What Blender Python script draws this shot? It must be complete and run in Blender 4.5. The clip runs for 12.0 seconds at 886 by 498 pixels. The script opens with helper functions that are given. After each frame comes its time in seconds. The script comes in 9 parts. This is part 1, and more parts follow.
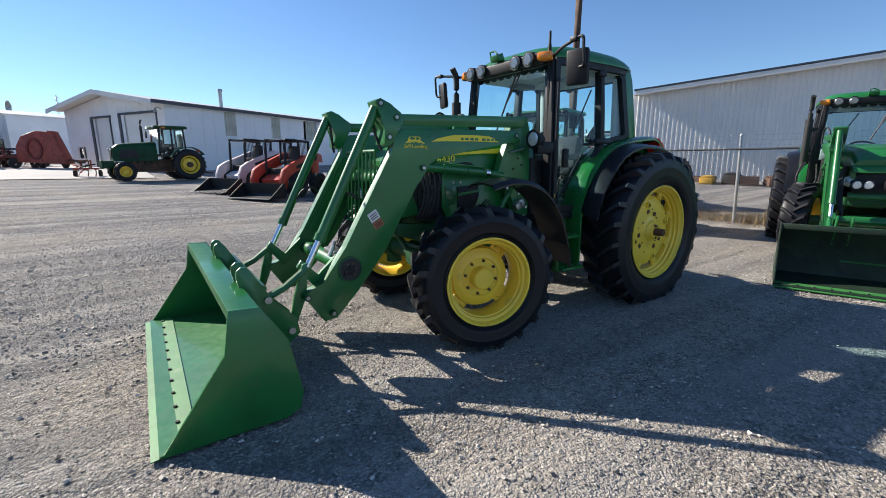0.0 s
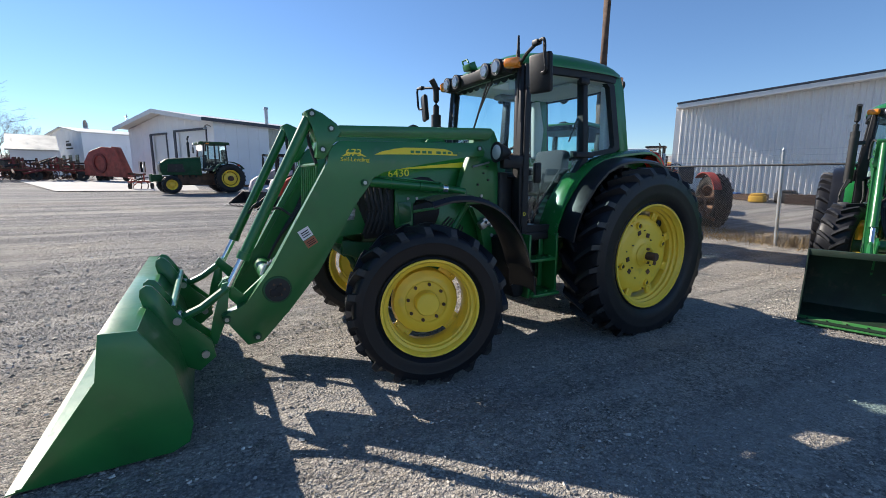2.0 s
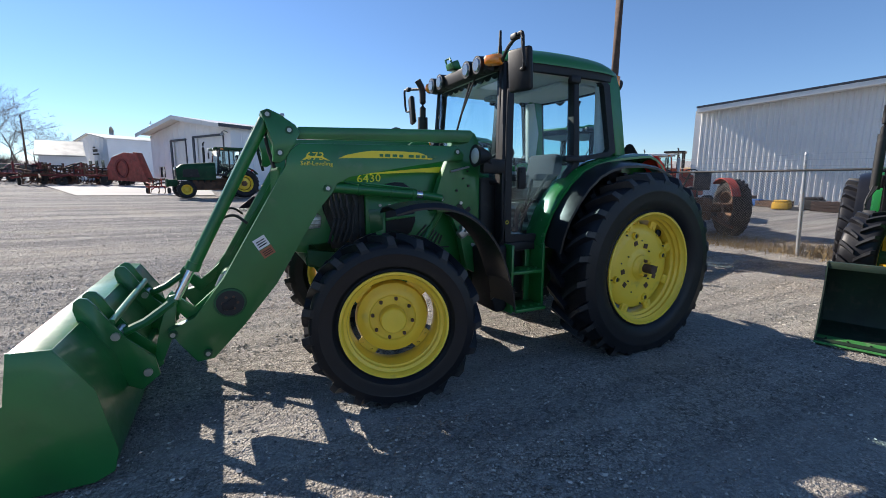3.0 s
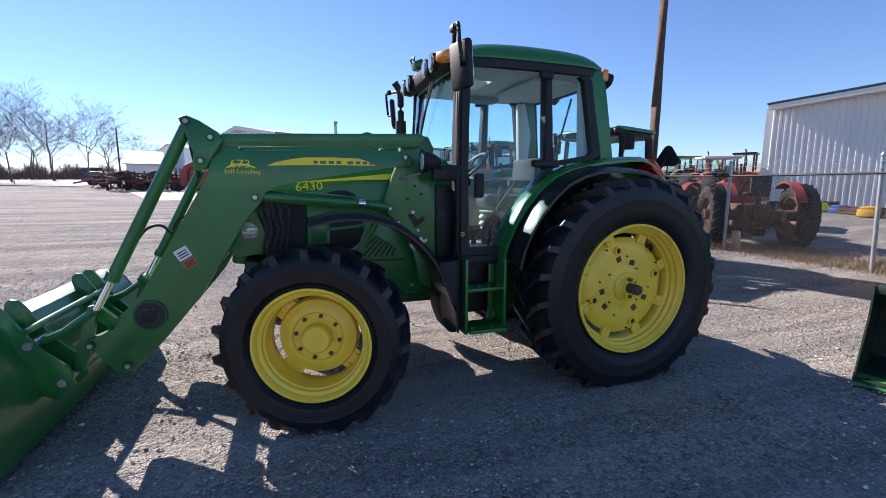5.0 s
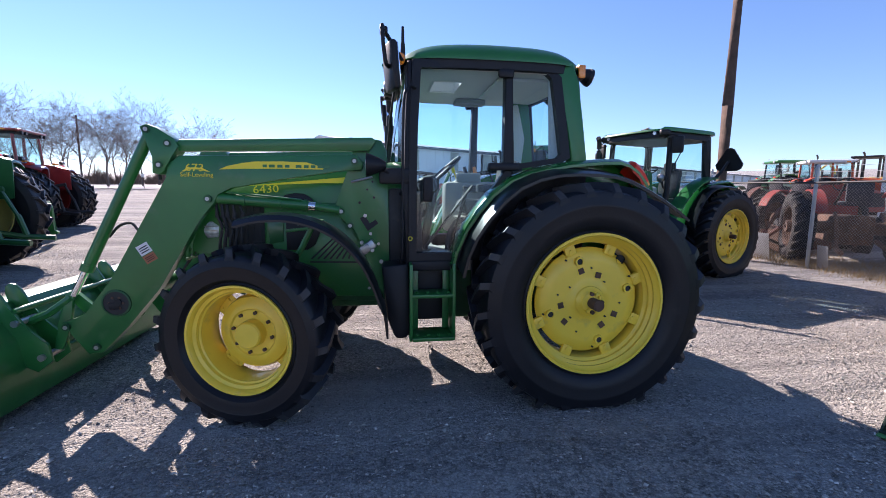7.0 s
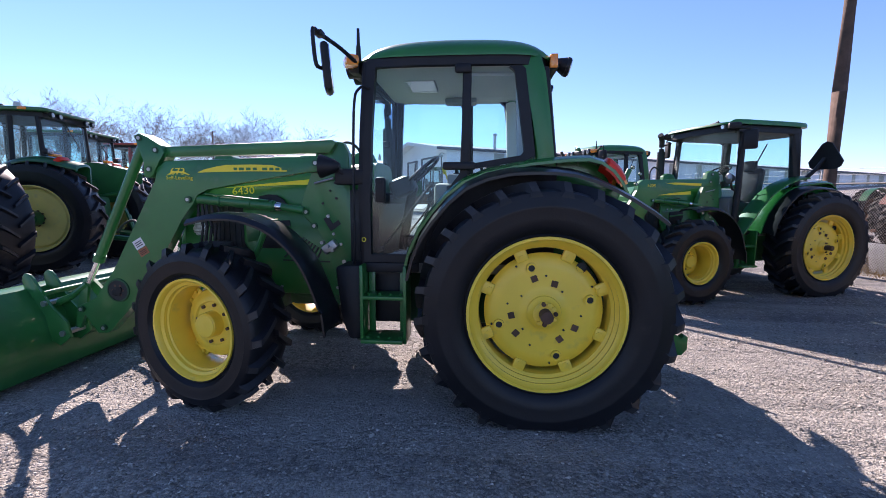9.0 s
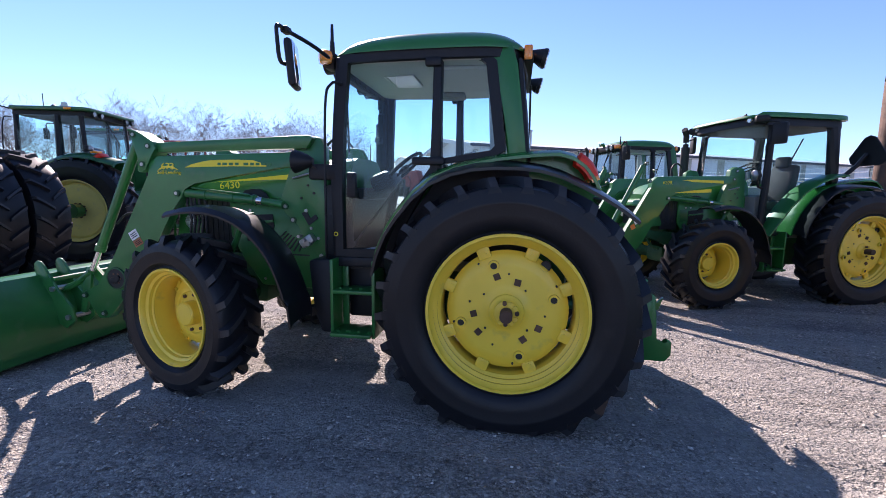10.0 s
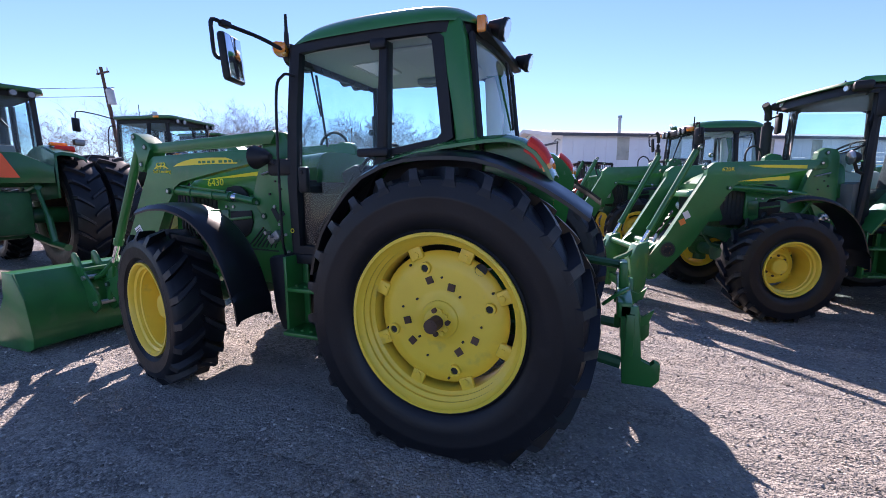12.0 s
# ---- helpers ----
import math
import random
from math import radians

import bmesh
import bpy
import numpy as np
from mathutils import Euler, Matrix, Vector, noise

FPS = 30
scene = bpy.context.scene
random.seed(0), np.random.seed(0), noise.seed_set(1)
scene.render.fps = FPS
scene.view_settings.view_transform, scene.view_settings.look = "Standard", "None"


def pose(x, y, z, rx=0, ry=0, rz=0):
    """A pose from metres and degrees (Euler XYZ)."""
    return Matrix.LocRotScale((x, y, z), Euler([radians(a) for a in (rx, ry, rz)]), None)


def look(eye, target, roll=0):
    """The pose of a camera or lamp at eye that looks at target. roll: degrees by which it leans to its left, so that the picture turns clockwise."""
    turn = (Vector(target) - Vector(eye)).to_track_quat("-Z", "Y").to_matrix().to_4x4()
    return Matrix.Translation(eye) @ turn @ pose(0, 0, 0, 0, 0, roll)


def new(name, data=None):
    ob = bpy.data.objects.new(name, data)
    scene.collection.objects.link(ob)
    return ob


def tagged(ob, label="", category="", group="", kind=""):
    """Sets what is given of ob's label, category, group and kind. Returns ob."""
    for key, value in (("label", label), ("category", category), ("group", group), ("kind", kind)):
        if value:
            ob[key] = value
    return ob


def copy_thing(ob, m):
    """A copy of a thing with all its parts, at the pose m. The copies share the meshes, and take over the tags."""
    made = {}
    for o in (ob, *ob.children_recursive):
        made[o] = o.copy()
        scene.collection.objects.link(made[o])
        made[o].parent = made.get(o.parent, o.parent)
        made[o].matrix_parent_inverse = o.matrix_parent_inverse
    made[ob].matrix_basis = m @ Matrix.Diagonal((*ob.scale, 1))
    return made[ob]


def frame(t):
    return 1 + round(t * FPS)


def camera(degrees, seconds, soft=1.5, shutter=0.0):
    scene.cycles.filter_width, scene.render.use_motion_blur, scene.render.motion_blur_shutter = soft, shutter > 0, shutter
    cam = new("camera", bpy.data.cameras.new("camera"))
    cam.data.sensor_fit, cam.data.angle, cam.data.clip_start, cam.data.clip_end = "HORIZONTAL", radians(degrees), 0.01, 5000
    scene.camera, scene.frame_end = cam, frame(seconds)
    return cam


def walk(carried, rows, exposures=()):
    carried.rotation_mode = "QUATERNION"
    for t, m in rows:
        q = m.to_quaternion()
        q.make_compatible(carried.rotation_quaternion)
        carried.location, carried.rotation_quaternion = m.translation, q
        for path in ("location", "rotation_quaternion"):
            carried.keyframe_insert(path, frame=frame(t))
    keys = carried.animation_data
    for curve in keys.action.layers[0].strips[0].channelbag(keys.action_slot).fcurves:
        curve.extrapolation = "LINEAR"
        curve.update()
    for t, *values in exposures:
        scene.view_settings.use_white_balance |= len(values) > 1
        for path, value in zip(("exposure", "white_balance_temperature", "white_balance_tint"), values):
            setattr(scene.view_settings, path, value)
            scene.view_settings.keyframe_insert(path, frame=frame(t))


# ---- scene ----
cam = camera(92.0, 12.0, soft=0.9)
PATH = [
    (0, (4.604, 3.559, 1.54), (3.487, 1.95, 1.136), -0.1),
    (0.5, (4.391, 3.568, 1.55), (3.305, 1.933, 1.164), -0.2),
    (1, (4.206, 3.607, 1.537), (3.168, 1.938, 1.167), -0.2),
    (1.5, (3.971, 3.689, 1.543), (2.981, 1.986, 1.192), 0.1),
    (2, (3.785, 3.711, 1.534), (2.83, 1.986, 1.198), 0.2),
    (2.5, (3.554, 3.666, 1.536), (2.629, 1.922, 1.217), 0.3),
    (3, (3.356, 3.643, 1.535), (2.471, 1.877, 1.223), 0.3),
    (3.2, (3.264, 3.657, 1.523), (2.4, 1.88, 1.216), 0.2),
    (4.8, (2.554, 3.711, 1.563), (1.882, 1.851, 1.268), 0.1),
    (5, (2.471, 3.697, 1.56), (1.828, 1.826, 1.269), 0.1),
    (5.5, (2.23, 3.737, 1.552), (1.67, 1.839, 1.268), 0.3),
    (6, (1.961, 3.811, 1.567), (1.496, 1.886, 1.289), 0.8),
    (6.5, (1.736, 3.837, 1.547), (1.356, 1.893, 1.273), 0.7),
    (7, (1.498, 3.864, 1.546), (1.213, 1.902, 1.282), 0.5),
    (7.2, (1.415, 3.869, 1.551), (1.176, 1.901, 1.286), 0.5),
    (8.8, (0.553, 3.829, 1.526), (0.663, 1.848, 1.278), 0.6),
    (9, (0.454, 3.803, 1.523), (0.608, 1.824, 1.278), 0.4),
    (9.5, (0.237, 3.746, 1.523), (0.482, 1.778, 1.267), 0.6),
    (10, (-0.038, 3.713, 1.518), (0.292, 1.758, 1.257), 0.8),
    (10.5, (-0.23, 3.603, 1.512), (0.18, 1.664, 1.242), 0.8),
    (11, (-0.434, 3.434, 1.521), (0.072, 1.518, 1.246), 0.6),
    (11.5, (-0.635, 3.304, 1.514), (-0.02, 1.423, 1.224), 0.2),
    (12, (-0.889, 3.19, 1.524), (-0.159, 1.352, 1.23), -0.2),
]
walk(cam, [(t, look(eye, target, roll)) for t, eye, target, roll in PATH], [(0.0, 1.22, 6250.0, 11.0), (3.5, 1.22, 6250.0, 14.0), (5.0, 1.42, 6200.0, 21.0), (9.0, 1.68, 6250.0, 29.0), (12.0, 1.70, 6250.0, 31.0)])

# ---- world, sun ----
SUN_AZ, SUN_EL = radians(-62.0), radians(32.5)
SUN_DIR = Vector((math.cos(SUN_AZ) * math.cos(SUN_EL), math.sin(SUN_AZ) * math.cos(SUN_EL), math.sin(SUN_EL)))
world = bpy.data.worlds.new("sky")
scene.world = world
world.use_nodes = True
wn = world.node_tree
sky = wn.nodes.new("ShaderNodeTexSky")
sky.sky_type = "NISHITA"
sky.sun_disc = False
sky.sun_elevation = SUN_EL
sky.sun_rotation = math.pi / 2 - SUN_AZ
sky.air_density, sky.dust_density, sky.ozone_density = 1.0, 0.0, 6.0
wn.links.new(sky.outputs[0], wn.nodes["Background"].inputs[0])
wn.nodes["Background"].inputs[1].default_value = 0.063
sun = new("sun", bpy.data.lights.new("sun", "SUN"))
sun.data.energy, sun.data.angle, sun.data.color = 3.7, radians(0.53), (1.0, 0.90, 0.76)
sun.matrix_world = look(SUN_DIR * 30, (0, 0, 0))


# ---- materials ----
def mat(name, base, rough=0.5, metal=0.0, vary=0.12, grain=0.0, scale=3.0, bump=0.0, bscale=60.0, dirt=None, dirt_amt=0.0, coat=0.0, spec=0.5, rand=0.0):
    m = bpy.data.materials.new(name)
    m.use_nodes = True
    nt = m.node_tree
    b = nt.nodes["Principled BSDF"]
    b.inputs["Roughness"].default_value = rough
    b.inputs["Metallic"].default_value = metal
    b.inputs["Coat Weight"].default_value = coat
    b.inputs["Coat Roughness"].default_value = 0.08
    b.inputs["Specular IOR Level"].default_value = spec
    tc = nt.nodes.new("ShaderNodeTexCoord")

    def noise_tex(sc, det=4.0):
        n = nt.nodes.new("ShaderNodeTexNoise")
        n.inputs["Scale"].default_value, n.inputs["Detail"].default_value = sc, det
        nt.links.new(tc.outputs["Object"], n.inputs["Vector"])
        return n

    def mixed(fac, a, c, mode="MIX"):
        x = nt.nodes.new("ShaderNodeMix")
        x.data_type, x.blend_type = "RGBA", mode
        for sock, v in ((x.inputs[0], fac), (x.inputs[6], a), (x.inputs[7], c)):
            if isinstance(v, (int, float)):
                sock.default_value = v
            elif isinstance(v, tuple):
                sock.default_value = (*v, 1.0)
            else:
                nt.links.new(v, sock)
        return x.outputs[2]

    def ramp(src, lo, hi):
        r = nt.nodes.new("ShaderNodeMapRange")
        r.inputs[1].default_value, r.inputs[2].default_value = lo, hi
        nt.links.new(src, r.inputs[0])
        return r.outputs[0]

    dark = tuple(c * (1 - vary) for c in base)
    light = tuple(min(1.0, c * (1 + vary)) for c in base)
    col = mixed(ramp(noise_tex(scale).outputs[0], 0.3, 0.7), dark, light)
    if grain:
        f = noise_tex(bscale * 2.0, 2.0)
        col = mixed(ramp(f.outputs[0], 0.35, 0.65), mixed(grain, col, (0.0, 0.0, 0.0)), col)
    if dirt:
        col = mixed(ramp(noise_tex(scale * 2.7, 8.0).outputs[0], 0.62 - dirt_amt, 0.85), col, dirt)
    if rand:
        oi = nt.nodes.new("ShaderNodeObjectInfo")
        col = mixed(rand, col, mixed(oi.outputs["Random"], dark, light))
    nt.links.new(col, b.inputs["Base Color"])
    rv = nt.nodes.new("ShaderNodeMapRange")
    rv.inputs[3].default_value, rv.inputs[4].default_value = max(0.02, rough - 0.08), min(1.0, rough + 0.12)
    nt.links.new(noise_tex(scale * 5, 6.0).outputs[0], rv.inputs[0])
    nt.links.new(rv.outputs[0], b.inputs["Roughness"])
    if bump:
        bp = nt.nodes.new("ShaderNodeBump")
        bp.inputs["Strength"].default_value, bp.inputs["Distance"].default_value = bump, 0.01
        nt.links.new(noise_tex(bscale, 5.0).outputs[0], bp.inputs["Height"])
        nt.links.new(bp.outputs[0], b.inputs["Normal"])
    return m


def glass(name, tint, gloss=0.04):
    m = bpy.data.materials.new(name)
    m.use_nodes = True
    nt = m.node_tree
    nt.nodes.remove(nt.nodes["Principled BSDF"])
    tr, gl, fr, mx = (nt.nodes.new("ShaderNode" + k) for k in ("BsdfTransparent", "BsdfGlossy", "LayerWeight", "MixShader"))
    tr.inputs[0].default_value = (*tint, 1)
    gl.inputs["Roughness"].default_value = gloss
    fr.inputs[0].default_value = 0.5
    pw, ad = nt.nodes.new("ShaderNodeMath"), nt.nodes.new("ShaderNodeMath")
    pw.operation, ad.operation = "POWER", "MULTIPLY_ADD"
    pw.inputs[1].default_value = 5.0
    ad.inputs[1].default_value, ad.inputs[2].default_value = 0.85, 0.05
    nt.links.new(fr.outputs["Facing"], pw.inputs[0])
    nt.links.new(pw.outputs[0], ad.inputs[0])
    nt.links.new(ad.outputs[0], mx.inputs[0])
    nt.links.new(tr.outputs[0], mx.inputs[1])
    nt.links.new(gl.outputs[0], mx.inputs[2])
    nt.links.new(mx.outputs[0], nt.nodes["Material Output"].inputs[0])
    return m


GREEN = mat("green_paint", (0.013, 0.150, 0.028), 0.38, vary=0.10, coat=0.22, dirt=(0.05, 0.15, 0.06), dirt_amt=0.0, bump=0.02, bscale=25)
GREEN_WORN = mat("worn_green_paint", (0.015, 0.145, 0.032), 0.36, vary=0.18, coat=0.3, dirt=(0.06, 0.15, 0.06), dirt_amt=0.02, bump=0.06, bscale=30)
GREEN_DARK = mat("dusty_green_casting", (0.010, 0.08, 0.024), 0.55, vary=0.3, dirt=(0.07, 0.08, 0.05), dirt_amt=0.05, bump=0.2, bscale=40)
YELLOW = mat("yellow_paint", (0.90, 0.62, 0.05), 0.42, vary=0.06, coat=0.25, dirt=(0.55, 0.42, 0.10), dirt_amt=0.0, bump=0.02, bscale=30)
YELLOW_DIRTY = mat("dusty_yellow_paint", (0.66, 0.54, 0.15), 0.5, vary=0.08, coat=0.1, dirt=(0.42, 0.36, 0.20), dirt_amt=0.04, bump=0.03, bscale=30)
DECAL = mat("yellow_decal", (0.85, 0.68, 0.03), 0.4, vary=0.03)
RUBBER = mat("tyre_rubber", (0.008, 0.008, 0.0105), 0.42, vary=0.25, dirt=(0.018, 0.018, 0.019), dirt_amt=0.0, bump=0.08, bscale=70, spec=0.34)
# dusty worn lug tops, lightened further to carry the sun and sky on them
RUBBER_WORN_LIT = mat("worn_tread_rubber", (0.024, 0.024, 0.026), 0.42, vary=0.3, dirt=(0.075, 0.072, 0.066), dirt_amt=0.02, bump=0.1, bscale=50, spec=0.4)
RUBBER_DUSTY = mat("dusty_tyre_rubber", (0.028, 0.027, 0.026), 0.75, vary=0.3, dirt=(0.11, 0.10, 0.085), dirt_amt=0.06, bump=0.2, bscale=60, spec=0.3)
FENDER_BLACK = mat("black_fender_plastic", (0.010, 0.010, 0.012), 0.30, vary=0.15, bump=0.02, bscale=120, spec=0.42)
FENDER_GREEN = mat("glossy_green_paint", (0.013, 0.150, 0.028), 0.22, vary=0.10, coat=0.3, bump=0.01, bscale=25)
BLACK = mat("black_plastic", (0.010, 0.010, 0.012), 0.5, vary=0.2, spec=0.35, bump=0.05, bscale=200)
BLACK_MATT = mat("matt_black_iron", (0.016, 0.016, 0.016), 0.6, vary=0.3, dirt=(0.06, 0.055, 0.05), dirt_amt=0.03, bump=0.15, bscale=50)
CHROME = mat("chrome_rod", (0.75, 0.75, 0.76), 0.12, metal=1.0, vary=0.05)
STEEL = mat("zinc_steel", (0.42, 0.42, 0.41), 0.38, metal=0.9, vary=0.2, bump=0.05, bscale=80)
GALV = mat("galvanised_pipe", (0.42, 0.43, 0.44), 0.42, metal=0.6, vary=0.15, bump=0.05, bscale=60)
WORN_STEEL = mat("worn_bright_steel", (0.45, 0.44, 0.42), 0.42, metal=0.6, vary=0.25, dirt=(0.22, 0.15, 0.10), dirt_amt=0.03, bump=0.1, bscale=60)
EDGE_GREEN = mat("worn_pale_green_steel", (0.045, 0.20, 0.05), 0.5, vary=0.25, dirt=(0.20, 0.26, 0.16), dirt_amt=0.03, bump=0.08, bscale=50)
LINER = mat("pale_cab_lining", (0.66, 0.65, 0.61), 0.8, vary=0.05, bump=0.05, bscale=150)
INTERIOR = mat("grey_cab_plastic", (0.26, 0.255, 0.24), 0.65, vary=0.1, bump=0.05, bscale=150)
CAB_GREY = mat("warm_grey_cab_trim", (0.36, 0.345, 0.31), 0.7, vary=0.1, bump=0.05, bscale=150)
STICKER_BR = mat("brown_orange_sticker", (0.34, 0.12, 0.05), 0.5, vary=0.1)
WIRE = mat("weathered_fence_wire", (0.24, 0.22, 0.205), 0.5, metal=0.4, vary=0.2)
SEAT = mat("dark_seat_fabric", (0.05, 0.05, 0.055), 0.9, vary=0.2, bump=0.2, bscale=300)
LENS = mat("lamp_lens", (0.75, 0.77, 0.80), 0.15, metal=0.4, vary=0.05, coat=1.0)
LENS_CLEAR = mat("clear_headlight_lens", (0.74, 0.78, 0.80), 0.12, metal=0.2, vary=0.30, coat=1.0, scale=40, bump=0.4, bscale=50)
LENS_DARK = mat("dull_lamp_lens", (0.22, 0.23, 0.25), 0.2, metal=0.6, vary=0.15, coat=1.0)
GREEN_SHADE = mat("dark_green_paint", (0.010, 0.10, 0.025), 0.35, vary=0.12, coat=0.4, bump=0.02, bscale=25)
GREEN_OLD = mat("dull_old_green_paint", (0.007, 0.055, 0.018), 0.55, vary=0.25, dirt=(0.05, 0.06, 0.04), dirt_amt=0.03, bump=0.05, bscale=25, spec=0.3)
GLOW_RED = mat("orange_red_reflector", (0.95, 0.13, 0.04), 0.6, vary=0.04)
AMBER = mat("amber_lens", (0.90, 0.26, 0.01), 0.25, vary=0.05, coat=1.0)
RED_LENS = mat("red_lens", (0.78, 0.035, 0.015), 0.38, vary=0.05, coat=0.1, spec=0.25)
STICKER_W = mat("white_sticker", (0.75, 0.75, 0.74), 0.5, vary=0.03)
STICKER_O = mat("orange_sticker", (0.75, 0.22, 0.04), 0.5, vary=0.03)
GLASS = glass("tinted_cab_glass", (0.76, 0.92, 0.95))
MIRROR = mat("mirror_glass", (0.85, 0.86, 0.88), 0.03, metal=1.0, vary=0.01)
ORANGE = mat("faded_orange_paint", (0.42, 0.07, 0.025), 0.6, vary=0.25, dirt=(0.28, 0.13, 0.07), dirt_amt=0.06, bump=0.1, bscale=30)
RED = mat("faded_red_paint", (0.30, 0.045, 0.030), 0.6, vary=0.25, dirt=(0.20, 0.09, 0.06), dirt_amt=0.06, bump=0.1, bscale=30)
RED_GLOSS = mat("glossy_red_paint", (0.26, 0.02, 0.018), 0.3, vary=0.1, coat=0.6)
# worn green steel with the bucket's shade put into its near-black base
BUCKET_SHADE = mat("dark_worn_bucket_steel", (0.010, 0.028, 0.014), 0.6, vary=0.4, dirt=(0.07, 0.05, 0.035), dirt_amt=0.04, bump=0.15, bscale=40)
RUSTY_RED = mat("rusty_red_paint", (0.115, 0.035, 0.025), 0.75, vary=0.4, dirt=(0.11, 0.06, 0.04), dirt_amt=0.12, bump=0.25, bscale=30)
DARK_RED = mat("dark_red_paint", (0.15, 0.018, 0.016), 0.6, vary=0.3, dirt=(0.09, 0.05, 0.04), dirt_amt=0.08, bump=0.1, bscale=30)
RUST = mat("rusty_iron", (0.10, 0.055, 0.035), 0.85, vary=0.45, dirt=(0.20, 0.10, 0.05), dirt_amt=0.1, bump=0.4, bscale=40)
WHITE = mat("white_paint", (0.72, 0.72, 0.71), 0.5, vary=0.06, dirt=(0.45, 0.42, 0.38), dirt_amt=0.0, bump=0.03)
BACKHOE = mat("construction_yellow_paint", (0.62, 0.36, 0.04), 0.6, vary=0.2, dirt=(0.3, 0.2, 0.1), dirt_amt=0.05)
WALL_W = mat("white_metal_cladding", (0.76, 0.77, 0.79), 0.5, vary=0.05, scale=0.6, dirt=(0.55, 0.52, 0.48), dirt_amt=-0.03)
WALL_C = mat("cream_metal_cladding", (0.70, 0.69, 0.665), 0.5, vary=0.05, scale=0.5, dirt=(0.52, 0.49, 0.43), dirt_amt=-0.02)
ROOF_W = mat("pale_metal_roof", (0.62, 0.61, 0.58), 0.45, vary=0.08, scale=0.5)
ROOF_DARK = mat("dark_trim", (0.05, 0.055, 0.07), 0.5, vary=0.15)
DOOR_W = mat("roller_door_paint", (0.70, 0.70, 0.69), 0.5, vary=0.05, scale=0.8)
WINDOW_F = mat("fibreglass_light_panel", (0.42, 0.42, 0.36), 0.5, vary=0.2, scale=1.0, dirt=(0.25, 0.22, 0.16), dirt_amt=0.03)
DARK_GLASS = mat("dark_window_glass", (0.03, 0.035, 0.04), 0.1, vary=0.1)
WOOD = mat("weathered_pole_wood", (0.095, 0.06, 0.045), 0.85, vary=0.3, scale=6, bump=0.5, bscale=30)
BARK = mat("winter_bark", (0.12, 0.10, 0.09), 0.9, vary=0.25, bump=0.3, bscale=20)
TWIG = mat("winter_twigs", (0.16, 0.13, 0.12), 0.9, vary=0.25)
BRUSH = mat("dry_brush", (0.15, 0.115, 0.09), 0.95, vary=0.4, scale=0.3)
STRAW = mat("dry_grass", (0.27, 0.19, 0.09), 0.95, vary=0.35)
CONCRETE = mat("pale_concrete", (0.44, 0.425, 0.40), 0.85, vary=0.10, scale=0.4, dirt=(0.33, 0.31, 0.28), dirt_amt=0.02, bump=0.1, bscale=20)
CABLE = mat("black_cable", (0.02, 0.02, 0.02), 0.6, vary=0.1)
BLUE = mat("blue_plastic", (0.03, 0.12, 0.35), 0.5, vary=0.15)
DARKRED_CAR = mat("dark_red_car_paint", (0.10, 0.01, 0.012), 0.3, vary=0.1, coat=0.8)
BLUE_CAR = mat("dark_blue_car_paint", (0.015, 0.03, 0.06), 0.3, vary=0.1, coat=0.8)


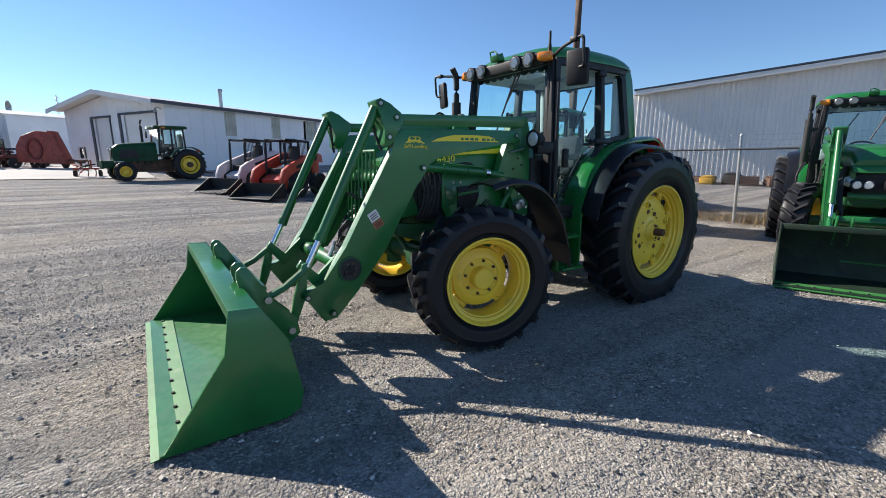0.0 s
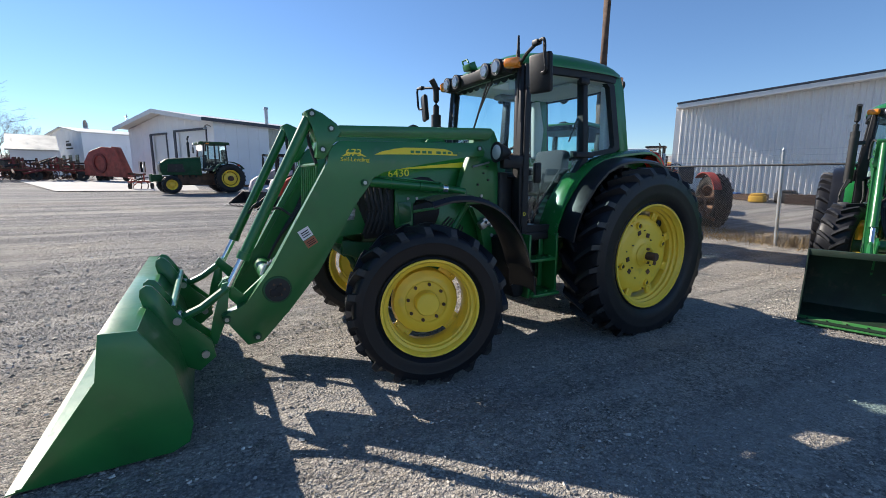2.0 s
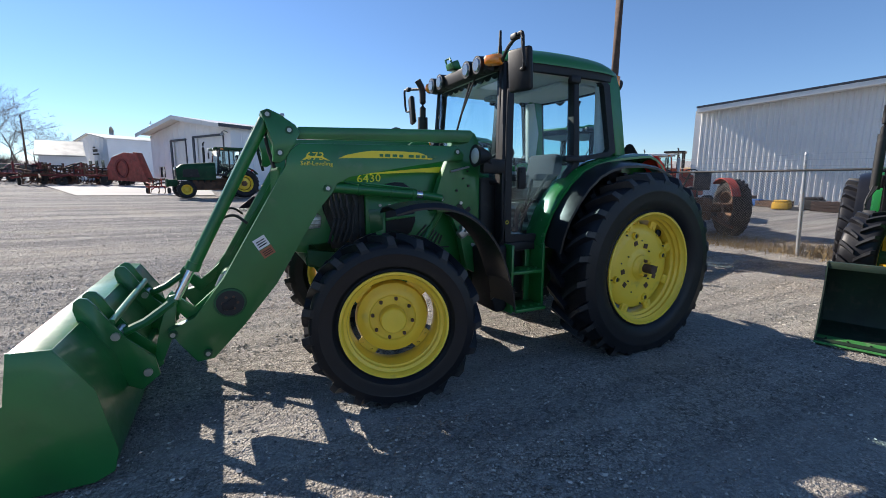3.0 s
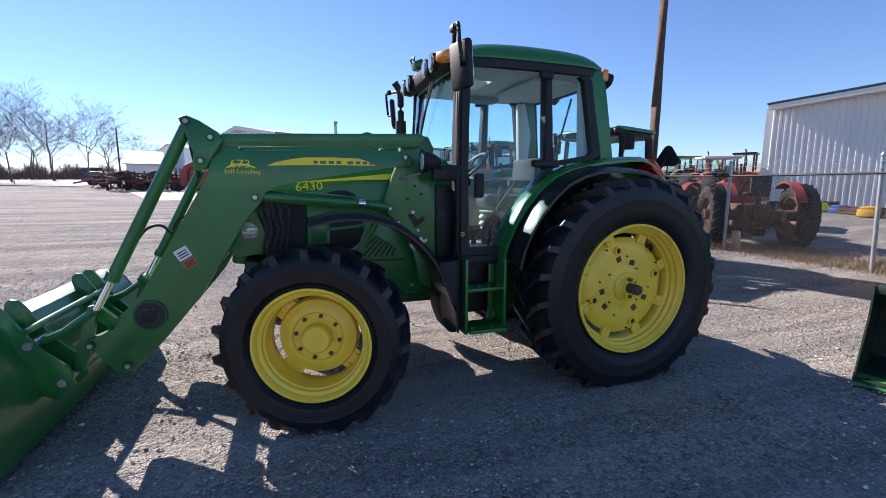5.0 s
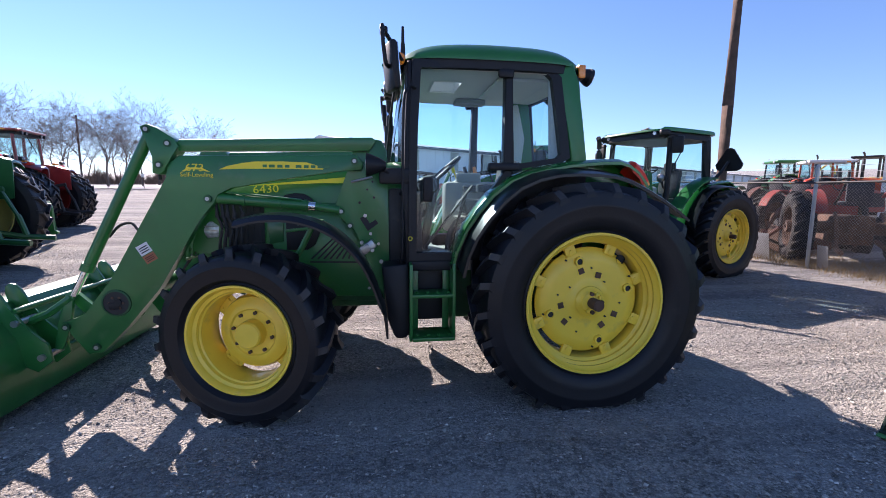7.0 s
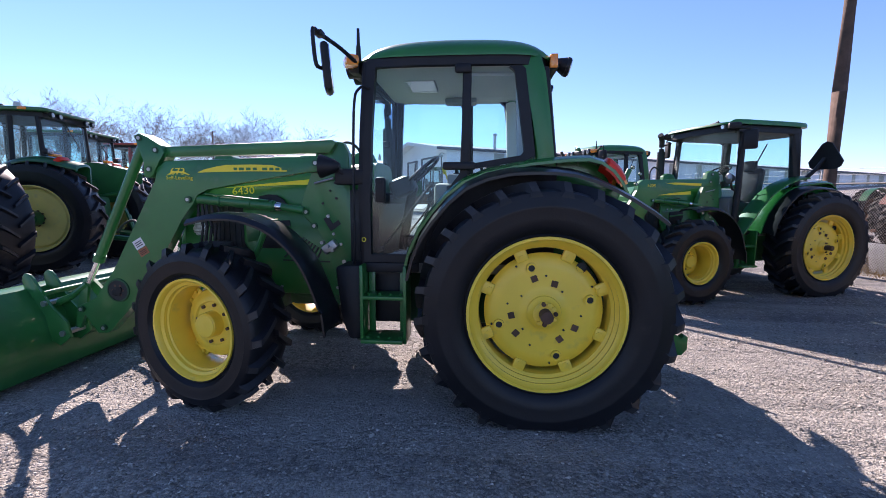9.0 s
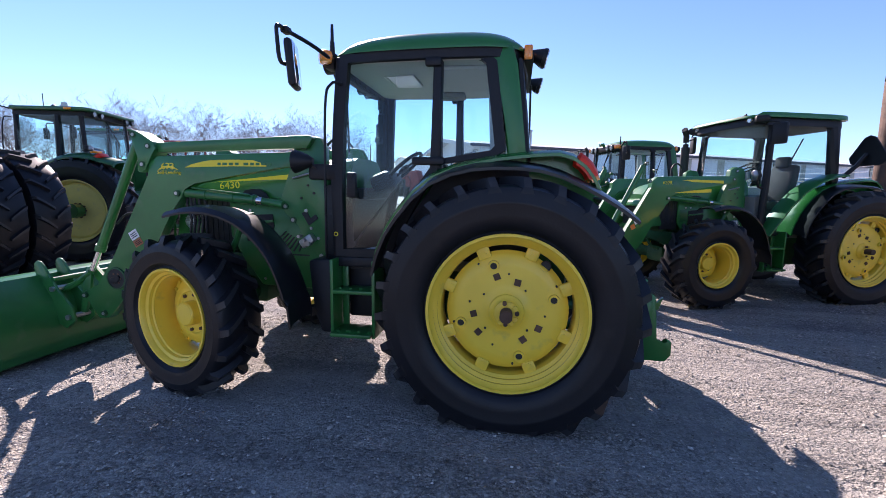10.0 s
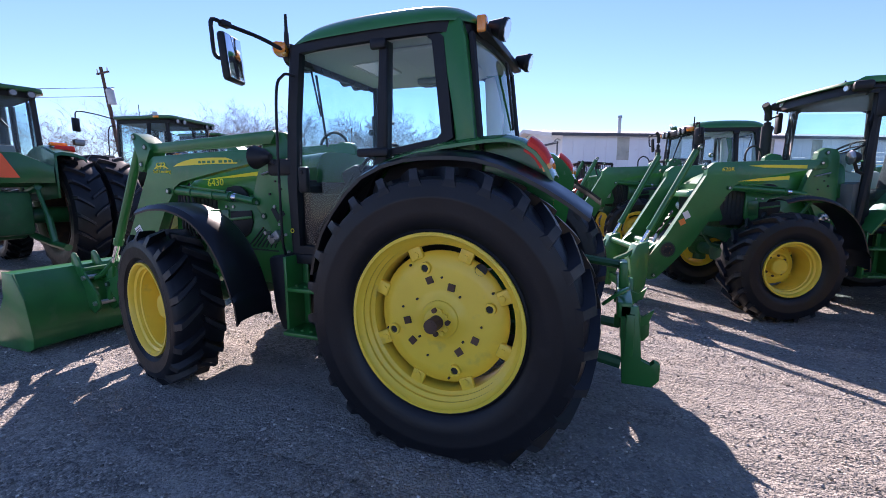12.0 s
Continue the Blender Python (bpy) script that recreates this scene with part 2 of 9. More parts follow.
def gravel_material():
    m = bpy.data.materials.new("crushed_limestone_gravel")
    m.use_nodes = True
    nt = m.node_tree
    b = nt.nodes["Principled BSDF"]
    b.inputs["Roughness"].default_value = 0.9
    b.inputs["Specular IOR Level"].default_value = 0.2
    tc = nt.nodes.new("ShaderNodeTexCoord")

    def tex(kind, sc, det=None, src=None):
        n = nt.nodes.new(kind)
        n.inputs["Scale"].default_value = sc
        if det is not None:
            n.inputs["Detail"].default_value = det
        nt.links.new(src or tc.outputs["Object"], n.inputs["Vector"])
        return n

    def rng(src, lo, hi, a=0.0, c=1.0):
        r = nt.nodes.new("ShaderNodeMapRange")
        for i, v in enumerate((lo, hi, a, c)):
            r.inputs[i + 1].default_value = v
        nt.links.new(src, r.inputs[0])
        return r.outputs[0]

    def calc(op, a, c, d=None):
        x = nt.nodes.new("ShaderNodeMath")
        x.operation = op
        for sock, v in zip(x.inputs, (a, c, d)):
            if v is None:
                continue
            if isinstance(v, (int, float)):
                sock.default_value = v
            else:
                nt.links.new(v, sock)
        return x.outputs[0]

    def mix(fac, a, c, mode="MIX"):
        x = nt.nodes.new("ShaderNodeMix")
        x.data_type, x.blend_type = "RGBA", mode
        for sock, v in ((x.inputs[0], fac), (x.inputs[6], a), (x.inputs[7], c)):
            if isinstance(v, (int, float)):
                sock.default_value = v
            elif isinstance(v, tuple):
                sock.default_value = (*v, 1.0)
            else:
                nt.links.new(v, sock)
        return x.outputs[2]

    def red(node):
        sp = nt.nodes.new("ShaderNodeSeparateColor")
        nt.links.new(node.outputs["Color"], sp.inputs[0])
        return sp.outputs[0]

    # the cells are nudged so that no stone is a clean polygon
    jig = tex("ShaderNodeTexNoise", 60.0, 3.0)
    shift = nt.nodes.new("ShaderNodeVectorMath")
    shift.operation = "MULTIPLY_ADD"
    nt.links.new(jig.outputs["Color"], shift.inputs[0])
    shift.inputs[1].default_value = (0.018, 0.018, 0.018)
    nt.links.new(tc.outputs["Object"], shift.inputs[2])
    lumps = tex("ShaderNodeTexVoronoi", 26.0, src=shift.outputs[0])
    stones = tex("ShaderNodeTexVoronoi", 58.0, src=shift.outputs[0])
    chips = tex("ShaderNodeTexVoronoi", 135.0, src=shift.outputs[0])
    # packed tan ground round the parked machines, loose grey stone out in the yard
    spot = nt.nodes.new("ShaderNodeVectorMath")
    spot.operation = "DISTANCE"
    nt.links.new(tc.outputs["Object"], spot.inputs[0])
    spot.inputs[1].default_value = (-1.5, 1.5, 0.0)
    worn = calc("ADD", rng(spot.outputs["Value"], 2.0, 9.0, 0.20, -0.06), tex("ShaderNodeTexNoise", 0.35, 6.0).outputs[0])
    packed = rng(worn, 0.42, 0.62)
    base = mix(packed, (0.38, 0.376, 0.372), (0.42, 0.38, 0.325))
    fine = calc("MULTIPLY_ADD", red(stones), 0.50, calc("MULTIPLY_ADD", red(chips), 0.30, calc("MULTIPLY", red(lumps), 0.20)))
    tone = rng(fine, 0.20, 0.80, 0.40, 1.55)
    col = mix(1.0, base, tone, "MULTIPLY")
    loose = rng(packed, 0.0, 1.0, 0.90, 0.35)
    gap = calc("MULTIPLY", rng(stones.outputs["Distance"], 0.42, 0.70), loose)
    col = mix(gap, col, (0.10, 0.096, 0.092))
    col = mix(rng(tex("ShaderNodeTexNoise", 9.0, 8.0).outputs[0], 0.50, 0.68, 0.0, 0.45), col, (0.58, 0.55, 0.495))
    col = mix(rng(tex("ShaderNodeTexNoise", 5.0, 8.0).outputs[0], 0.53, 0.70, 0.0, 0.40), col, (0.21, 0.20, 0.19))
    col = mix(rng(tex("ShaderNodeTexNoise", 1.3, 5.0).outputs[0], 0.45, 0.70, 0.0, 0.35), col, (0.54, 0.505, 0.455))
    # wheel tracks drawn out along the way that machines drive
    for turn, stretch, sc, lo, soft, amount, tint in ((72.0, (0.09, 2.2, 1.0), 1.0, 0.50, 0.06, 0.62, (0.17, 0.168, 0.166)), (64.0, (0.09, 1.3, 1.0), 1.0, 0.50, 0.09, 0.62, (0.56, 0.525, 0.47))):
        way = nt.nodes.new("ShaderNodeMapping")
        way.inputs["Rotation"].default_value = (0, 0, radians(turn))
        way.inputs["Scale"].default_value = stretch
        nt.links.new(tc.outputs["Object"], way.inputs[0])
        ruts = tex("ShaderNodeTexNoise", sc, 6.0, way.outputs[0])
        ridges = ruts if turn > 65.0 else ridges
        col = mix(calc("MULTIPLY", rng(ruts.outputs[0], lo, lo + soft, 0.0, amount), rng(packed, 0.0, 1.0, 1.0, 0.45)), col, tint)
    col = mix(rng(tex("ShaderNodeTexNoise", 0.12, 4.0).outputs[0], 0.42, 0.64, 0.0, 0.40), col, (0.26, 0.258, 0.255))
    nt.links.new(col, b.inputs["Base Color"])
    h = calc("MULTIPLY_ADD", stones.outputs["Distance"], -0.9, calc("MULTIPLY_ADD", chips.outputs["Distance"], -0.4, calc("MULTIPLY", lumps.outputs["Distance"], -0.8)))
    h = calc("MULTIPLY_ADD", red(stones), 0.5, h)
    h = calc("MULTIPLY_ADD", ridges.outputs[0], 9.0, h)
    bp = nt.nodes.new("ShaderNodeBump")
    bp.inputs["Strength"].default_value, bp.inputs["Distance"].default_value = 1.0, 0.026
    nt.links.new(h, bp.inputs["Height"])
    nt.links.new(bp.outputs[0], b.inputs["Normal"])
    return m


GRAVEL = gravel_material()
STONE = mat("limestone_chips", (0.41, 0.38, 0.335), 0.9, vary=0.45, scale=14.0, bump=0.2, bscale=60)
_nt = STONE.node_tree
_shader = _nt.nodes["Principled BSDF"]
_was = _shader.inputs["Base Color"].links[0].from_socket
_geo, _ramp, _tone = (_nt.nodes.new(k) for k in ("ShaderNodeNewGeometry", "ShaderNodeMapRange", "ShaderNodeMix"))
_ramp.inputs[3].default_value, _ramp.inputs[4].default_value = 0.30, 1.5
_tone.data_type, _tone.blend_type = "RGBA", "MULTIPLY"
_tone.inputs[0].default_value = 1.0
_nt.links.new(_geo.outputs["Random Per Island"], _ramp.inputs[0])
_nt.links.new(_was, _tone.inputs[6])
_nt.links.new(_ramp.outputs[0], _tone.inputs[7])
_nt.links.new(_tone.outputs[2], _shader.inputs["Base Color"])


# ---- building helpers ----
def finish(name, bm, material, smooth=35):
    bmesh.ops.recalc_face_normals(bm, faces=bm.faces)
    lim = radians(smooth)
    for f in bm.faces:
        f.smooth = True
    for e in bm.edges:
        e.smooth = len(e.link_faces) == 2 and e.calc_face_angle(0.0) < lim
    me = bpy.data.meshes.new(name)
    bm.to_mesh(me)
    bm.free()
    me.materials.append(material)
    return me


def part(name, bm, material, parent, label="", m=None, smooth=35):
    ob = new(name, finish(name, bm, material, smooth))
    ob.parent = parent
    if m is not None:
        ob.matrix_basis = m
    return tagged(ob, label)


def thing(name, label, category, m=None, group="", kind=""):
    ob = new(name)
    ob.empty_display_size = 0.2
    if m is not None:
        ob.matrix_basis = m
    return tagged(ob, label, category, group, kind)


def solo(name, bm, material, label, category="", kind="", group="", m=None, smooth=35):
    ob = part(name, bm, material, None, "", m, smooth)
    return tagged(ob, label, category, group, kind)


def box(bm, c, s, bevel=0.0, rot=None, taper=1.0):
    m = Matrix.Translation(c) @ (rot.to_4x4() if rot else Matrix()) @ Matrix.Diagonal((*s, 1))
    vs = bmesh.ops.create_cube(bm, size=1.0, matrix=m)["verts"]
    if taper != 1.0:
        for v in vs:
            if v.co.z > c[2]:
                v.co.x, v.co.y = c[0] + (v.co.x - c[0]) * taper, c[1] + (v.co.y - c[1]) * taper
    if bevel:
        es = list({e for v in vs for e in v.link_edges})
        bmesh.ops.bevel(bm, geom=es, offset=bevel, segments=2, affect="EDGES", profile=0.5)
    return bm


def plate(bm, pts, y0, y1, bevel=0.0, axis="y"):
    def place(a, b, k):
        return (a, k, b) if axis == "y" else ((k, a, b) if axis == "x" else (a, b, k))
    lo = [bm.verts.new(place(a, b, y0)) for a, b in pts]
    if y1 is None:
        bm.faces.new(lo)
        return bm
    hi = [bm.verts.new(place(a, b, y1)) for a, b in pts]
    fs = [bm.faces.new(lo), bm.faces.new(hi[::-1])]
    n = len(pts)
    for i in range(n):
        fs.append(bm.faces.new((lo[i], hi[i], hi[(i + 1) % n], lo[(i + 1) % n])))
    if bevel:
        es = [e for e in {e for f in fs for e in f.edges}]
        bmesh.ops.bevel(bm, geom=es, offset=bevel, segments=2, affect="EDGES", profile=0.5)
    return bm


def rod(bm, p0, p1, r, seg=12, r2=None):
    p0, p1 = Vector(p0), Vector(p1)
    d = p1 - p0
    m = Matrix.Translation((p0 + p1) / 2) @ d.to_track_quat("Z", "Y").to_matrix().to_4x4()
    bmesh.ops.create_cone(bm, cap_ends=True, segments=seg, radius1=r, radius2=r if r2 is None else r2, depth=d.length, matrix=m)
    return bm


def tube(bm, pts, r, seg=8):
    pts = [Vector(p) for p in pts]
    rings = []
    for i, p in enumerate(pts):
        d = (pts[min(i + 1, len(pts) - 1)] - pts[max(i - 1, 0)]).normalized()
        q = d.to_track_quat("Z", "Y").to_matrix()
        rr = r[i] if isinstance(r, (list, tuple)) else r
        rings.append([bm.verts.new(p + q @ Vector((rr * math.cos(a * math.tau / seg), rr * math.sin(a * math.tau / seg), 0))) for a in range(seg)])
    for a, b in zip(rings, rings[1:]):
        for i in range(seg):
            bm.faces.new((a[i], a[(i + 1) % seg], b[(i + 1) % seg], b[i]))
    bm.faces.new(rings[0][::-1])
    bm.faces.new(rings[-1])
    return bm


def curve_pts(pts, n=6):
    """A smooth run of points through the given ones."""
    p = [Vector(q) for q in pts]
    p = [p[0] * 2 - p[1]] + p + [p[-1] * 2 - p[-2]]
    out = []
    for i in range(1, len(p) - 2):
        for k in range(n):
            t = k / n
            a, b, c, d = p[i - 1], p[i], p[i + 1], p[i + 2]
            out.append(0.5 * (2 * b + (c - a) * t + (2 * a - 5 * b + 4 * c - d) * t * t + (3 * b - a - 3 * c + d) * t ** 3))
    return out + [p[-2]]


def lathe(bm, prof, seg=48, closed=False, a0=0.0, a1=math.tau):
    """Turns (radius, y) points about the Y axis."""
    full = abs(a1 - a0 - math.tau) < 1e-6
    n = seg if full else seg + 1
    rings = []
    for r, y in prof:
        rings.append([bm.verts.new((r * math.cos(a0 + (a1 - a0) * i / seg), y, r * math.sin(a0 + (a1 - a0) * i / seg))) for i in range(n)])
    pairs = list(zip(rings, rings[1:])) + ([(rings[-1], rings[0])] if closed else [])
    for a, b in pairs:
        for i in range(seg):
            j = (i + 1) % n
            bm.faces.new((a[i], a[j], b[j], b[i]))
    return bm


def band(bm, prof, ys, thick=0.012, drop=None):
    """A bent sheet: an (x, z) run carried across the y places."""
    rows = []
    n = len(prof)
    for k, y in enumerate(ys):
        dz = drop[k] if drop else 0.0
        rows.append([(x, y, z + dz) for x, z in prof])
    up = [[bm.verts.new(p) for p in r] for r in rows]
    dn = []
    for r in rows:
        line = []
        for i, p in enumerate(r):
            a, b = Vector(r[max(i - 1, 0)]), Vector(r[min(i + 1, n - 1)])
            t = (b - a).normalized()
            nrm = Vector((-t.z, 0, t.x))
            if nrm.z < 0 and abs(t.x) > 0.2:
                nrm = -nrm
            line.append(bm.verts.new(Vector(p) - nrm * thick))
        dn.append(line)
    for g, flip in ((up, False), (dn, True)):
        for a, b in zip(g, g[1:]):
            for i in range(n - 1):
                f = (a[i], a[i + 1], b[i + 1], b[i])
                bm.faces.new(f[::-1] if flip else f)
    for k in (0, -1):
        for i in range(n - 1):
            bm.faces.new((up[k][i], up[k][i + 1], dn[k][i + 1], dn[k][i]))
    for i in (0, -1):
        for a in range(len(ys) - 1):
            bm.faces.new((up[a][i], up[a + 1][i], dn[a + 1][i], dn[a][i]))
    return bm


def B():
    return bmesh.new()


def words(name, text, size, material, parent, m, label="", squash=1.0, thick=0.0015):
    cu = bpy.data.curves.new(name, "FONT")
    cu.body, cu.size, cu.extrude, cu.align_x, cu.align_y = text, size, thick, "CENTER", "CENTER"
    cu.resolution_u = 2
    tmp = bpy.data.objects.new(name + "_tmp", cu)
    scene.collection.objects.link(tmp)
    bpy.context.view_layer.update()
    me = bpy.data.meshes.new_from_object(tmp.evaluated_get(bpy.context.evaluated_depsgraph_get()))
    bpy.data.objects.remove(tmp)
    me.materials.clear()
    me.materials.append(material)
    ob = new(name, me)
    ob.parent = parent
    ob.matrix_basis = m @ Matrix.Diagonal((squash, 1, 1, 1))
    return tagged(ob, label)


def softplus(v):
    return math.log1p(math.exp(-abs(1.5 * v))) / 1.5 + max(v, 0.0)


def ground_z(x, y):
    return 0.033 * softplus(-y - 5.0) + 0.03 * softplus(-x - 8.5)


# ---- ground ----
def ground():
    def steps(lim, near):
        v, s, out = 0.0, near, [0.0]
        while v < lim:
            v += s
            s *= 1.16
            out.append(min(v, lim))
        return out
    g = steps(3000.0, 0.8)
    line = [-v for v in reversed(g[1:])] + g
    bm = B()
    grid = [[bm.verts.new((x, y, ground_z(x, y) + (0.012 * noise.noise(Vector((x * 0.7, y * 0.7, 0))) - 0.012 if abs(x) < 40 and abs(y) < 40 else 0.0))) for x in line] for y in line]
    for a, b in zip(grid, grid[1:]):
        for i in range(len(line) - 1):
            bm.faces.new((a[i], a[i + 1], b[i + 1], b[i]))
    return solo("ground", bm, GRAVEL, "grey crushed limestone gravel yard with packed tan patches", "ground", "structure", smooth=180)


ground()


def sheet(name, poly, lift, material, label, cat, cell=6.0):
    """A flat area that follows the ground: a four-cornered patch."""
    a, b, c, d = [Vector((*p, 0)) for p in poly]
    n = max(2, int(max((b - a).length, (c - d).length) / cell))
    k = max(2, int(max((d - a).length, (c - b).length) / cell))
    bm = B()
    rows = []
    for j in range(k + 1):
        row = []
        for i in range(n + 1):
            u, v = i / n, j / k
            p = (a * (1 - u) + b * u) * (1 - v) + (d * (1 - u) + c * u) * v
            row.append(bm.verts.new((p.x, p.y, ground_z(p.x, p.y) + lift)))
        rows.append(row)
    for p, q in zip(rows, rows[1:]):
        for i in range(n):
            bm.faces.new((p[i], p[i + 1], q[i + 1], q[i]))
    return solo(name, bm, material, label, cat, "structure", smooth=180)


sheet("pavement", [(4.0, -24.6), (10.5, -25.4), (17.0, -42.0), (5.0, -42.0)], 0.03, CONCRETE, "pale worn concrete apron before the workshop", "pavement")
sheet("road", [(-20.0, -64.0), (19.0, -46.0), (150.0, -114.0), (120.0, -150.0)], 0.06, CONCRETE, "pale sunlit concrete road past the yard", "road", 8.0)


def stones():
    """Loose limestone chips on the near gravel."""
    rng = np.random.default_rng(5)
    octa = np.array([(1, 0, 0), (-1, 0, 0), (0, 1, 0), (0, -1, 0), (0.55, 0.5, 0.8), (-0.5, -0.45, 0.85)], float)
    faces = np.array([(0, 2, 4), (2, 1, 4), (1, 5, 4), (1, 3, 5), (3, 0, 5), (0, 4, 5)])
    n = 110000
    x = rng.uniform(-6.5, 9.0, n)
    y = rng.uniform(-5.0, 3.6, n)
    keep = rng.random(n) < np.clip(0.25 + 0.75 * (np.sin(x * 1.7 + 1.0) * np.cos(y * 1.3) * 0.5 + 0.5), 0, 1)
    x, y = x[keep], y[keep]
    size = rng.lognormal(math.log(0.0060), 0.45, len(x)).clip(0.003, 0.019)
    # coarser stone out over the open yard, thinning with the distance
    far = 170000
    fx, fy = rng.uniform(2.5, 22.0, far), rng.uniform(-20.0, 3.6, far)
    reach = np.hypot(fx - 4.0, fy - 3.5)
    thin = rng.random(far) < np.clip(0.45 + 0.55 * np.sin(fx * 0.8 + fy * 0.5) * np.cos(fy * 0.9 - fx * 0.3), 0.10, 1) * np.clip(1.35 - reach / 14.0, 0, 1)
    thin &= (fy < -0.5) | (fx > 5.6)
    x, y = np.append(x, fx[thin]), np.append(y, fy[thin])
    size = np.append(size, rng.lognormal(math.log(0.0100), 0.42, thin.sum()).clip(0.005, 0.026))
    n = len(x)
    v = octa[None] * (size[:, None, None] * rng.uniform(0.6, 1.3, (n, 6, 1)))
    v[:, :, 2] *= 0.62
    a = rng.uniform(0, math.tau, n)
    c, s = np.cos(a)[:, None], np.sin(a)[:, None]
    vx, vy = v[:, :, 0] * c - v[:, :, 1] * s, v[:, :, 0] * s + v[:, :, 1] * c
    base = np.array([ground_z(a, b) for a, b in zip(x.tolist(), y.tolist())])
    z = v[:, :, 2] + (base - 0.004)[:, None]
    co = np.stack([vx + x[:, None], vy + y[:, None], z], -1).reshape(-1, 3)
    fs = (faces[None] + (np.arange(n) * 6)[:, None, None]).reshape(-1, 3)
    me = bpy.data.meshes.new("gravel_chips")
    me.from_pydata(co.tolist(), [], fs.tolist())
    me.materials.append(STONE)
    return tagged(new("gravel_chips", me), "loose grey and tan limestone chips on the yard", "gravel", kind="stuff")


stones()


# ---- wheels ----
def tyre_mesh(R, W, rim_r, lugs, lug_h, hub_z, material, name="tyre", turn=1):
    """A lugged tractor tyre about Y, centred; flattened where it stands. turn: which way the bars lean."""
    bm = B()
    rc = R - lug_h
    h = W / 2
    g = rc - rim_r
    half = [(rim_r * 0.97, 0.78), (rim_r + 0.012, 0.83), (rim_r + 0.022, 0.80), (rim_r + 0.034, 0.86), (rim_r + g * 0.22, 0.955), (rim_r + g * 0.40, 1.0), (rim_r + g * 0.60, 1.0),
            (rim_r + g * 0.63, 1.012), (rim_r + g * 0.66, 1.0), (rim_r + g * 0.82, 0.975), (rc - 0.022, 0.93), (rc - 0.008, 0.78), (rc - 0.002, 0.5), (rc, 0.2)]
    prof = [(r, -h * y) for r, y in half] + [(r, h * y) for r, y in reversed(half)]
    lathe(bm, prof, 80, closed=True)
    bm.verts.ensure_lookup_table()
    crown = [(math.atan2(v.co.z, v.co.x), v.co.y, v) for v in bm.verts if math.hypot(v.co.x, v.co.z) > rc - 0.02]

    def carcass(y):
        u = abs(y) / h
        return rc - (0.0 if u < 0.5 else 0.022 * ((u - 0.5) / 0.43) ** 2)
    step = math.tau / lugs
    shift = 0.74 * W / R * 0.5
    for side in (1, -1):
        for k in range(lugs):
            a0 = step * (k + (0.5 if side < 0 else 0.0))
            rows = []
            for i in range(8):
                u = i / 7
                y = side * (h * (0.01 + 0.945 * u))
                ang = a0 + turn * shift * (1.18 * u - 0.18 * u * u * u)
                base = carcass(y) - 0.012
                top = R - 0.004 * u - (0.0 if u < 0.8 else 0.014 * ((u - 0.8) / 0.2) ** 2)
                if i == 7:
                    y = side * h * 0.972
                    base, top = rc - 0.060, rc - 0.014
                wb, wt = 0.030 + 0.014 * u, 0.018 + 0.006 * u
                rows.append([bm.verts.new((r * math.cos(ang + s * w / r), y, r * math.sin(ang + s * w / r))) for r, s, w in ((base, -1, wb), (top, -1, wt), (top, 1, wt), (base, 1, wb))])
            for p, q in zip(rows, rows[1:]):
                for j in range(3):
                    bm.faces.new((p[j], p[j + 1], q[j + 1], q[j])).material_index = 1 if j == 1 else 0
            bm.faces.new(rows[0])
            bm.faces.new(rows[-1][::-1])
            b0 = rows[3][0].co
            at = math.atan2(b0.z, b0.x)
            near = min(crown, key=lambda c: abs((c[0] - at + math.pi) % math.tau - math.pi) * rc + abs(c[1] - b0.y))[2]
            bm.faces.new((rows[3][0], rows[3][3], near))
    for v in bm.verts:
        if v.co.z < -hub_z:
            v.co.y *= 1.0 + 0.5 * (-hub_z - v.co.z)
            v.co.z = -hub_z + 0.004
    me = finish(name, bm, material, 40)
    # second slot: lug tops, paler from wear and from painted-in highlight
    me.materials.append(RUBBER_WORN_LIT if material is RUBBER else material)
    return me


def at_angle(r, a, y):
    return (r * math.cos(a), y, r * math.sin(a))


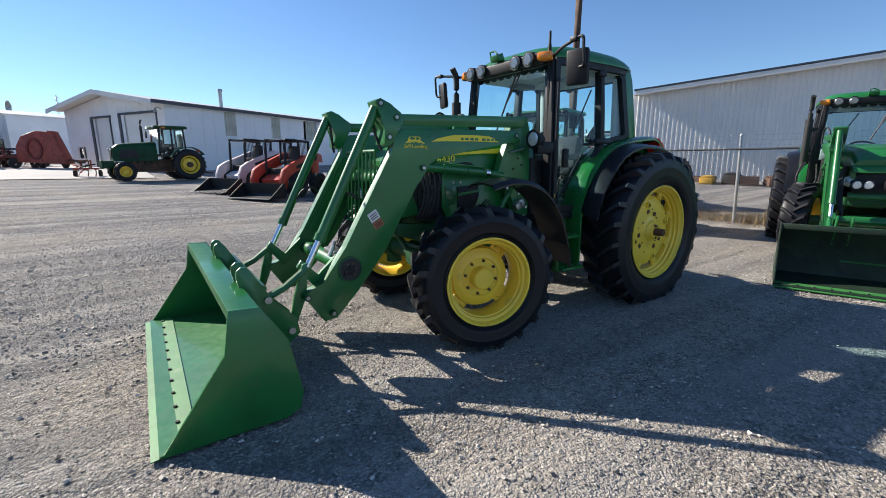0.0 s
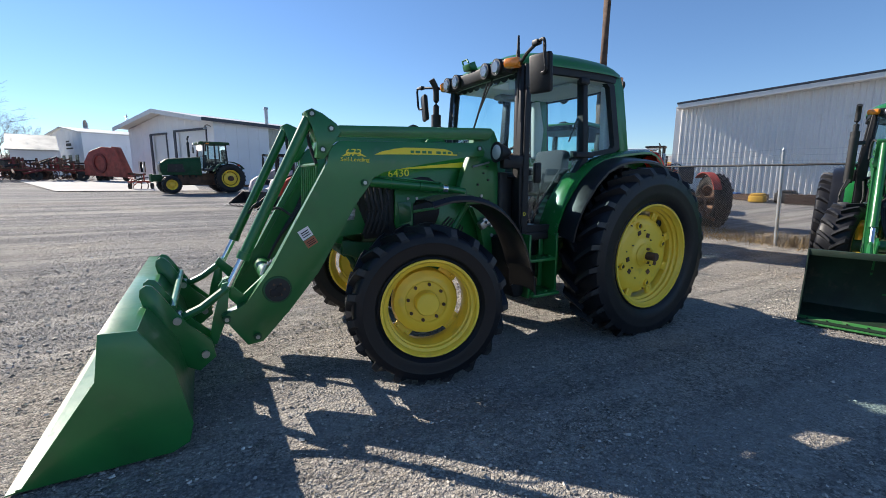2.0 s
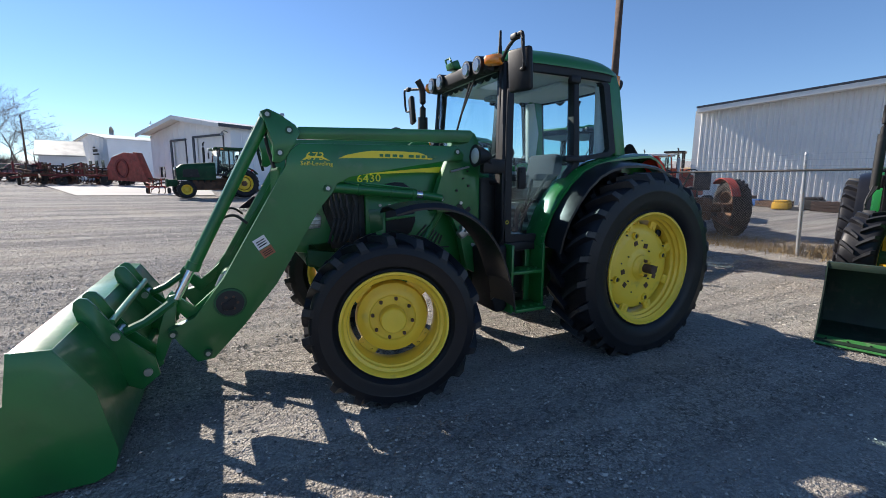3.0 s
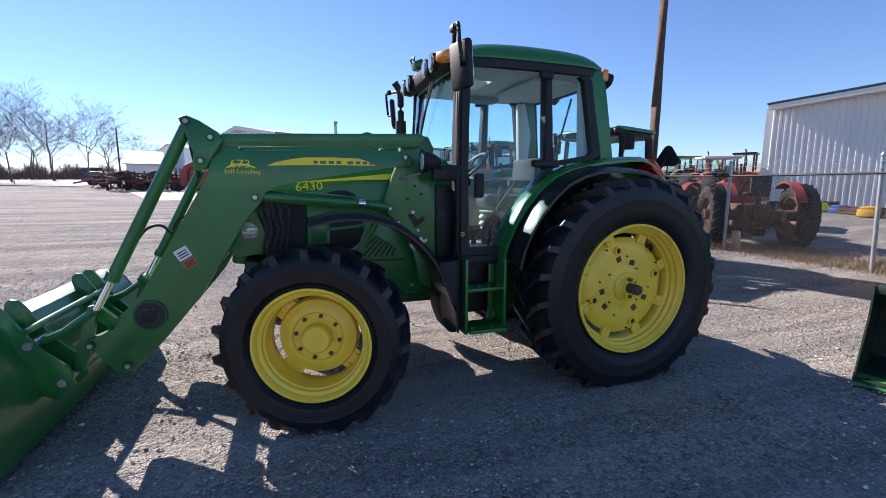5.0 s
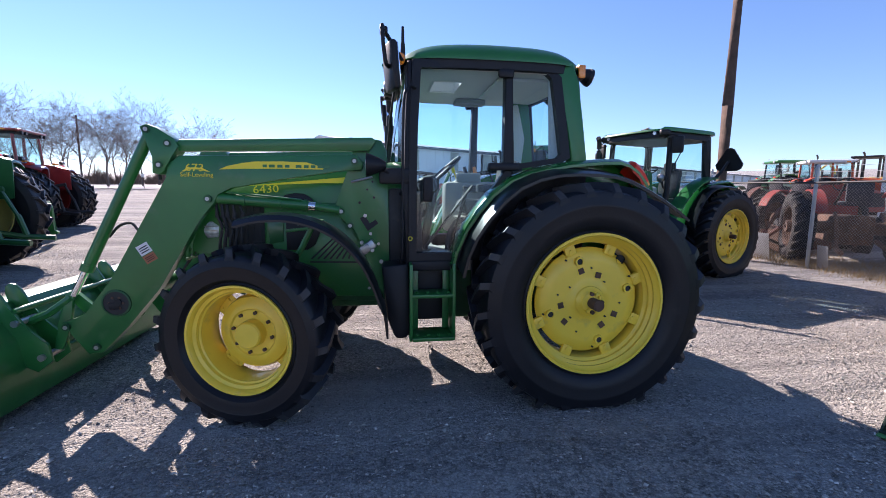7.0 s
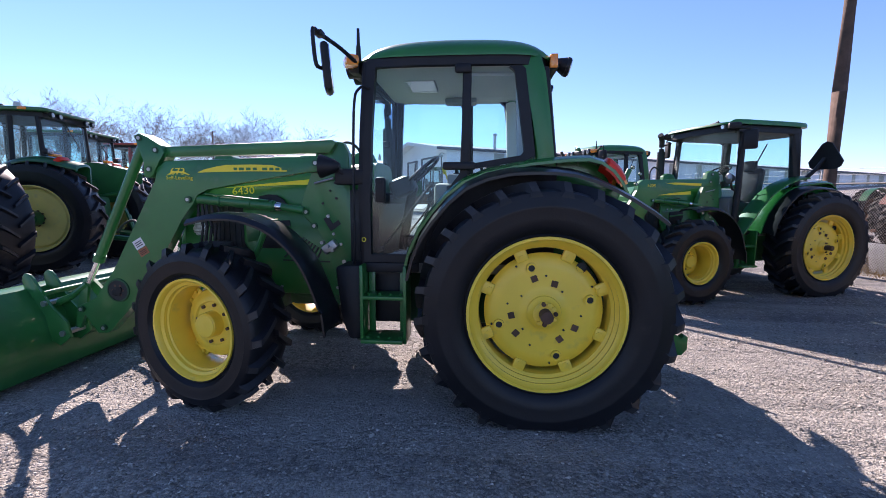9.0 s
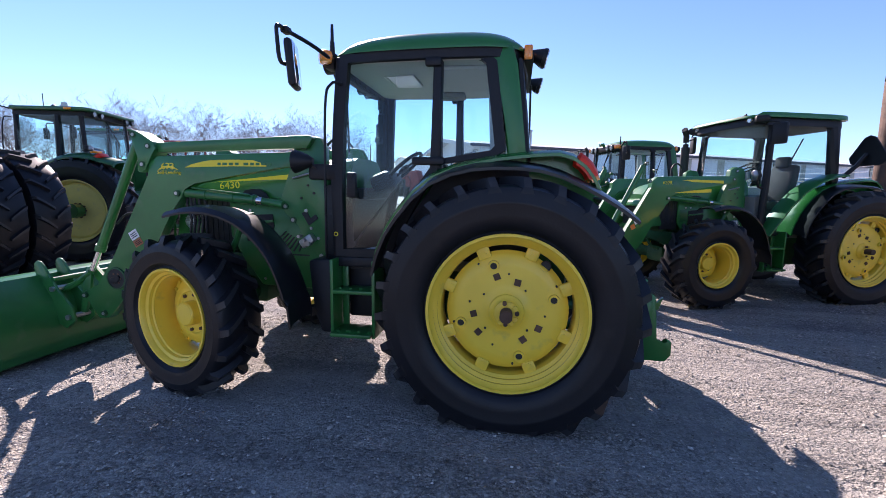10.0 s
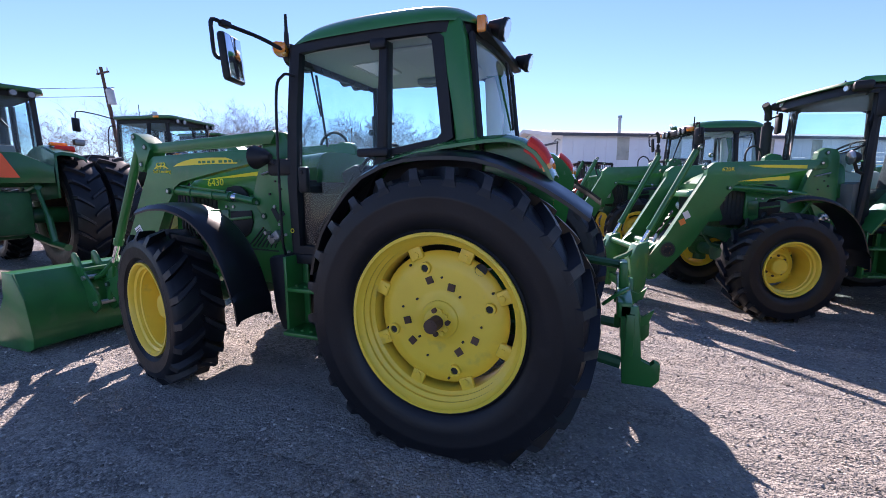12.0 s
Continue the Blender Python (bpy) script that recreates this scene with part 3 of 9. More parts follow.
def rear_wheel(parent, m, R, W, rr, hub_z, lugs=25, paint=None, axle=0.13, rubber=None, detail=True, turn=1):
    """Rim and dished disc are the wheel itself; tyre, axle end, clamps and bolts hang from it."""
    paint = paint or YELLOW
    e = W / 2 - 0.03
    bm = B()
    lathe(bm, [(rr + 0.004, e), (rr + 0.006, e - 0.03), (rr - 0.03, e - 0.05), (rr - 0.045, e - 0.10), (rr - 0.06, e - 0.13), (rr - 0.06, -e + 0.13), (rr - 0.03, -e + 0.05),
               (rr + 0.006, -e + 0.03), (rr + 0.004, -e), (rr - 0.018, -e), (rr - 0.05, -e + 0.06), (rr - 0.075, -e + 0.13), (rr - 0.080, e - 0.15), (rr - 0.074, e - 0.115), (rr - 0.055, e - 0.10), (rr - 0.058, e - 0.075), (rr - 0.036, e - 0.060), (rr - 0.040, e - 0.038), (rr - 0.020, e - 0.020), (rr - 0.014, e)], 64, closed=True)
    d = e - 0.11
    R1 = rr - 0.114
    lathe(bm, [(0.02, d + 0.02), (0.10, d + 0.02), (0.13, d - 0.004), (R1 * 0.45, d - 0.012), (R1 - 0.10, d - 0.002), (R1 - 0.03, d - 0.015), (R1, d - 0.045), (R1, d - 0.06), (R1 - 0.04, d - 0.045), (R1 - 0.1, d - 0.028), (0.02, d - 0.03)], 64, closed=True)
    w = part("rear_wheel", bm, paint, parent, "yellow steel wheel with a bolted disc", m)
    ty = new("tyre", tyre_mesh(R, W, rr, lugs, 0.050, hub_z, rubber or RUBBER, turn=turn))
    ty.parent = w
    tagged(ty, "black lugged tractor tyre")
    if detail:
        for k in range(8):
            a = math.radians(22 + 45 * k)
            bm = B()
            rot = Matrix.Rotation(-a, 3, "Y")
            c = Vector(at_angle(R1 + 0.010, a, d - 0.022))
            box(bm, c, (0.082, 0.036, 0.084), 0.010, rot)
            clamp = part("rim_clamp", bm, paint, w)
            bm = B()
            c = Vector(at_angle(R1 - 0.004, a, d - 0.003))
            rod(bm, c, c + Vector((0, 0.006, 0)), 0.020, 6)
            part("clamp_nut", bm, paint, clamp)
        for k in range(4):
            a = math.radians(73 + 90 * k)
            bm = B()
            c = at_angle(0.307, a, d)
            lathe(bm, [(0.034, 0.018), (0.036, -0.012), (0.022, -0.012), (0.022, 0.018)], 18, closed=True)
            bmesh.ops.translate(bm, verts=bm.verts, vec=c)
            boss = part("weight_boss", bm, paint, w)
            bm = B()
            rod(bm, (c[0], c[1] + 0.006, c[2]), (c[0], c[1] - 0.006, c[2]), 0.0225, 14)
            part("boss_hole", bm, BLACK_MATT, boss)
        for a, r in ((73, 0.232), (109, 0.20), (-8, 0.215), (-40, 0.235), (207, 0.232), (239, 0.215)):
            bm = B()
            a = radians(a)
            box(bm, at_angle(r, a, d - 0.006), (0.042, 0.014, 0.042), 0.002, Matrix.Rotation(-a + 0.12, 3, "Y"))
            part("square_hole", bm, RUST, w)
        for k, a in enumerate((12, 35, 58, 92, 130, 150, 185, 222, 262, 290, 318, 345)):
            bm = B()
            a, r = radians(a), R1 * (0.62, 0.46, 0.90)[k % 3]
            rod(bm, at_angle(r, a, d - 0.014), at_angle(r, a, d + 0.001), 0.007, 8)
            part("bolt_hole", bm, BLACK_MATT, w)
        # the wide gap beside one clamp
        bm = B()
        lathe(bm, [(0.034, 0.004), (0.034, -0.012), (0.001, -0.012), (0.001, 0.004)], 16)
        bmesh.ops.translate(bm, verts=bm.verts, vec=at_angle(R1 - 0.012, radians(128), d - 0.012))
        part("rim_notch", bm, BLACK_MATT, w)
        bm = B()
        lathe(bm, [(0.0, d + 0.06), (0.078, d + 0.055), (0.092, d + 0.03), (0.110, d + 0.020), (0.118, d + 0.0), (0.0, d)], 28)
        hub = part("hub", bm, paint, w)
        for k in range(8):
            a = math.radians(80 + 32 * k)
            bm = B()
            rod(bm, at_angle(0.068, a, d + 0.04), at_angle(0.068, a, d + 0.075), 0.014, 10)
            part("hub_bolt", bm, paint if k % 3 else RUST, hub)
    bm = B()
    rod(bm, (0, d - 0.05, 0), (0, d + axle + 0.02, 0), 0.040, 24)
    rod(bm, (0, d + axle + 0.02, 0), (0, d + axle + 0.024, 0), 0.030, 24)
    part("axle_end", bm, RUST, w, "dark rusty axle end")
    return w


def front_wheel(parent, m, R, W, rr, hub_z, paint=None, recess=0.19, lugs=19, rubber=None, turn=1):
    paint = paint or YELLOW
    e = W / 2 - 0.02
    bm = B()
    lathe(bm, [(rr + 0.004, e), (rr + 0.004, e - 0.03), (rr - 0.04, e - 0.06), (rr - 0.055, e - 0.16), (rr - 0.05, -e + 0.08), (rr + 0.004, -e + 0.03), (rr + 0.004, -e), (rr - 0.014, -e), (rr - 0.062, -e + 0.08),
               (rr - 0.068, e - 0.16), (rr - 0.060, e - 0.075), (rr - 0.050, e - 0.068), (rr - 0.046, e - 0.045), (rr - 0.026, e - 0.035), (rr - 0.022, e - 0.014), (rr - 0.012, e)], 64, closed=True)
    d = e - recess
    q = rr * 0.72
    lathe(bm, [(0.02, d), (q * 0.60, d), (q * 0.64, d + 0.012), (q * 0.72, d + 0.012), (q * 0.80, d + 0.002), (q * 0.94, d - 0.012), (q, d - 0.05), (q, d - 0.06), (q * 0.9, d - 0.03), (0.02, d - 0.02)], 48, closed=True)
    w = part("front_wheel", bm, paint, parent, "yellow steel front wheel with a recessed disc", m)
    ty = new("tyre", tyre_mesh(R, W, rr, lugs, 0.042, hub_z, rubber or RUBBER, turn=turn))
    ty.parent = w
    tagged(ty, "black lugged tractor tyre")
    for k in range(4):
        a = math.radians(40 + 90 * k)
        bm = B()
        rot = Matrix.Rotation(-a, 3, "Y")
        box(bm, at_angle((q + rr - 0.06) / 2, a, d - 0.045), (rr - 0.055 - q + 0.05, 0.012, 0.15), 0.004, rot)
        lug = part("rim_lug", bm, paint, w)
        for s in (-0.04, 0.04):
            bm = B()
            c = rot @ Vector((0, 0, s)) + Vector(at_angle((q + rr - 0.06) / 2, a, d - 0.04))
            rod(bm, c, c + Vector((0, 0.016, 0)), 0.012, 6)
            part("nut", bm, paint, lug)
    bm = B()
    lathe(bm, [(0.0, d + 0.085), (0.082, d + 0.082), (0.092, d + 0.07), (0.096, d), (0.0, d)], 32)
    part("hub_cap", bm, paint, w)
    for k in range(8):
        a = math.radians(10 + 45 * k)
        bm = B()
        rod(bm, at_angle(q * 0.54, a, d), at_angle(q * 0.54, a, d + 0.018), 0.013, 6)
        part("wheel_nut", bm, RUST, w)
    return w


# ---- loader tractor ----
def smooth_box(bm, x0, x1, half_fn, z0_fn, z1_fn, nx=14, ny=12):
    """A bonnet-like body: rounded section along x."""
    rings = []
    for i in range(nx + 1):
        u = i / nx
        x = x0 + (x1 - x0) * u
        w, zl, zh = half_fn(u), z0_fn(u), z1_fn(u)
        ring = []
        for k in range(ny + 1):
            a = math.pi * k / ny
            cx, cz = math.cos(a), math.sin(a)
            ex = math.copysign(abs(cx) ** 0.35, cx)
            ez = cz ** 0.45
            ring.append(bm.verts.new((x, w * ex, zl + (zh - zl) * ez)))
        rings.append(ring)
    for a, b in zip(rings, rings[1:]):
        for k in range(ny):
            bm.faces.new((a[k], a[k + 1], b[k + 1], b[k]))
        bm.faces.new((a[ny], a[0], b[0], b[ny]))
    bm.faces.new(rings[0])
    bm.faces.new(rings[-1][::-1])
    return bm


def cab(t):
    """Cab with posts, roof, glazing and inside."""
    def leaned(bm, s, face):
        """Tips the upper half of an upright side inwards; face is the y of the foot."""
        for v in bm.verts:
            v.co.y = s * (face + (abs(v.co.y) - face) - 0.055 * max(0.0, v.co.z - 1.70) / 0.75)
        return bm

    def surround(bm, outer, inner, y0, y1):
        rings = [[bm.verts.new((x, y, z)) for x, z in loop] for loop, y in ((outer, y0), (outer, y1), (inner, y1), (inner, y0))]
        n = len(outer)
        for k in range(4):
            p, q = rings[k], rings[(k + 1) % 4]
            for i in range(n):
                j = (i + 1) % n
                bm.faces.new((p[i], p[j], q[j], q[i]))
        return bm
    door = [(1.200, 2.440), (0.90, 2.446), (0.556, 2.447), (0.560, 2.05), (0.572, 1.70), (0.66, 1.58), (0.80, 1.33), (0.87, 1.195), (0.90, 1.105), (0.925, 1.088), (1.235, 1.088), (1.238, 1.5), (1.225, 2.0)]
    door_edge = [(1.262, 2.500), (0.90, 2.500), (0.514, 2.500), (0.517, 2.05), (0.525, 1.67), (0.61, 1.54), (0.752, 1.295), (0.825, 1.165), (0.855, 1.065), (0.885, 1.030), (1.290, 1.030), (1.296, 1.5), (1.285, 2.0)]
    quarter = [(0.512, 2.449), (0.36, 2.449), (0.240, 2.440), (0.200, 2.405), (0.158, 2.10), (0.124, 1.845), (0.150, 1.815), (0.496, 1.758)]
    quarter_edge = [(0.540, 2.495), (0.36, 2.495), (0.195, 2.485), (0.125, 2.420), (0.082, 2.10), (0.046, 1.815), (0.110, 1.780), (0.515, 1.715)]
    for s in (1, -1):
        bm = B()
        plate(bm, [(1.268, 0.98), (1.322, 1.0), (1.330, 1.55), (1.318, 2.0), (1.300, 2.49), (1.256, 2.49), (1.278, 2.0), (1.288, 1.5)], 0.575, 0.672, 0.012)
        part("front_post", leaned(bm, s, 0.672), BLACK, t)
        bm = B()
        plate(bm, [(0.500, 1.68), (0.580, 1.68), (0.570, 2.05), (0.568, 2.46), (0.506, 2.46), (0.505, 2.05)], 0.600, 0.684, 0.010)
        box(bm, (0.585, 0.700, 1.738), (0.235, 0.060, 0.056), 0.016)
        box(bm, (0.565, 0.690, 2.425), (0.120, 0.050, 0.070), 0.020)
        part("door_post", leaned(bm, s, 0.684), BLACK, t)
        bm = B()
        plate(bm, [(-0.115, 1.70), (0.010, 1.72), (0.036, 1.79), (0.076, 2.10), (0.118, 2.40), (0.160, 2.455), (0.32, 2.500), (0.32, 2.530), (0.02, 2.530), (-0.015, 2.40), (-0.055, 2.10), (-0.090, 1.80)], 0.560, 0.668, 0.018)
        part("rear_post", leaned(bm, s, 0.668), GREEN, t, "green rear cab post")
        bm = B()
        surround(bm, quarter_edge, quarter, 0.618, 0.676)
        part("quarter_frame", leaned(bm, s, 0.676), BLACK, t)
        bm = B()
        surround(bm, door_edge, door, 0.624, 0.686)
        leaf = part("door_frame", leaned(bm, s, 0.686), BLACK, t, "black cab door frame")
        bm = B()
        plate(bm, door, 0.650, None)
        part("door_glass", leaned(bm, s, 0.650), GLASS, leaf, "tinted cab door glass")
        bm = B()
        plate(bm, quarter, 0.650, None)
        part("side_glass", leaned(bm, s, 0.650), GLASS, t)
        bm = B()
        box(bm, (1.09, s * 0.655, 0.990), (0.42, 0.06, 0.075), 0.012)
        part("door_sill", bm, BLACK, t)
        bm = B()
        rod(bm, (1.165, s * 0.630, 1.125), (0.80, s * 0.618, 1.60), 0.010, 8)
        rod(bm, (0.98, s * 0.625, 1.365), (0.80, s * 0.618, 1.60), 0.005, 8)
        rod(bm, (1.165, s * 0.622, 1.125), (1.165, s * 0.640, 1.125), 0.020, 12)
        part("door_strut", bm, BLACK, t)
        bm = B()
        box(bm, (1.155, s * 0.700, 1.565), (0.075, 0.050, 0.185), 0.018)
        rod(bm, (1.16, s * 0.722, 1.62), (1.16, s * 0.734, 1.62), 0.016, 12)
        part("door_handle", bm, BLACK, t)
        if s < 0:
            continue
        bm = B()
        tube(bm, curve_pts([(1.36, s * 0.70, 1.02), (1.345, s * 0.74, 1.2), (1.335, s * 0.735, 2.1), (1.30, s * 0.70, 2.28), (1.24, s * 0.65, 2.29)], 5), 0.010, 8)
        part("grab_rail", bm, BLACK, t)
    # lower cab body
    bm = B()
    plate(bm, [(1.29, 0.92), (1.30, 1.50), (1.24, 1.55), (1.20, 1.52), (1.18, 1.02), (0.95, 1.0), (0.95, 0.92)], -0.60, 0.60)
    part("bulkhead", bm, BLACK, t)
    bm = B()
    box(bm, (1.36, 0, 1.26), (0.16, 1.06, 0.62), 0.02)
    for y in (-0.42, -0.2, 0.05, 0.3):
        rod(bm, (1.43, y, 1.0), (1.45, y + 0.04, 1.45), 0.020, 8)
    part("firewall", bm, BLACK_MATT, t)
    bm = B()
    box(bm, (0.55, 0, 0.98), (1.35, 1.24, 0.08), 0.01)
    box(bm, (0.05, 0, 1.28), (0.30, 1.0, 0.55), 0.05)
    floor_pan = part("cab_floor", bm, CAB_GREY, t, "worn pale grey cab floor")
    bm = B()
    box(bm, (1.02, 0.30, 1.028), (0.34, 0.56, 0.014), 0.005)
    part("floor_mat", bm, INTERIOR, floor_pan)
    for s in (1, -1):
        bm = B()
        plate(bm, [(0.90, 1.0), (0.86, 1.10), (0.72, 1.36), (0.52, 1.64), (0.05, 1.74), (-0.12, 1.72), (-0.12, 0.95), (0.9, 0.95)], s * 0.585, s * 0.615, 0.01)
        part("inner_panel", bm, SEAT, t)
        bm = B()
        plate(bm, [(0.06, 1.72), (0.16, 1.76), (0.19, 2.42), (0.10, 2.44), (0.02, 2.1)], s * 0.50, s * 0.565, 0.015)
        part("post_trim", bm, LINER, t, "pale inner post trim")
    # glazing in front and behind
    for nm, z0, z1, w0, w1 in (("windscreen", 1.53, 2.45, 0.615, 0.575), ("rear_window", 1.74, 2.44, 0.575, 0.540)):
        front = nm == "windscreen"

        def screen(k, v):
            """Bowed glass: k runs up, v across."""
            if front:
                return (1.312 - 0.012 * k + (0.118 - 0.085 * k ** 1.6) * (1 - v * v), v * (w0 + (w1 - w0) * k), z0 + (z1 - z0) * k)
            return (-0.105 + 0.075 * k - 0.045 * (1 - v * v), v * (w0 + (w1 - w0) * k), z0 + (z1 - z0) * k)
        bm = B()
        rows = [[bm.verts.new(screen(j / 8, -1 + i / 8)) for i in range(17)] for j in range(9)]
        for a, b in zip(rows, rows[1:]):
            for i in range(16):
                bm.faces.new((a[i], a[i + 1], b[i + 1], b[i]))
        part(nm, bm, GLASS, t, smooth=180)
        bm = B()
        for k in (0.0, 1.0):
            tube(bm, [screen(k, -1 + i / 6) for i in range(13)], 0.020, 6)
        for v in (-1, 1):
            tube(bm, [screen(j / 6, v) for j in range(7)], 0.016 if front else 0.024, 6)
        part(nm + "_frame", bm, BLACK, t)
    # scalloped edge of the roof lining behind the windscreen
    bm = B()
    for i in range(9):
        scallop = [(0.058 * math.cos(a), 0.045 * math.sin(a)) for a in [math.pi + math.pi * k / 8 for k in range(9)]]
        plate(bm, [(-0.46 + 0.115 * i + y, 2.435 + z) for y, z in scallop], 1.275, 1.283, axis="x")
    part("lining_fringe", bm, SEAT, t, "dark scalloped fringe under the roof lining")
    bm = B()
    rod(bm, (1.37, 0.30, 2.44), (1.425, 0.12, 2.10), 0.008, 6)
    rod(bm, (1.38, 0.22, 2.40), (1.445, 0.02, 1.86), 0.010, 6)
    part("wiper", bm, BLACK, t)
    bm = B()
    rod(bm, (-0.12, 0.0, 2.40), (-0.13, -0.22, 1.95), 0.010, 6)
    part("rear_wiper", bm, BLACK, t)
    # roof with a hatch opening
    n, k = 36, 28
    hatch = (22, 28, 10, 18)

    def plan(u, v):
        """The rounded outline, filled evenly from the middle."""
        r = max(abs(u), abs(v))
        d = (abs(u) ** 5 + abs(v) ** 5) ** 0.2
        f = 1.0 if d < 1e-6 else 1.0 + (r / d - 1.0) * r * r
        return u * f, v * f

    def roof_sheet(top):
        bm = B()
        rows = []
        for i in range(n + 1):
            row = []
            for j in range(k + 1):
                u, v = plan(-1 + 2 * i / n, -1 + 2 * j / k)
                e = (abs(u) ** 5 + abs(v) ** 5) ** 0.2
                z = (2.668 - 0.022 * u * u - 0.012 * v * v - 0.108 * max(0.0, (e - 0.70) / 0.30) ** 2.3 - 0.028 * max(0.0, u) ** 2) if top else 2.437 + 0.03 * max(0.0, 1 - v * v) * max(0.0, 1 - u * u)
                sc = 1.0 if top else 0.95
                row.append(bm.verts.new((0.655 + 0.745 * u * sc, 0.668 * v * (1 - 0.035 * max(u, 0.0)) * sc, z)))
            rows.append(row)
        for i in range(n):
            for j in range(k):
                if hatch[0] <= i < hatch[1] and hatch[2] <= j < hatch[3]:
                    continue
                f = (rows[i][j], rows[i + 1][j], rows[i + 1][j + 1], rows[i][j + 1])
                bm.faces.new(f if top else f[::-1])
        rim = [rows[i][0] for i in range(n + 1)] + [rows[n][j] for j in range(1, k + 1)] + [rows[i][k] for i in range(n - 1, -1, -1)] + [rows[0][j] for j in range(k - 1, 0, -1)]
        h0, h1, h2, h3 = hatch
        hole = [rows[i][h2] for i in range(h0, h1 + 1)] + [rows[h1][j] for j in range(h2 + 1, h3 + 1)] + [rows[i][h3] for i in range(h1 - 1, h0 - 1, -1)] + [rows[h0][j] for j in range(h3 - 1, h2, -1)]
        return bm, rim, hole
    bm, rim, hole = roof_sheet(True)
    well = [v.co.copy() for v in hole]
    edge_line = [v.co.copy() for v in rim]
    low = [bm.verts.new((0.655 + (v.co.x - 0.655) * 0.996, v.co.y * 0.996, 2.506)) for v in rim]
    for i in range(len(rim)):
        j = (i + 1) % len(rim)
        bm.faces.new((rim[i], rim[j], low[j], low[i]))
    part("roof", bm, GREEN, t, "rounded green cab roof", smooth=60)
    bm = B()
    ups, dns = [bm.verts.new(v) for v in well], [bm.verts.new((v.x, v.y, 2.45)) for v in well]
    for i in range(len(ups)):
        k2 = (i + 1) % len(ups)
        bm.faces.new((ups[i], ups[k2], dns[k2], dns[i]))
    part("hatch_well", bm, LINER, t)
    bm, rim, hole = roof_sheet(False)
    part("roof_lining", bm, LINER, t, smooth=50)
    bm = B()
    box(bm, (0.62, -0.46, 2.425), (0.30, 0.16, 0.05), 0.015)
    box(bm, (0.62, -0.46, 2.398), (0.16, 0.09, 0.012), 0.004)
    part("roof_console", bm, INTERIOR, t, "grey overhead console")
    bm = B()
    box(bm, (0.35, 0.10, 2.432), (0.44, 0.70, 0.03), 0.012)
    part("air_duct", bm, LINER, t, "pale raised air duct in the lining")
    bm = B()
    vs = [[bm.verts.new((0.655 + (v.x - 0.655) * c, v.y * c, z)) for v in edge_line] for c, z in ((0.975, 2.515), (0.972, 2.447), (0.90, 2.440), (0.90, 2.515))]
    for a, b in zip(vs, vs[1:]):
        for i in range(len(edge_line)):
            j = (i + 1) % len(edge_line)
            bm.faces.new((a[i], a[j], b[j], b[i]))
    part("roof_band", bm, BLACK, t, "black plastic band under the roof")
    bm = B()
    plate(bm, [(0.82, -0.17), (1.06, -0.17), (1.06, 0.17), (0.82, 0.17)], 2.664, None, axis="z")
    part("roof_hatch", bm, GLASS, t)
    # lamps
    for y in (0.44, 0.26, -0.26, -0.44):
        bm = B()
        rod(bm, (1.36, y, 2.488), (1.452, y, 2.484), 0.070, 24)
        lamp = part("roof_lamp", bm, BLACK, t)
        bm = B()
        rod(bm, (1.452, y, 2.484), (1.462, y, 2.4835), 0.056, 24, 0.045)
        part("lens", bm, LENS_DARK, lamp)
    for s in (1, -1):
        bm = B()
        box(bm, (1.385, s * 0.60, 2.492), (0.10, 0.15, 0.085), 0.03, Matrix.Rotation(s * 0.5, 3, "Z"))
        part("turn_signal", bm, AMBER, t, "amber turn signal")
        bm = B()
        box(bm, (-0.085, s * 0.50, 2.50), (0.06, 0.06, 0.10), 0.012)
        part("rear_signal", bm, AMBER, t)
        bm = B()
        rod(bm, (-0.10, s * 0.40, 2.52), (-0.19, s * 0.40, 2.49), 0.030, 20, 0.068)
        rod(bm, (-0.19, s * 0.40, 2.49), (-0.215, s * 0.40, 2.483), 0.070, 20)
        lamp = part("work_lamp", bm, BLACK, t)
        bm = B()
        rod(bm, (-0.2155, s * 0.40, 2.4828), (-0.222, s * 0.40, 2.481), 0.062, 20)
        part("lens", bm, LENS, lamp)
    bm = B()
    plate(bm, [(-0.05, 2.52), (-0.12, 2.50), (-0.125, 2.45), (-0.06, 2.44)], -0.52, 0.52, 0.012)
    part("rear_visor", bm, BLACK, t)
    bm = B()
    plate(bm, [(1.34, 2.42), (1.42, 2.43), (1.43, 2.53), (1.34, 2.55)], -0.55, 0.55, 0.015)
    part("front_visor", bm, BLACK, t)
    bm = B()
    plate(bm, [(1.36, 2.55), (1.45, 2.55), (1.47, 2.60), (1.40, 2.63)], -0.10, 0.03, 0.008)
    tube(bm, [(1.45, -0.09, 2.58), (1.47, -0.09, 2.64), (1.45, -0.04, 2.65), (1.47, 0.02, 2.61)], 0.010, 6)
    part("aerial_bracket", bm, GREEN_WORN, t)
    # mirrors, antenna, work lamp on the post
    for s in (1, -1):
        bm = B()
        tube(bm, curve_pts([(1.33, s * 0.62, 2.47), (1.40, s * 0.80, 2.52), (1.47, s * 1.01, 2.545)], 4), 0.014, 8)
        tube(bm, curve_pts([(1.47, s * 1.01, 2.545), (1.48, s * 1.09, 2.545), (1.475, s * 1.10, 2.45), (1.46, s * 1.10, 2.33), (1.44, s * 1.04, 2.32)], 4), 0.013, 8)
        box(bm, (1.47, s * 1.0, 2.545), (0.05, 0.07, 0.04), 0.01)
        part("mirror_arm", bm, BLACK, t)
        rot = Matrix.Rotation(s * math.radians(16), 3, "Z") @ Matrix.Rotation(math.radians(5), 3, "Y")
        bm = B()
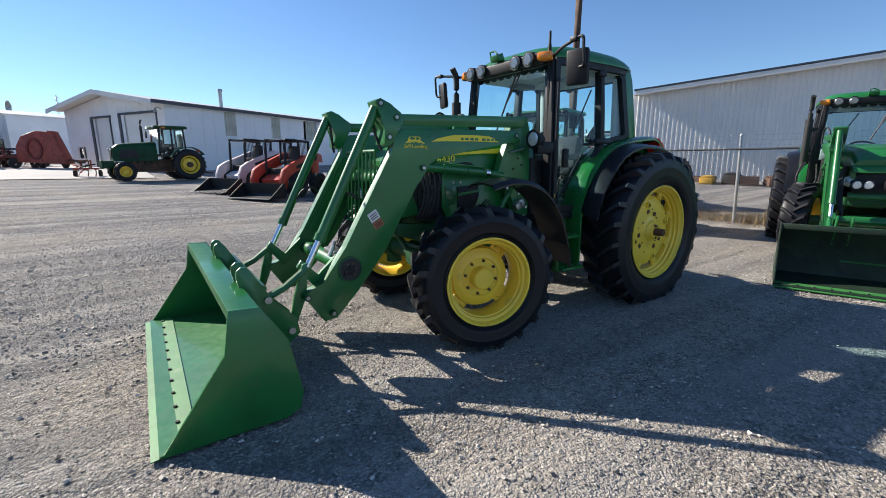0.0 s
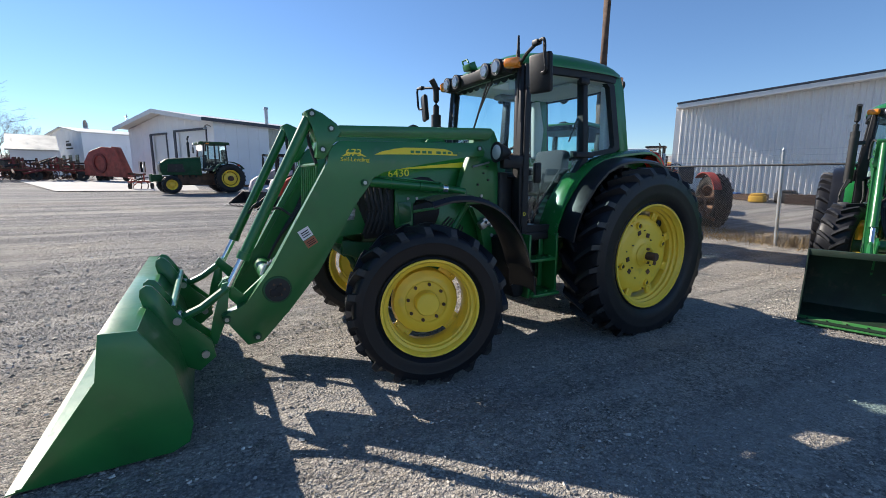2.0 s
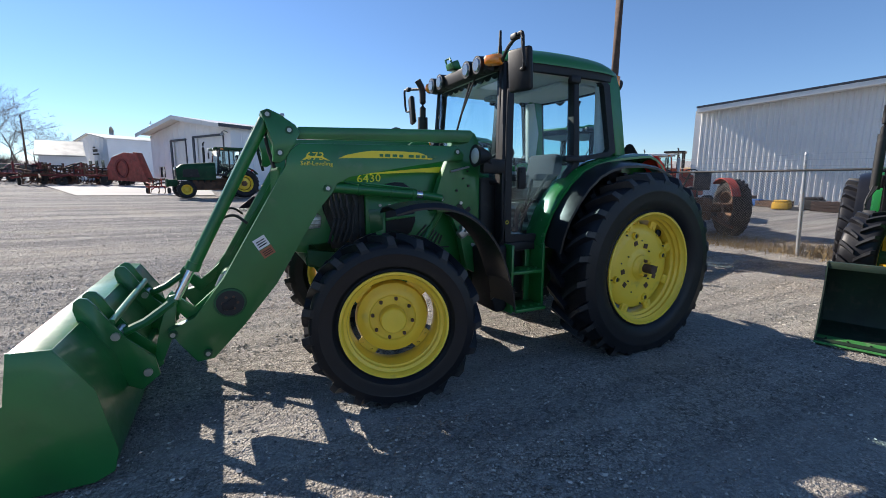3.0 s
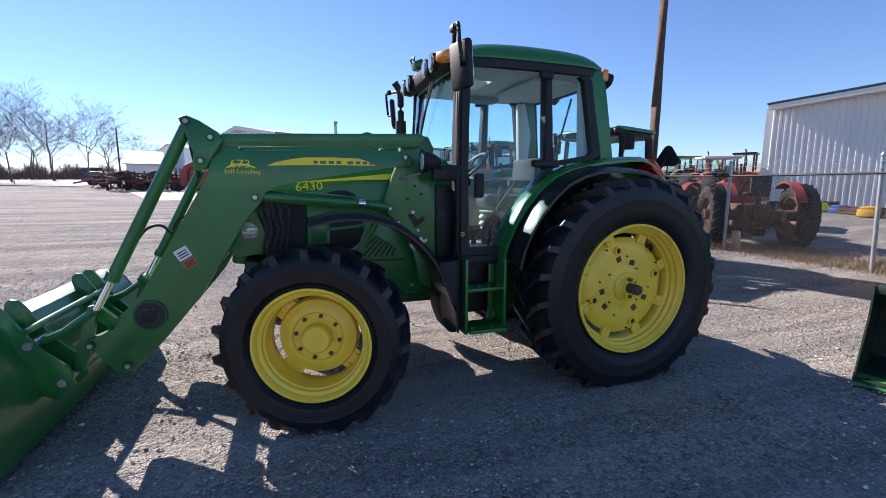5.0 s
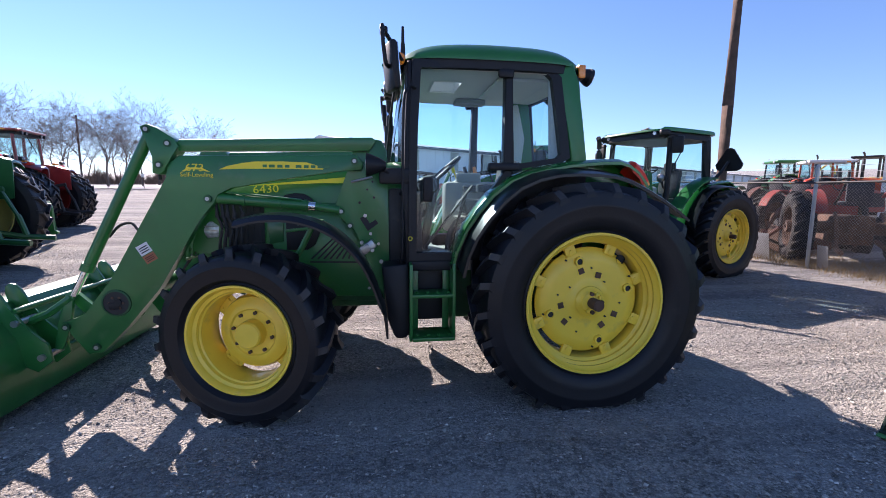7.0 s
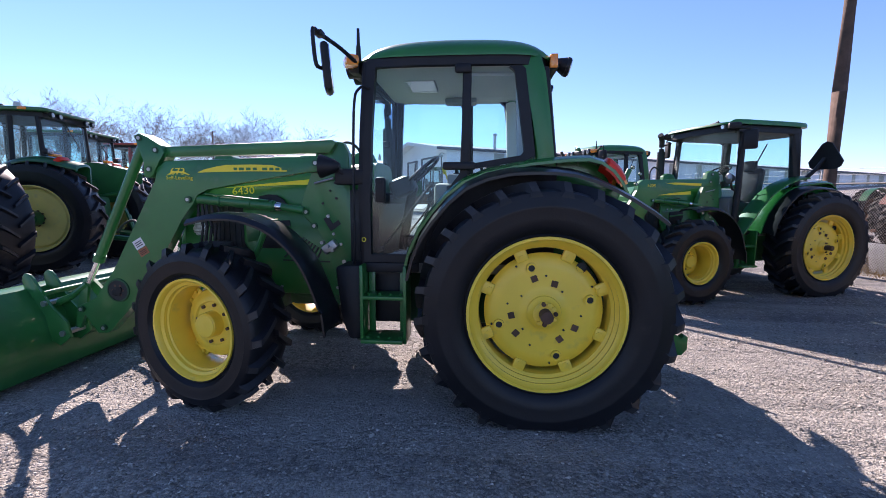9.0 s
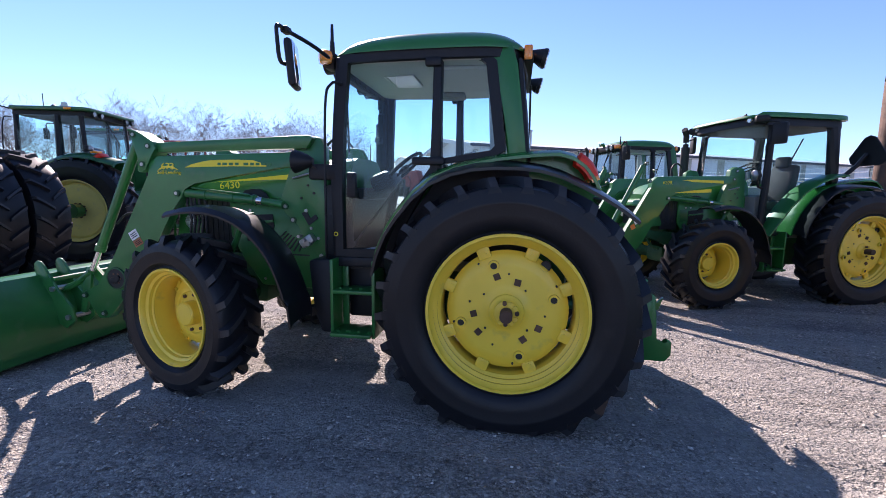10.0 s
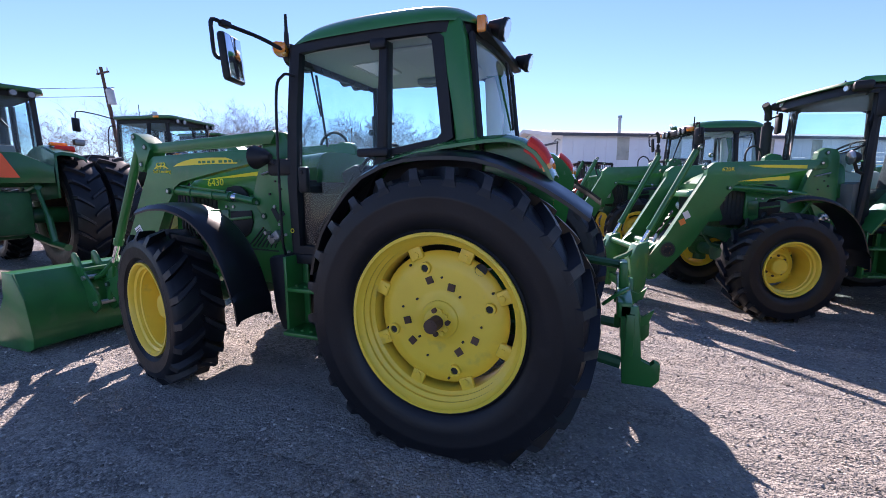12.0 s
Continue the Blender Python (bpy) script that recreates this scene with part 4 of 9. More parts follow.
        box(bm, (1.425, s * 1.01, 2.325), (0.052, 0.200, 0.295), 0.024, rot)
        head = part("mirror_head", bm, BLACK, t, "black mirror housing")
        bm = B()
        c = Vector((1.425, s * 1.01, 2.325)) + rot @ Vector((-0.0270, 0, 0))
        box(bm, c, (0.006, 0.168, 0.262), 0.002, rot)
        part("mirror_glass", bm, MIRROR, head)
    bm = B()
    rod(bm, (1.33, 0.60, 2.50), (1.33, 0.60, 2.60), 0.020, 10, 0.016)
    rod(bm, (1.33, 0.60, 2.60), (1.33, 0.60, 2.72), 0.013, 10, 0.010)
    part("antenna", bm, BLACK, t)
    bm = B()
    box(bm, (1.38, 0.64, 1.66), (0.26, 0.07, 0.12), 0.02)
    tube(bm, [(1.44, 0.66, 1.68), (1.49, 0.68, 1.72)], 0.018, 8)
    part("lamp_bracket", bm, BLACK, t)
    bm = B()
    rod(bm, (1.50, 0.69, 1.735), (1.60, 0.69, 1.735), 0.05, 20, 0.088)
    rod(bm, (1.46, 0.69, 1.735), (1.50, 0.69, 1.735), 0.025, 20, 0.05)
    lamp = part("side_lamp", bm, BLACK, t)
    bm = B()
    rod(bm, (1.595, 0.69, 1.735), (1.604, 0.69, 1.735), 0.070, 20, 0.055)
    part("lens", bm, LENS, lamp)
    # seat, wheel, console
    bm = B()
    box(bm, (0.56, 0, 1.42), (0.46, 0.48, 0.13), 0.05)
    box(bm, (0.35, 0, 1.62), (0.13, 0.46, 0.40), 0.05, Matrix.Rotation(-0.15, 3, "Y"))
    box(bm, (0.52, -0.30, 1.58), (0.36, 0.08, 0.07), 0.02)
    box(bm, (0.52, 0.30, 1.58), (0.36, 0.08, 0.07), 0.02)
    seat = part("driver_seat", bm, SEAT, t, "dark fabric driver seat")
    bm = B()
    lathe(bm, [(0.0, 0.0)] + [(0.17 + 0.022 * (i % 2), 0.030 * i) for i in range(10)] + [(0.0, 0.27)], 24)
    part("seat_bellows", bm, LINER, seat, "pale ribbed seat bellows", Matrix.Translation((0.66, 0.05, 1.06)) @ Matrix.Rotation(radians(90), 4, "X"))
    bm = B()
    rod(bm, (1.12, 0, 1.05), (1.02, 0, 1.60), 0.040, 12)
    box(bm, (1.10, 0, 1.60), (0.20, 0.40, 0.16), 0.05, Matrix.Rotation(0.4, 3, "Y"))
    box(bm, (1.20, 0, 1.50), (0.10, 0.90, 0.10), 0.03)
    part("steering_column", bm, BLACK, t, "dark dashboard and steering column")
    bm = B()
    lathe(bm, [(0.20 + 0.016 * math.cos(a), 0.016 * math.sin(a)) for a in [math.tau * i / 8 for i in range(8)]], 32, closed=True)
    lathe(bm, [(0.0, 0.012), (0.05, 0.008), (0.055, -0.02), (0.0, -0.03)], 16)
    for a in (0.3, 2.4, 4.5):
        rod(bm, (0, 0, 0), at_angle(0.2, a, 0), 0.010, 6)
    part("steering_wheel", bm, BLACK, t, "", Matrix.Translation((0.95, 0, 1.72)) @ Matrix.Rotation(radians(42), 4, "Y") @ Matrix.Rotation(radians(90), 4, "X"))
    bm = B()
    box(bm, (0.45, -0.46, 1.40), (0.85, 0.18, 0.50), 0.05)
    box(bm, (0.62, -0.46, 1.68), (0.25, 0.10, 0.12), 0.02)
    console = part("control_console", bm, CAB_GREY, t, "grey control console with levers")
    for x, mt in ((0.35, BLACK), (0.5, STICKER_O), (0.6, BLACK), (0.72, DECAL)):
        bm = B()
        rod(bm, (x, -0.46, 1.62), (x + 0.05, -0.44, 1.76), 0.008, 8)
        rod(bm, (x + 0.05, -0.44, 1.74), (x + 0.065, -0.434, 1.80), 0.020, 10, 0.014)
        part("lever", bm, mt, console)
    bm = B()
    rod(bm, (0.95, 0.42, 1.05), (0.82, 0.40, 1.50), 0.012, 8)
    rod(bm, (0.83, 0.40, 1.48), (0.81, 0.398, 1.56), 0.024, 10, 0.018)
    part("gear_lever", bm, BLACK, t)
    bm = B()
    tube(bm, curve_pts([(0.95, 0.36, 1.06), (0.93, 0.34, 1.20), (0.86, 0.30, 1.30), (0.78, 0.24, 1.28), (0.72, 0.22, 1.15)], 5), 0.026, 10)
    part("wiring_loom", bm, SEAT, t)
    bm = B()
    box(bm, (1.08, 0.44, 1.052), (0.20, 0.14, 0.012), 0.003, Matrix.Rotation(0.4, 3, "Z"))
    box(bm, (1.02, 0.40, 1.066), (0.16, 0.20, 0.010), 0.003, Matrix.Rotation(-0.3, 3, "Z"))
    part("manual", bm, STICKER_W, t, "white papers lying on the cab floor")
    bm = B()
    box(bm, (0.98, 0.20, 1.14), (0.16, 0.10, 0.10), 0.02, Matrix.Rotation(0.5, 3, "Z"))
    part("pedal", bm, BLACK, t)
    bm = B()
    lathe(bm, [(0.014 + 0.003 * math.cos(a), 0.003 * math.sin(a)) for a in [math.tau * i / 6 for i in range(6)]], 16, closed=True)
    part("tether_loop", bm, DECAL, t, "small yellow tether loop", Matrix.Translation((1.285, 0.700, 1.20)))


def chassis(t):
    bm = B()
    box(bm, (0.35, 0, 0.70), (1.5, 0.52, 0.52), 0.06)
    box(bm, (-0.18, 0, 0.90), (0.55, 0.62, 0.55), 0.08)
    box(bm, (1.55, 0, 0.78), (1.1, 0.44, 0.44), 0.05)
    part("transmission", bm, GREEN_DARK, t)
    bm = B()
    rod(bm, (0, -0.95, 0.765), (0, 0.95, 0.765), 0.12, 20)
    for s in (1, -1):
        rod(bm, (0, s * 0.28, 0.765), (0, s * 0.55, 0.765), 0.22, 20, 0.15)
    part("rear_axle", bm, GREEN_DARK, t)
    bm = B()
    rod(bm, (2.33, -0.66, 0.60), (2.33, 0.66, 0.60), 0.085, 16)
    box(bm, (2.33, 0, 0.62), (0.32, 0.40, 0.26), 0.06)
    for s in (1, -1):
        rod(bm, (2.33, s * 0.70, 0.42), (2.33, s * 0.70, 0.80), 0.085, 16)
        rod(bm, (2.33, s * 0.62, 0.60), (2.33, s * 0.82, 0.59), 0.12, 16)
    part("front_axle", bm, GREEN_DARK, t)
    bm = B()
    for s in (1, -1):
        plate(bm, [(1.3, 0.62), (1.3, 0.90), (2.68, 0.99), (2.84, 1.02), (2.84, 0.90), (2.62, 0.84), (2.48, 0.76), (2.3, 0.80), (1.95, 0.66)], s * 0.26, s * 0.32, 0.012)
    box(bm, (2.80, 0, 0.955), (0.10, 0.56, 0.13), 0.03)
    rod(bm, (2.80, 0.16, 0.93), (2.80, 0.30, 0.93), 0.055, 14)
    tube(bm, [(2.78, 0.20, 0.90), (2.70, 0.24, 0.76), (2.60, 0.26, 0.72)], 0.022, 8)
    part("frame_rail", bm, GREEN_DARK, t)
    bm = B()
    box(bm, (2.05, 0, 1.12), (0.95, 0.42, 0.55), 0.05)
    for i in range(5):
        rod(bm, (1.75 + 0.16 * i, 0.20, 0.95 + 0.05 * (i % 2)), (1.78 + 0.16 * i, 0.27, 1.15), 0.04, 10)
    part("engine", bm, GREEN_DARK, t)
    # bonnet
    bm = B()
    smooth_box(bm, 1.28, 2.90, lambda u: 0.40 - 0.10 * u, lambda u: 1.36 - 0.10 * u, lambda u: 1.80 - 0.12 * u - 0.14 * max(0, u - 0.75) / 0.25 * (u - 0.75) * 4)
    part("bonnet", bm, GREEN, t, "glossy green bonnet")
    for s in (1, -1):
        bm = B()
        plate(bm, [(2.40, 1.44), (1.75, 1.46), (1.45, 1.40), (1.45, 0.74), (1.55, 0.685), (2.12, 0.70), (2.27, 0.92), (2.40, 1.12)], s * 0.335, s * 0.372, 0.022)
        part("engine_panel", bm, GREEN, t)
    for s in (1, -1):
        bm = B()
        plate(bm, [(2.262, 1.430), (2.256, 1.480), (2.235, 1.513), (2.16, 1.528), (2.09, 1.523), (2.035, 1.490), (1.993, 1.432)], s * 0.375, s * 0.398, 0.006)
        part("side_grille", bm, BLACK, t)
        bm = B()
        plate(bm, [(2.235, 1.305), (1.990, 1.318), (1.978, 1.215), (2.015, 1.125), (2.075, 1.082), (2.235, 1.082)], s * 0.374, s * 0.384, 0.006)
        grille = part("side_grille", bm, BLACK, t)
        bm = B()
        plate(bm, [(2.238, 1.222), (2.238, 1.246), (1.984, 1.272), (1.978, 1.250)], s * 0.385, s * 0.394, 0.002)
        part("grille_bar", bm, GREEN, grille)
        bm = B()
        plate(bm, [(2.375, 1.315), (2.255, 1.320), (2.255, 1.150), (2.360, 1.130)], s * 0.374, s * 0.382, 0.004)
        part("inset_panel", bm, GREEN_SHADE, t)
        for i in range(7):
            bm = B()
            x0, x1, z1 = 2.055 - 0.048 * i, 1.880 - 0.024 * i, 1.178 - 0.016 * i
            plate(bm, [(x0, 1.010), (x0 - 0.012, 1.004), (x1 - 0.010, z1 - 0.006), (x1, z1)][::-1], s * 0.374, s * 0.380)
            part("vent_slot", bm, BLACK_MATT, t)
        bm = B()
        plate(bm, [(2.06, 0.990), (1.66, 0.982), (1.66, 0.970), (2.06, 0.978)], s * 0.374, s * 0.379)
        part("panel_gap", bm, BLACK_MATT, t)
        for x, z in ((2.28, 1.345), (2.20, 1.345), (1.60, 0.76), (2.08, 0.76)):
            bm = B()
            rod(bm, (x, s * 0.372, z), (x, s * 0.382, z), 0.012, 10)
            part("panel_screw", bm, STEEL, t)
        bm = B()
        plate(bm, [(2.36, 1.46), (2.74, 1.46), (2.66, 1.02), (2.40, 1.02), (2.36, 1.2)], s * 0.32, s * 0.345, 0.006)
        screen = part("radiator_screen", bm, BLACK_MATT, t)
        for i in range(7):
            bm = B()
            plate(bm, [(2.38 + 0.05 * i, 1.08), (2.395 + 0.05 * i, 1.08), (2.395 + 0.05 * i, 1.46), (2.38 + 0.05 * i, 1.46)], s * 0.345, s * 0.353)
            part("slat", bm, BLACK_MATT, screen)
    bm = B()
    box(bm, (2.87, 0, 1.22), (0.08, 0.52, 0.46), 0.04)
    part("nose", bm, BLACK_MATT, t)
    bm = B()
    plate(bm, [(2.86, 1.48), (2.99, 1.44), (3.01, 1.36), (2.88, 1.37)], -0.30, 0.30, 0.02)
    plate(bm, [(2.82, 1.10), (2.92, 1.08), (2.93, 1.00), (2.82, 0.98)], -0.30, 0.30, 0.02)
    part("nose_trim", bm, GREEN, t)
    for s in (1, -1):
        bm = B()
        bmesh.ops.create_uvsphere(bm, u_segments=24, v_segments=14, radius=1.0, matrix=Matrix.Translation((2.80, s * 0.292, 1.240)) @ Matrix.Diagonal((0.125, 0.070, 0.080, 1.0)))
        lamp = part("headlight", bm, LENS_CLEAR, t, "clear wrap-round headlight")
        for z in (-0.03, 0.0, 0.03):
            bm = B()
            tube(bm, [(2.80 + 0.118 * math.sin(a), s * (0.292 + 0.070 * math.cos(a)), 1.240 + z) for a in [radians(-40 + 16 * i) for i in range(7)]], 0.004, 6)
            part("lens_rib", bm, STEEL, lamp)
    # exhaust and breather
    bm = B()
    rod(bm, (1.40, -0.77, 1.45), (1.40, -0.77, 2.22), 0.055, 18)
    tube(bm, curve_pts([(1.40, -0.77, 2.2), (1.40, -0.77, 2.42), (1.41, -0.77, 2.52), (1.46, -0.77, 2.60)], 4), 0.034, 12)
    box(bm, (1.40, -0.72, 2.05), (0.06, 0.16, 0.06), 0.01)
    part("exhaust_pipe", bm, BLACK_MATT, t, "matt black exhaust stack")
    bm = B()
    tube(bm, curve_pts([(1.92, -0.50, 1.80), (1.90, -0.52, 1.98), (1.78, -0.56, 2.06), (1.66, -0.58, 1.98), (1.64, -0.58, 1.8)], 6), 0.014, 8)
    part("hose_loop", bm, CABLE, t)
    # black tank, battery box and steps
    bm = B()
    plate(bm, [(1.50, 1.00), (1.30, 1.02), (1.28, 0.50), (1.31, 0.44), (1.40, 0.44), (1.46, 0.60)], 0.42, 0.74, 0.03)
    part("fuel_tank", bm, BLACK, t, "black plastic fuel tank")
    bm = B()
    plate(bm, [(1.50, 1.00), (1.30, 1.02), (1.28, 0.50), (1.31, 0.44), (1.40, 0.44), (1.46, 0.60)], -0.74, -0.42, 0.03)
    part("tool_box", bm, BLACK, t)
    bm = B()
    box(bm, (1.12, 0.50, 0.76), (0.26, 0.10, 0.46), 0.02)
    part("battery_box", bm, BLACK, t)
    for s in (1,):
        for x in (1.285, 0.965):
            bm = B()
            plate(bm, [(x - 0.012, 1.02), (x + 0.012, 1.02), (x + 0.012, 0.44), (x - 0.012, 0.44)], s * 0.56, s * 0.80, 0.004)
            part("step_side", bm, GREEN, t)
        for z, y1 in ((0.47, 0.86), (0.78, 0.80)):
            bm = B()
            box(bm, (1.125, s * (0.60 + y1) / 2, z), (0.31, y1 - 0.60, 0.028), 0.006)
            for i in range(4):
                rod(bm, (1.00 + 0.08 * i, s * (y1 - 0.06), z + 0.012), (1.00 + 0.08 * i, s * (y1 - 0.06), z + 0.026), 0.012, 6)
            part("step_tread", bm, GREEN, t)
        bm = B()
        for x in (1.245, 1.005):
            box(bm, (x, s * 0.62, 0.74), (0.05, 0.02, 0.52), 0.004)
        part("step_backing", bm, GREEN_WORN, t)
    # rear fenders
    prof = [(0.985, 1.00), (0.955, 1.129), (0.88, 1.30), (0.79, 1.43), (0.68, 1.56), (0.552, 1.66), (0.40, 1.72), (0.243, 1.755), (0.09, 1.785), (-0.058, 1.80), (-0.19, 1.812), (-0.31, 1.815), (-0.40, 1.79), (-0.48, 1.735), (-0.54, 1.66), (-0.58, 1.58)]
    out = [(0.935, 0.98), (0.90, 1.12), (0.84, 1.26), (0.76, 1.38), (0.65, 1.51), (0.53, 1.61), (0.39, 1.672), (0.243, 1.705), (0.09, 1.715), (-0.06, 1.712), (-0.19, 1.697), (-0.32, 1.66), (-0.45, 1.60), (-0.57, 1.535), (-0.69, 1.46), (-0.79, 1.385)]
    for s in (1, -1):
        bm = B()
        band(bm, prof, [s * v for v in (0.56, 0.66, 0.74, 0.78)], 0.02, [-0.01, 0.0, -0.006, -0.03])
        plate(bm, [(x, z - 0.01) for x, z in prof] + [(-0.52, 1.2), (-0.25, 1.0), (0.6, 0.95)], s * 0.545, s * 0.565)
        part("rear_fender", bm, FENDER_GREEN, t, "green rear fender")
        bm = B()
        band(bm, out, [s * v for v in (0.76, 0.84, 0.92, 0.96)], 0.02, [0.02, 0.0, -0.01, -0.03])
        part("fender_extension", bm, FENDER_BLACK, t, "black plastic fender extension")
        bm = B()
        band(bm, [(-0.445, 1.772), (-0.485, 1.745), (-0.525, 1.705), (-0.555, 1.655)], [s * v for v in (0.60, 0.63, 0.69, 0.75, 0.775)], 0.06, [-0.01, 0.018, 0.028, 0.018, -0.012])
        lamp = part("tail_lamp", bm, RED_LENS, t, "red tail lamp")
        bm = B()
        band(bm, [(-0.555, 1.655), (-0.568, 1.628)], [s * v for v in (0.60, 0.63, 0.69, 0.75, 0.775)], 0.05, [-0.01, 0.014, 0.022, 0.012, -0.012])
        part("reflector", bm, AMBER, lamp)
    # front fenders, carried by the axle
    fp = curve_pts([(2.406, 0, 1.356), (2.232, 0, 1.392), (2.025, 0, 1.382), (1.809, 0, 1.294), (1.621, 0, 1.10), (1.503, 0, 0.82), (1.47, 0, 0.60)], 4)
    fp = [(p.x, p.z) for p in fp]
    for s in (1, -1):
        bm = B()
        band(bm, fp, [s * v for v in (0.76, 0.80, 0.94, 1.06, 1.09)], 0.014, [-0.03, 0.0, 0.012, 0.0, -0.03])
        part("front_fender", bm, FENDER_BLACK, t, "black plastic front fender")
        bm = B()
        tube(bm, [(2.30, s * 0.72, 0.75), (2.05, s * 0.78, 1.15), (1.95, s * 0.82, 1.34)], 0.022, 8)
        box(bm, (1.97, s * 0.86, 1.335), (0.16, 0.16, 0.03), 0.006)
        part("fender_bracket", bm, GREEN_WORN, t)
    # quick hitch behind
    bm = B()
    for s in (1, -1):
        plate(bm, [(-0.96, 0.80), (-1.06, 0.80), (-1.075, 0.74), (-1.085, 0.46), (-1.15, 0.43), (-1.165, 0.47), (-1.20, 0.45), (-1.20, 0.35), (-1.16, 0.30), (-0.99, 0.30), (-0.97, 0.60)], s * 0.395, s * 0.45, 0.008)
        plate(bm, [(-0.93, 0.70), (-1.00, 0.74), (-1.10, 0.70), (-1.16, 0.76), (-1.13, 0.66), (-1.02, 0.62), (-0.93, 0.62)], s * 0.30, s * 0.325, 0.004)
        box(bm, (-1.02, s * 0.46, 0.62), (0.05, 0.02, 0.26), 0.004)
    plate(bm, [(-0.94, 0.82), (-1.03, 0.82), (-1.03, 0.72), (-0.94, 0.72)], -0.45, 0.45, 0.012)
    plate(bm, [(-0.95, 1.00), (-1.00, 1.00), (-1.02, 0.80), (-0.95, 0.80)], -0.07, 0.07, 0.008)
    tube(bm, curve_pts([(-0.96, 0.30, 0.84), (-1.00, 0.42, 0.90), (-0.94, 0.50, 0.88), (-0.86, 0.46, 0.80)], 4), 0.012, 6)
    part("quick_hitch", bm, GREEN, t, "green three-point quick hitch")
    bm = B()
    for s in (1, -1):
        tube(bm, [(-0.25, s * 0.30, 0.55), (-0.62, s * 0.38, 0.48), (-0.98, s * 0.41, 0.42)], 0.040, 8)
        tube(bm, [(-0.30, s * 0.33, 1.20), (-0.52, s * 0.37, 0.90), (-0.60, s * 0.38, 0.50)], 0.026, 8)
        rod(bm, (-0.2, s * 0.33, 1.15), (-0.42, s * 0.33, 1.25), 0.05, 10)
    tube(bm, [(-0.35, 0, 1.05), (-0.98, 0, 0.97)], 0.030, 8)
    part("lift_linkage", bm, GREEN_DARK, t)


def loader(t):
    out, inn = 0.565, 0.475
    for s in (1, -1):
        a, b = (s * inn, s * out)
        bm = B()
        plate(bm, [(1.49, 1.93), (1.62, 1.95), (1.70, 1.90), (1.72, 1.74), (1.80, 1.56), (1.85, 1.42), (1.80, 1.33), (1.70, 1.26), (1.62, 1.10), (1.56, 0.80), (1.42, 0.72), (1.42, 1.05), (1.45, 1.85)], s * 0.42, s * 0.50, 0.008)
        mast = part("loader_mount", bm, GREEN_WORN, t, "green loader mast")
        for x, z, r in ((1.62, 1.36, 0.014), (1.58, 1.22, 0.012), (1.55, 1.50, 0.010), (1.66, 1.46, 0.010), (1.52, 1.14, 0.012), (1.50, 1.00, 0.016), (1.56, 1.62, 0.008), (1.60, 1.56, 0.008)):
            bm = B()
            rod(bm, (x, s * 0.50, z), (x, s * 0.512, z), r, 10)
            part("bolt", bm, BLACK_MATT if r < 0.011 else STEEL, mast)
        bm = B()
        rod(bm, (1.72, s * 0.515, 1.615), (1.56, s * 0.53, 1.655), 0.009, 8)
        part("latch_handle", bm, STEEL, mast)
        bm = B()
        box(bm, (1.60, s * 0.53, 1.12), (0.12, 0.07, 0.07), 0.012, Matrix.Rotation(0.6, 3, "Y"))
        for k in range(3):
            rod(bm, (1.565 + 0.04 * k, s * 0.55, 1.10 + 0.03 * k), (1.565 + 0.04 * k, s * 0.60, 1.10 + 0.03 * k), 0.014, 8)
        part("hydraulic_coupler", bm, STEEL, mast)
        bm = B()
        plate(bm, [(1.52, 1.30), (1.60, 1.24), (1.66, 1.34), (1.62, 1.36), (1.585, 1.30), (1.54, 1.33)], s * 0.50, s * 0.506)
        part("slot", bm, BLACK_MATT, mast)
        bm = B()
        plate(bm, [(1.68, 1.815), (2.90, 1.785), (2.985, 1.72), (2.985, 1.63), (3.41, 0.905), (3.59, 0.655), (3.75, 0.60), (3.69, 0.50), (3.60, 0.36), (3.50, 0.37), (3.31, 0.57), (3.09, 0.834), (2.80, 1.33), (2.73, 1.405), (2.68, 1.455), (2.665, 1.52), (2.57, 1.57), (2.22, 1.627), (1.80, 1.695), (1.64, 1.70), (1.62, 1.76)], a, b, 0.008)
        part("boom_arm", bm, GREEN_WORN, t, "green cranked loader arm")
        bm = B()
        plate(bm, [(1.53, 1.92), (1.56, 1.945), (2.90, 1.895), (2.93, 1.86), (2.90, 1.815), (1.58, 1.845)], s * 0.49, s * 0.55, 0.006)
        part("leveling_link", bm, GREEN_WORN, t)
        bm = B()
        plate(bm, [(3.135, 1.975), (3.09, 1.995), (3.02, 1.965), (2.92, 1.90), (2.89, 1.84), (2.94, 1.79), (2.99, 1.68), (3.03, 1.65), (3.075, 1.66), (3.06, 1.77), (3.10, 1.88)], s * 0.43, s * 0.58, 0.006)
        part("knee_plate", bm, GREEN_WORN, t)
        for x, z in ((3.094, 1.958), (2.963, 1.865), (3.028, 1.717), (2.724, 1.483), (1.60, 1.892), (1.69, 1.768), (1.80, 1.392), (1.735, 1.283), (3.535, 0.415), (3.72, 0.57)):
            bm = B()
            y0 = 0.575 if x > 2 else (0.50 if x < 1.65 or z < 1.5 else 0.56)
            rod(bm, (x, s * (y0 - 0.02), z), (x, s * (y0 + 0.010), z), 0.026, 16)
            pin = part("pivot_pin", bm, GREEN_DARK, t)
            bm = B()
            rod(bm, (x, s * y0, z), (x, s * (y0 + 0.014), z), 0.014, 14)
            part("pin_end", bm, STEEL, pin)
        bm = B()
        rod(bm, (3.105, s * 0.51, 1.93), (3.582, s * 0.51, 0.985), 0.038, 18)
        rod(bm, (3.57, s * 0.51, 1.015), (3.592, s * 0.51, 0.965), 0.044, 18)
        cylinder = part("bucket_cylinder", bm, GREEN_WORN, t)
        bm = B()
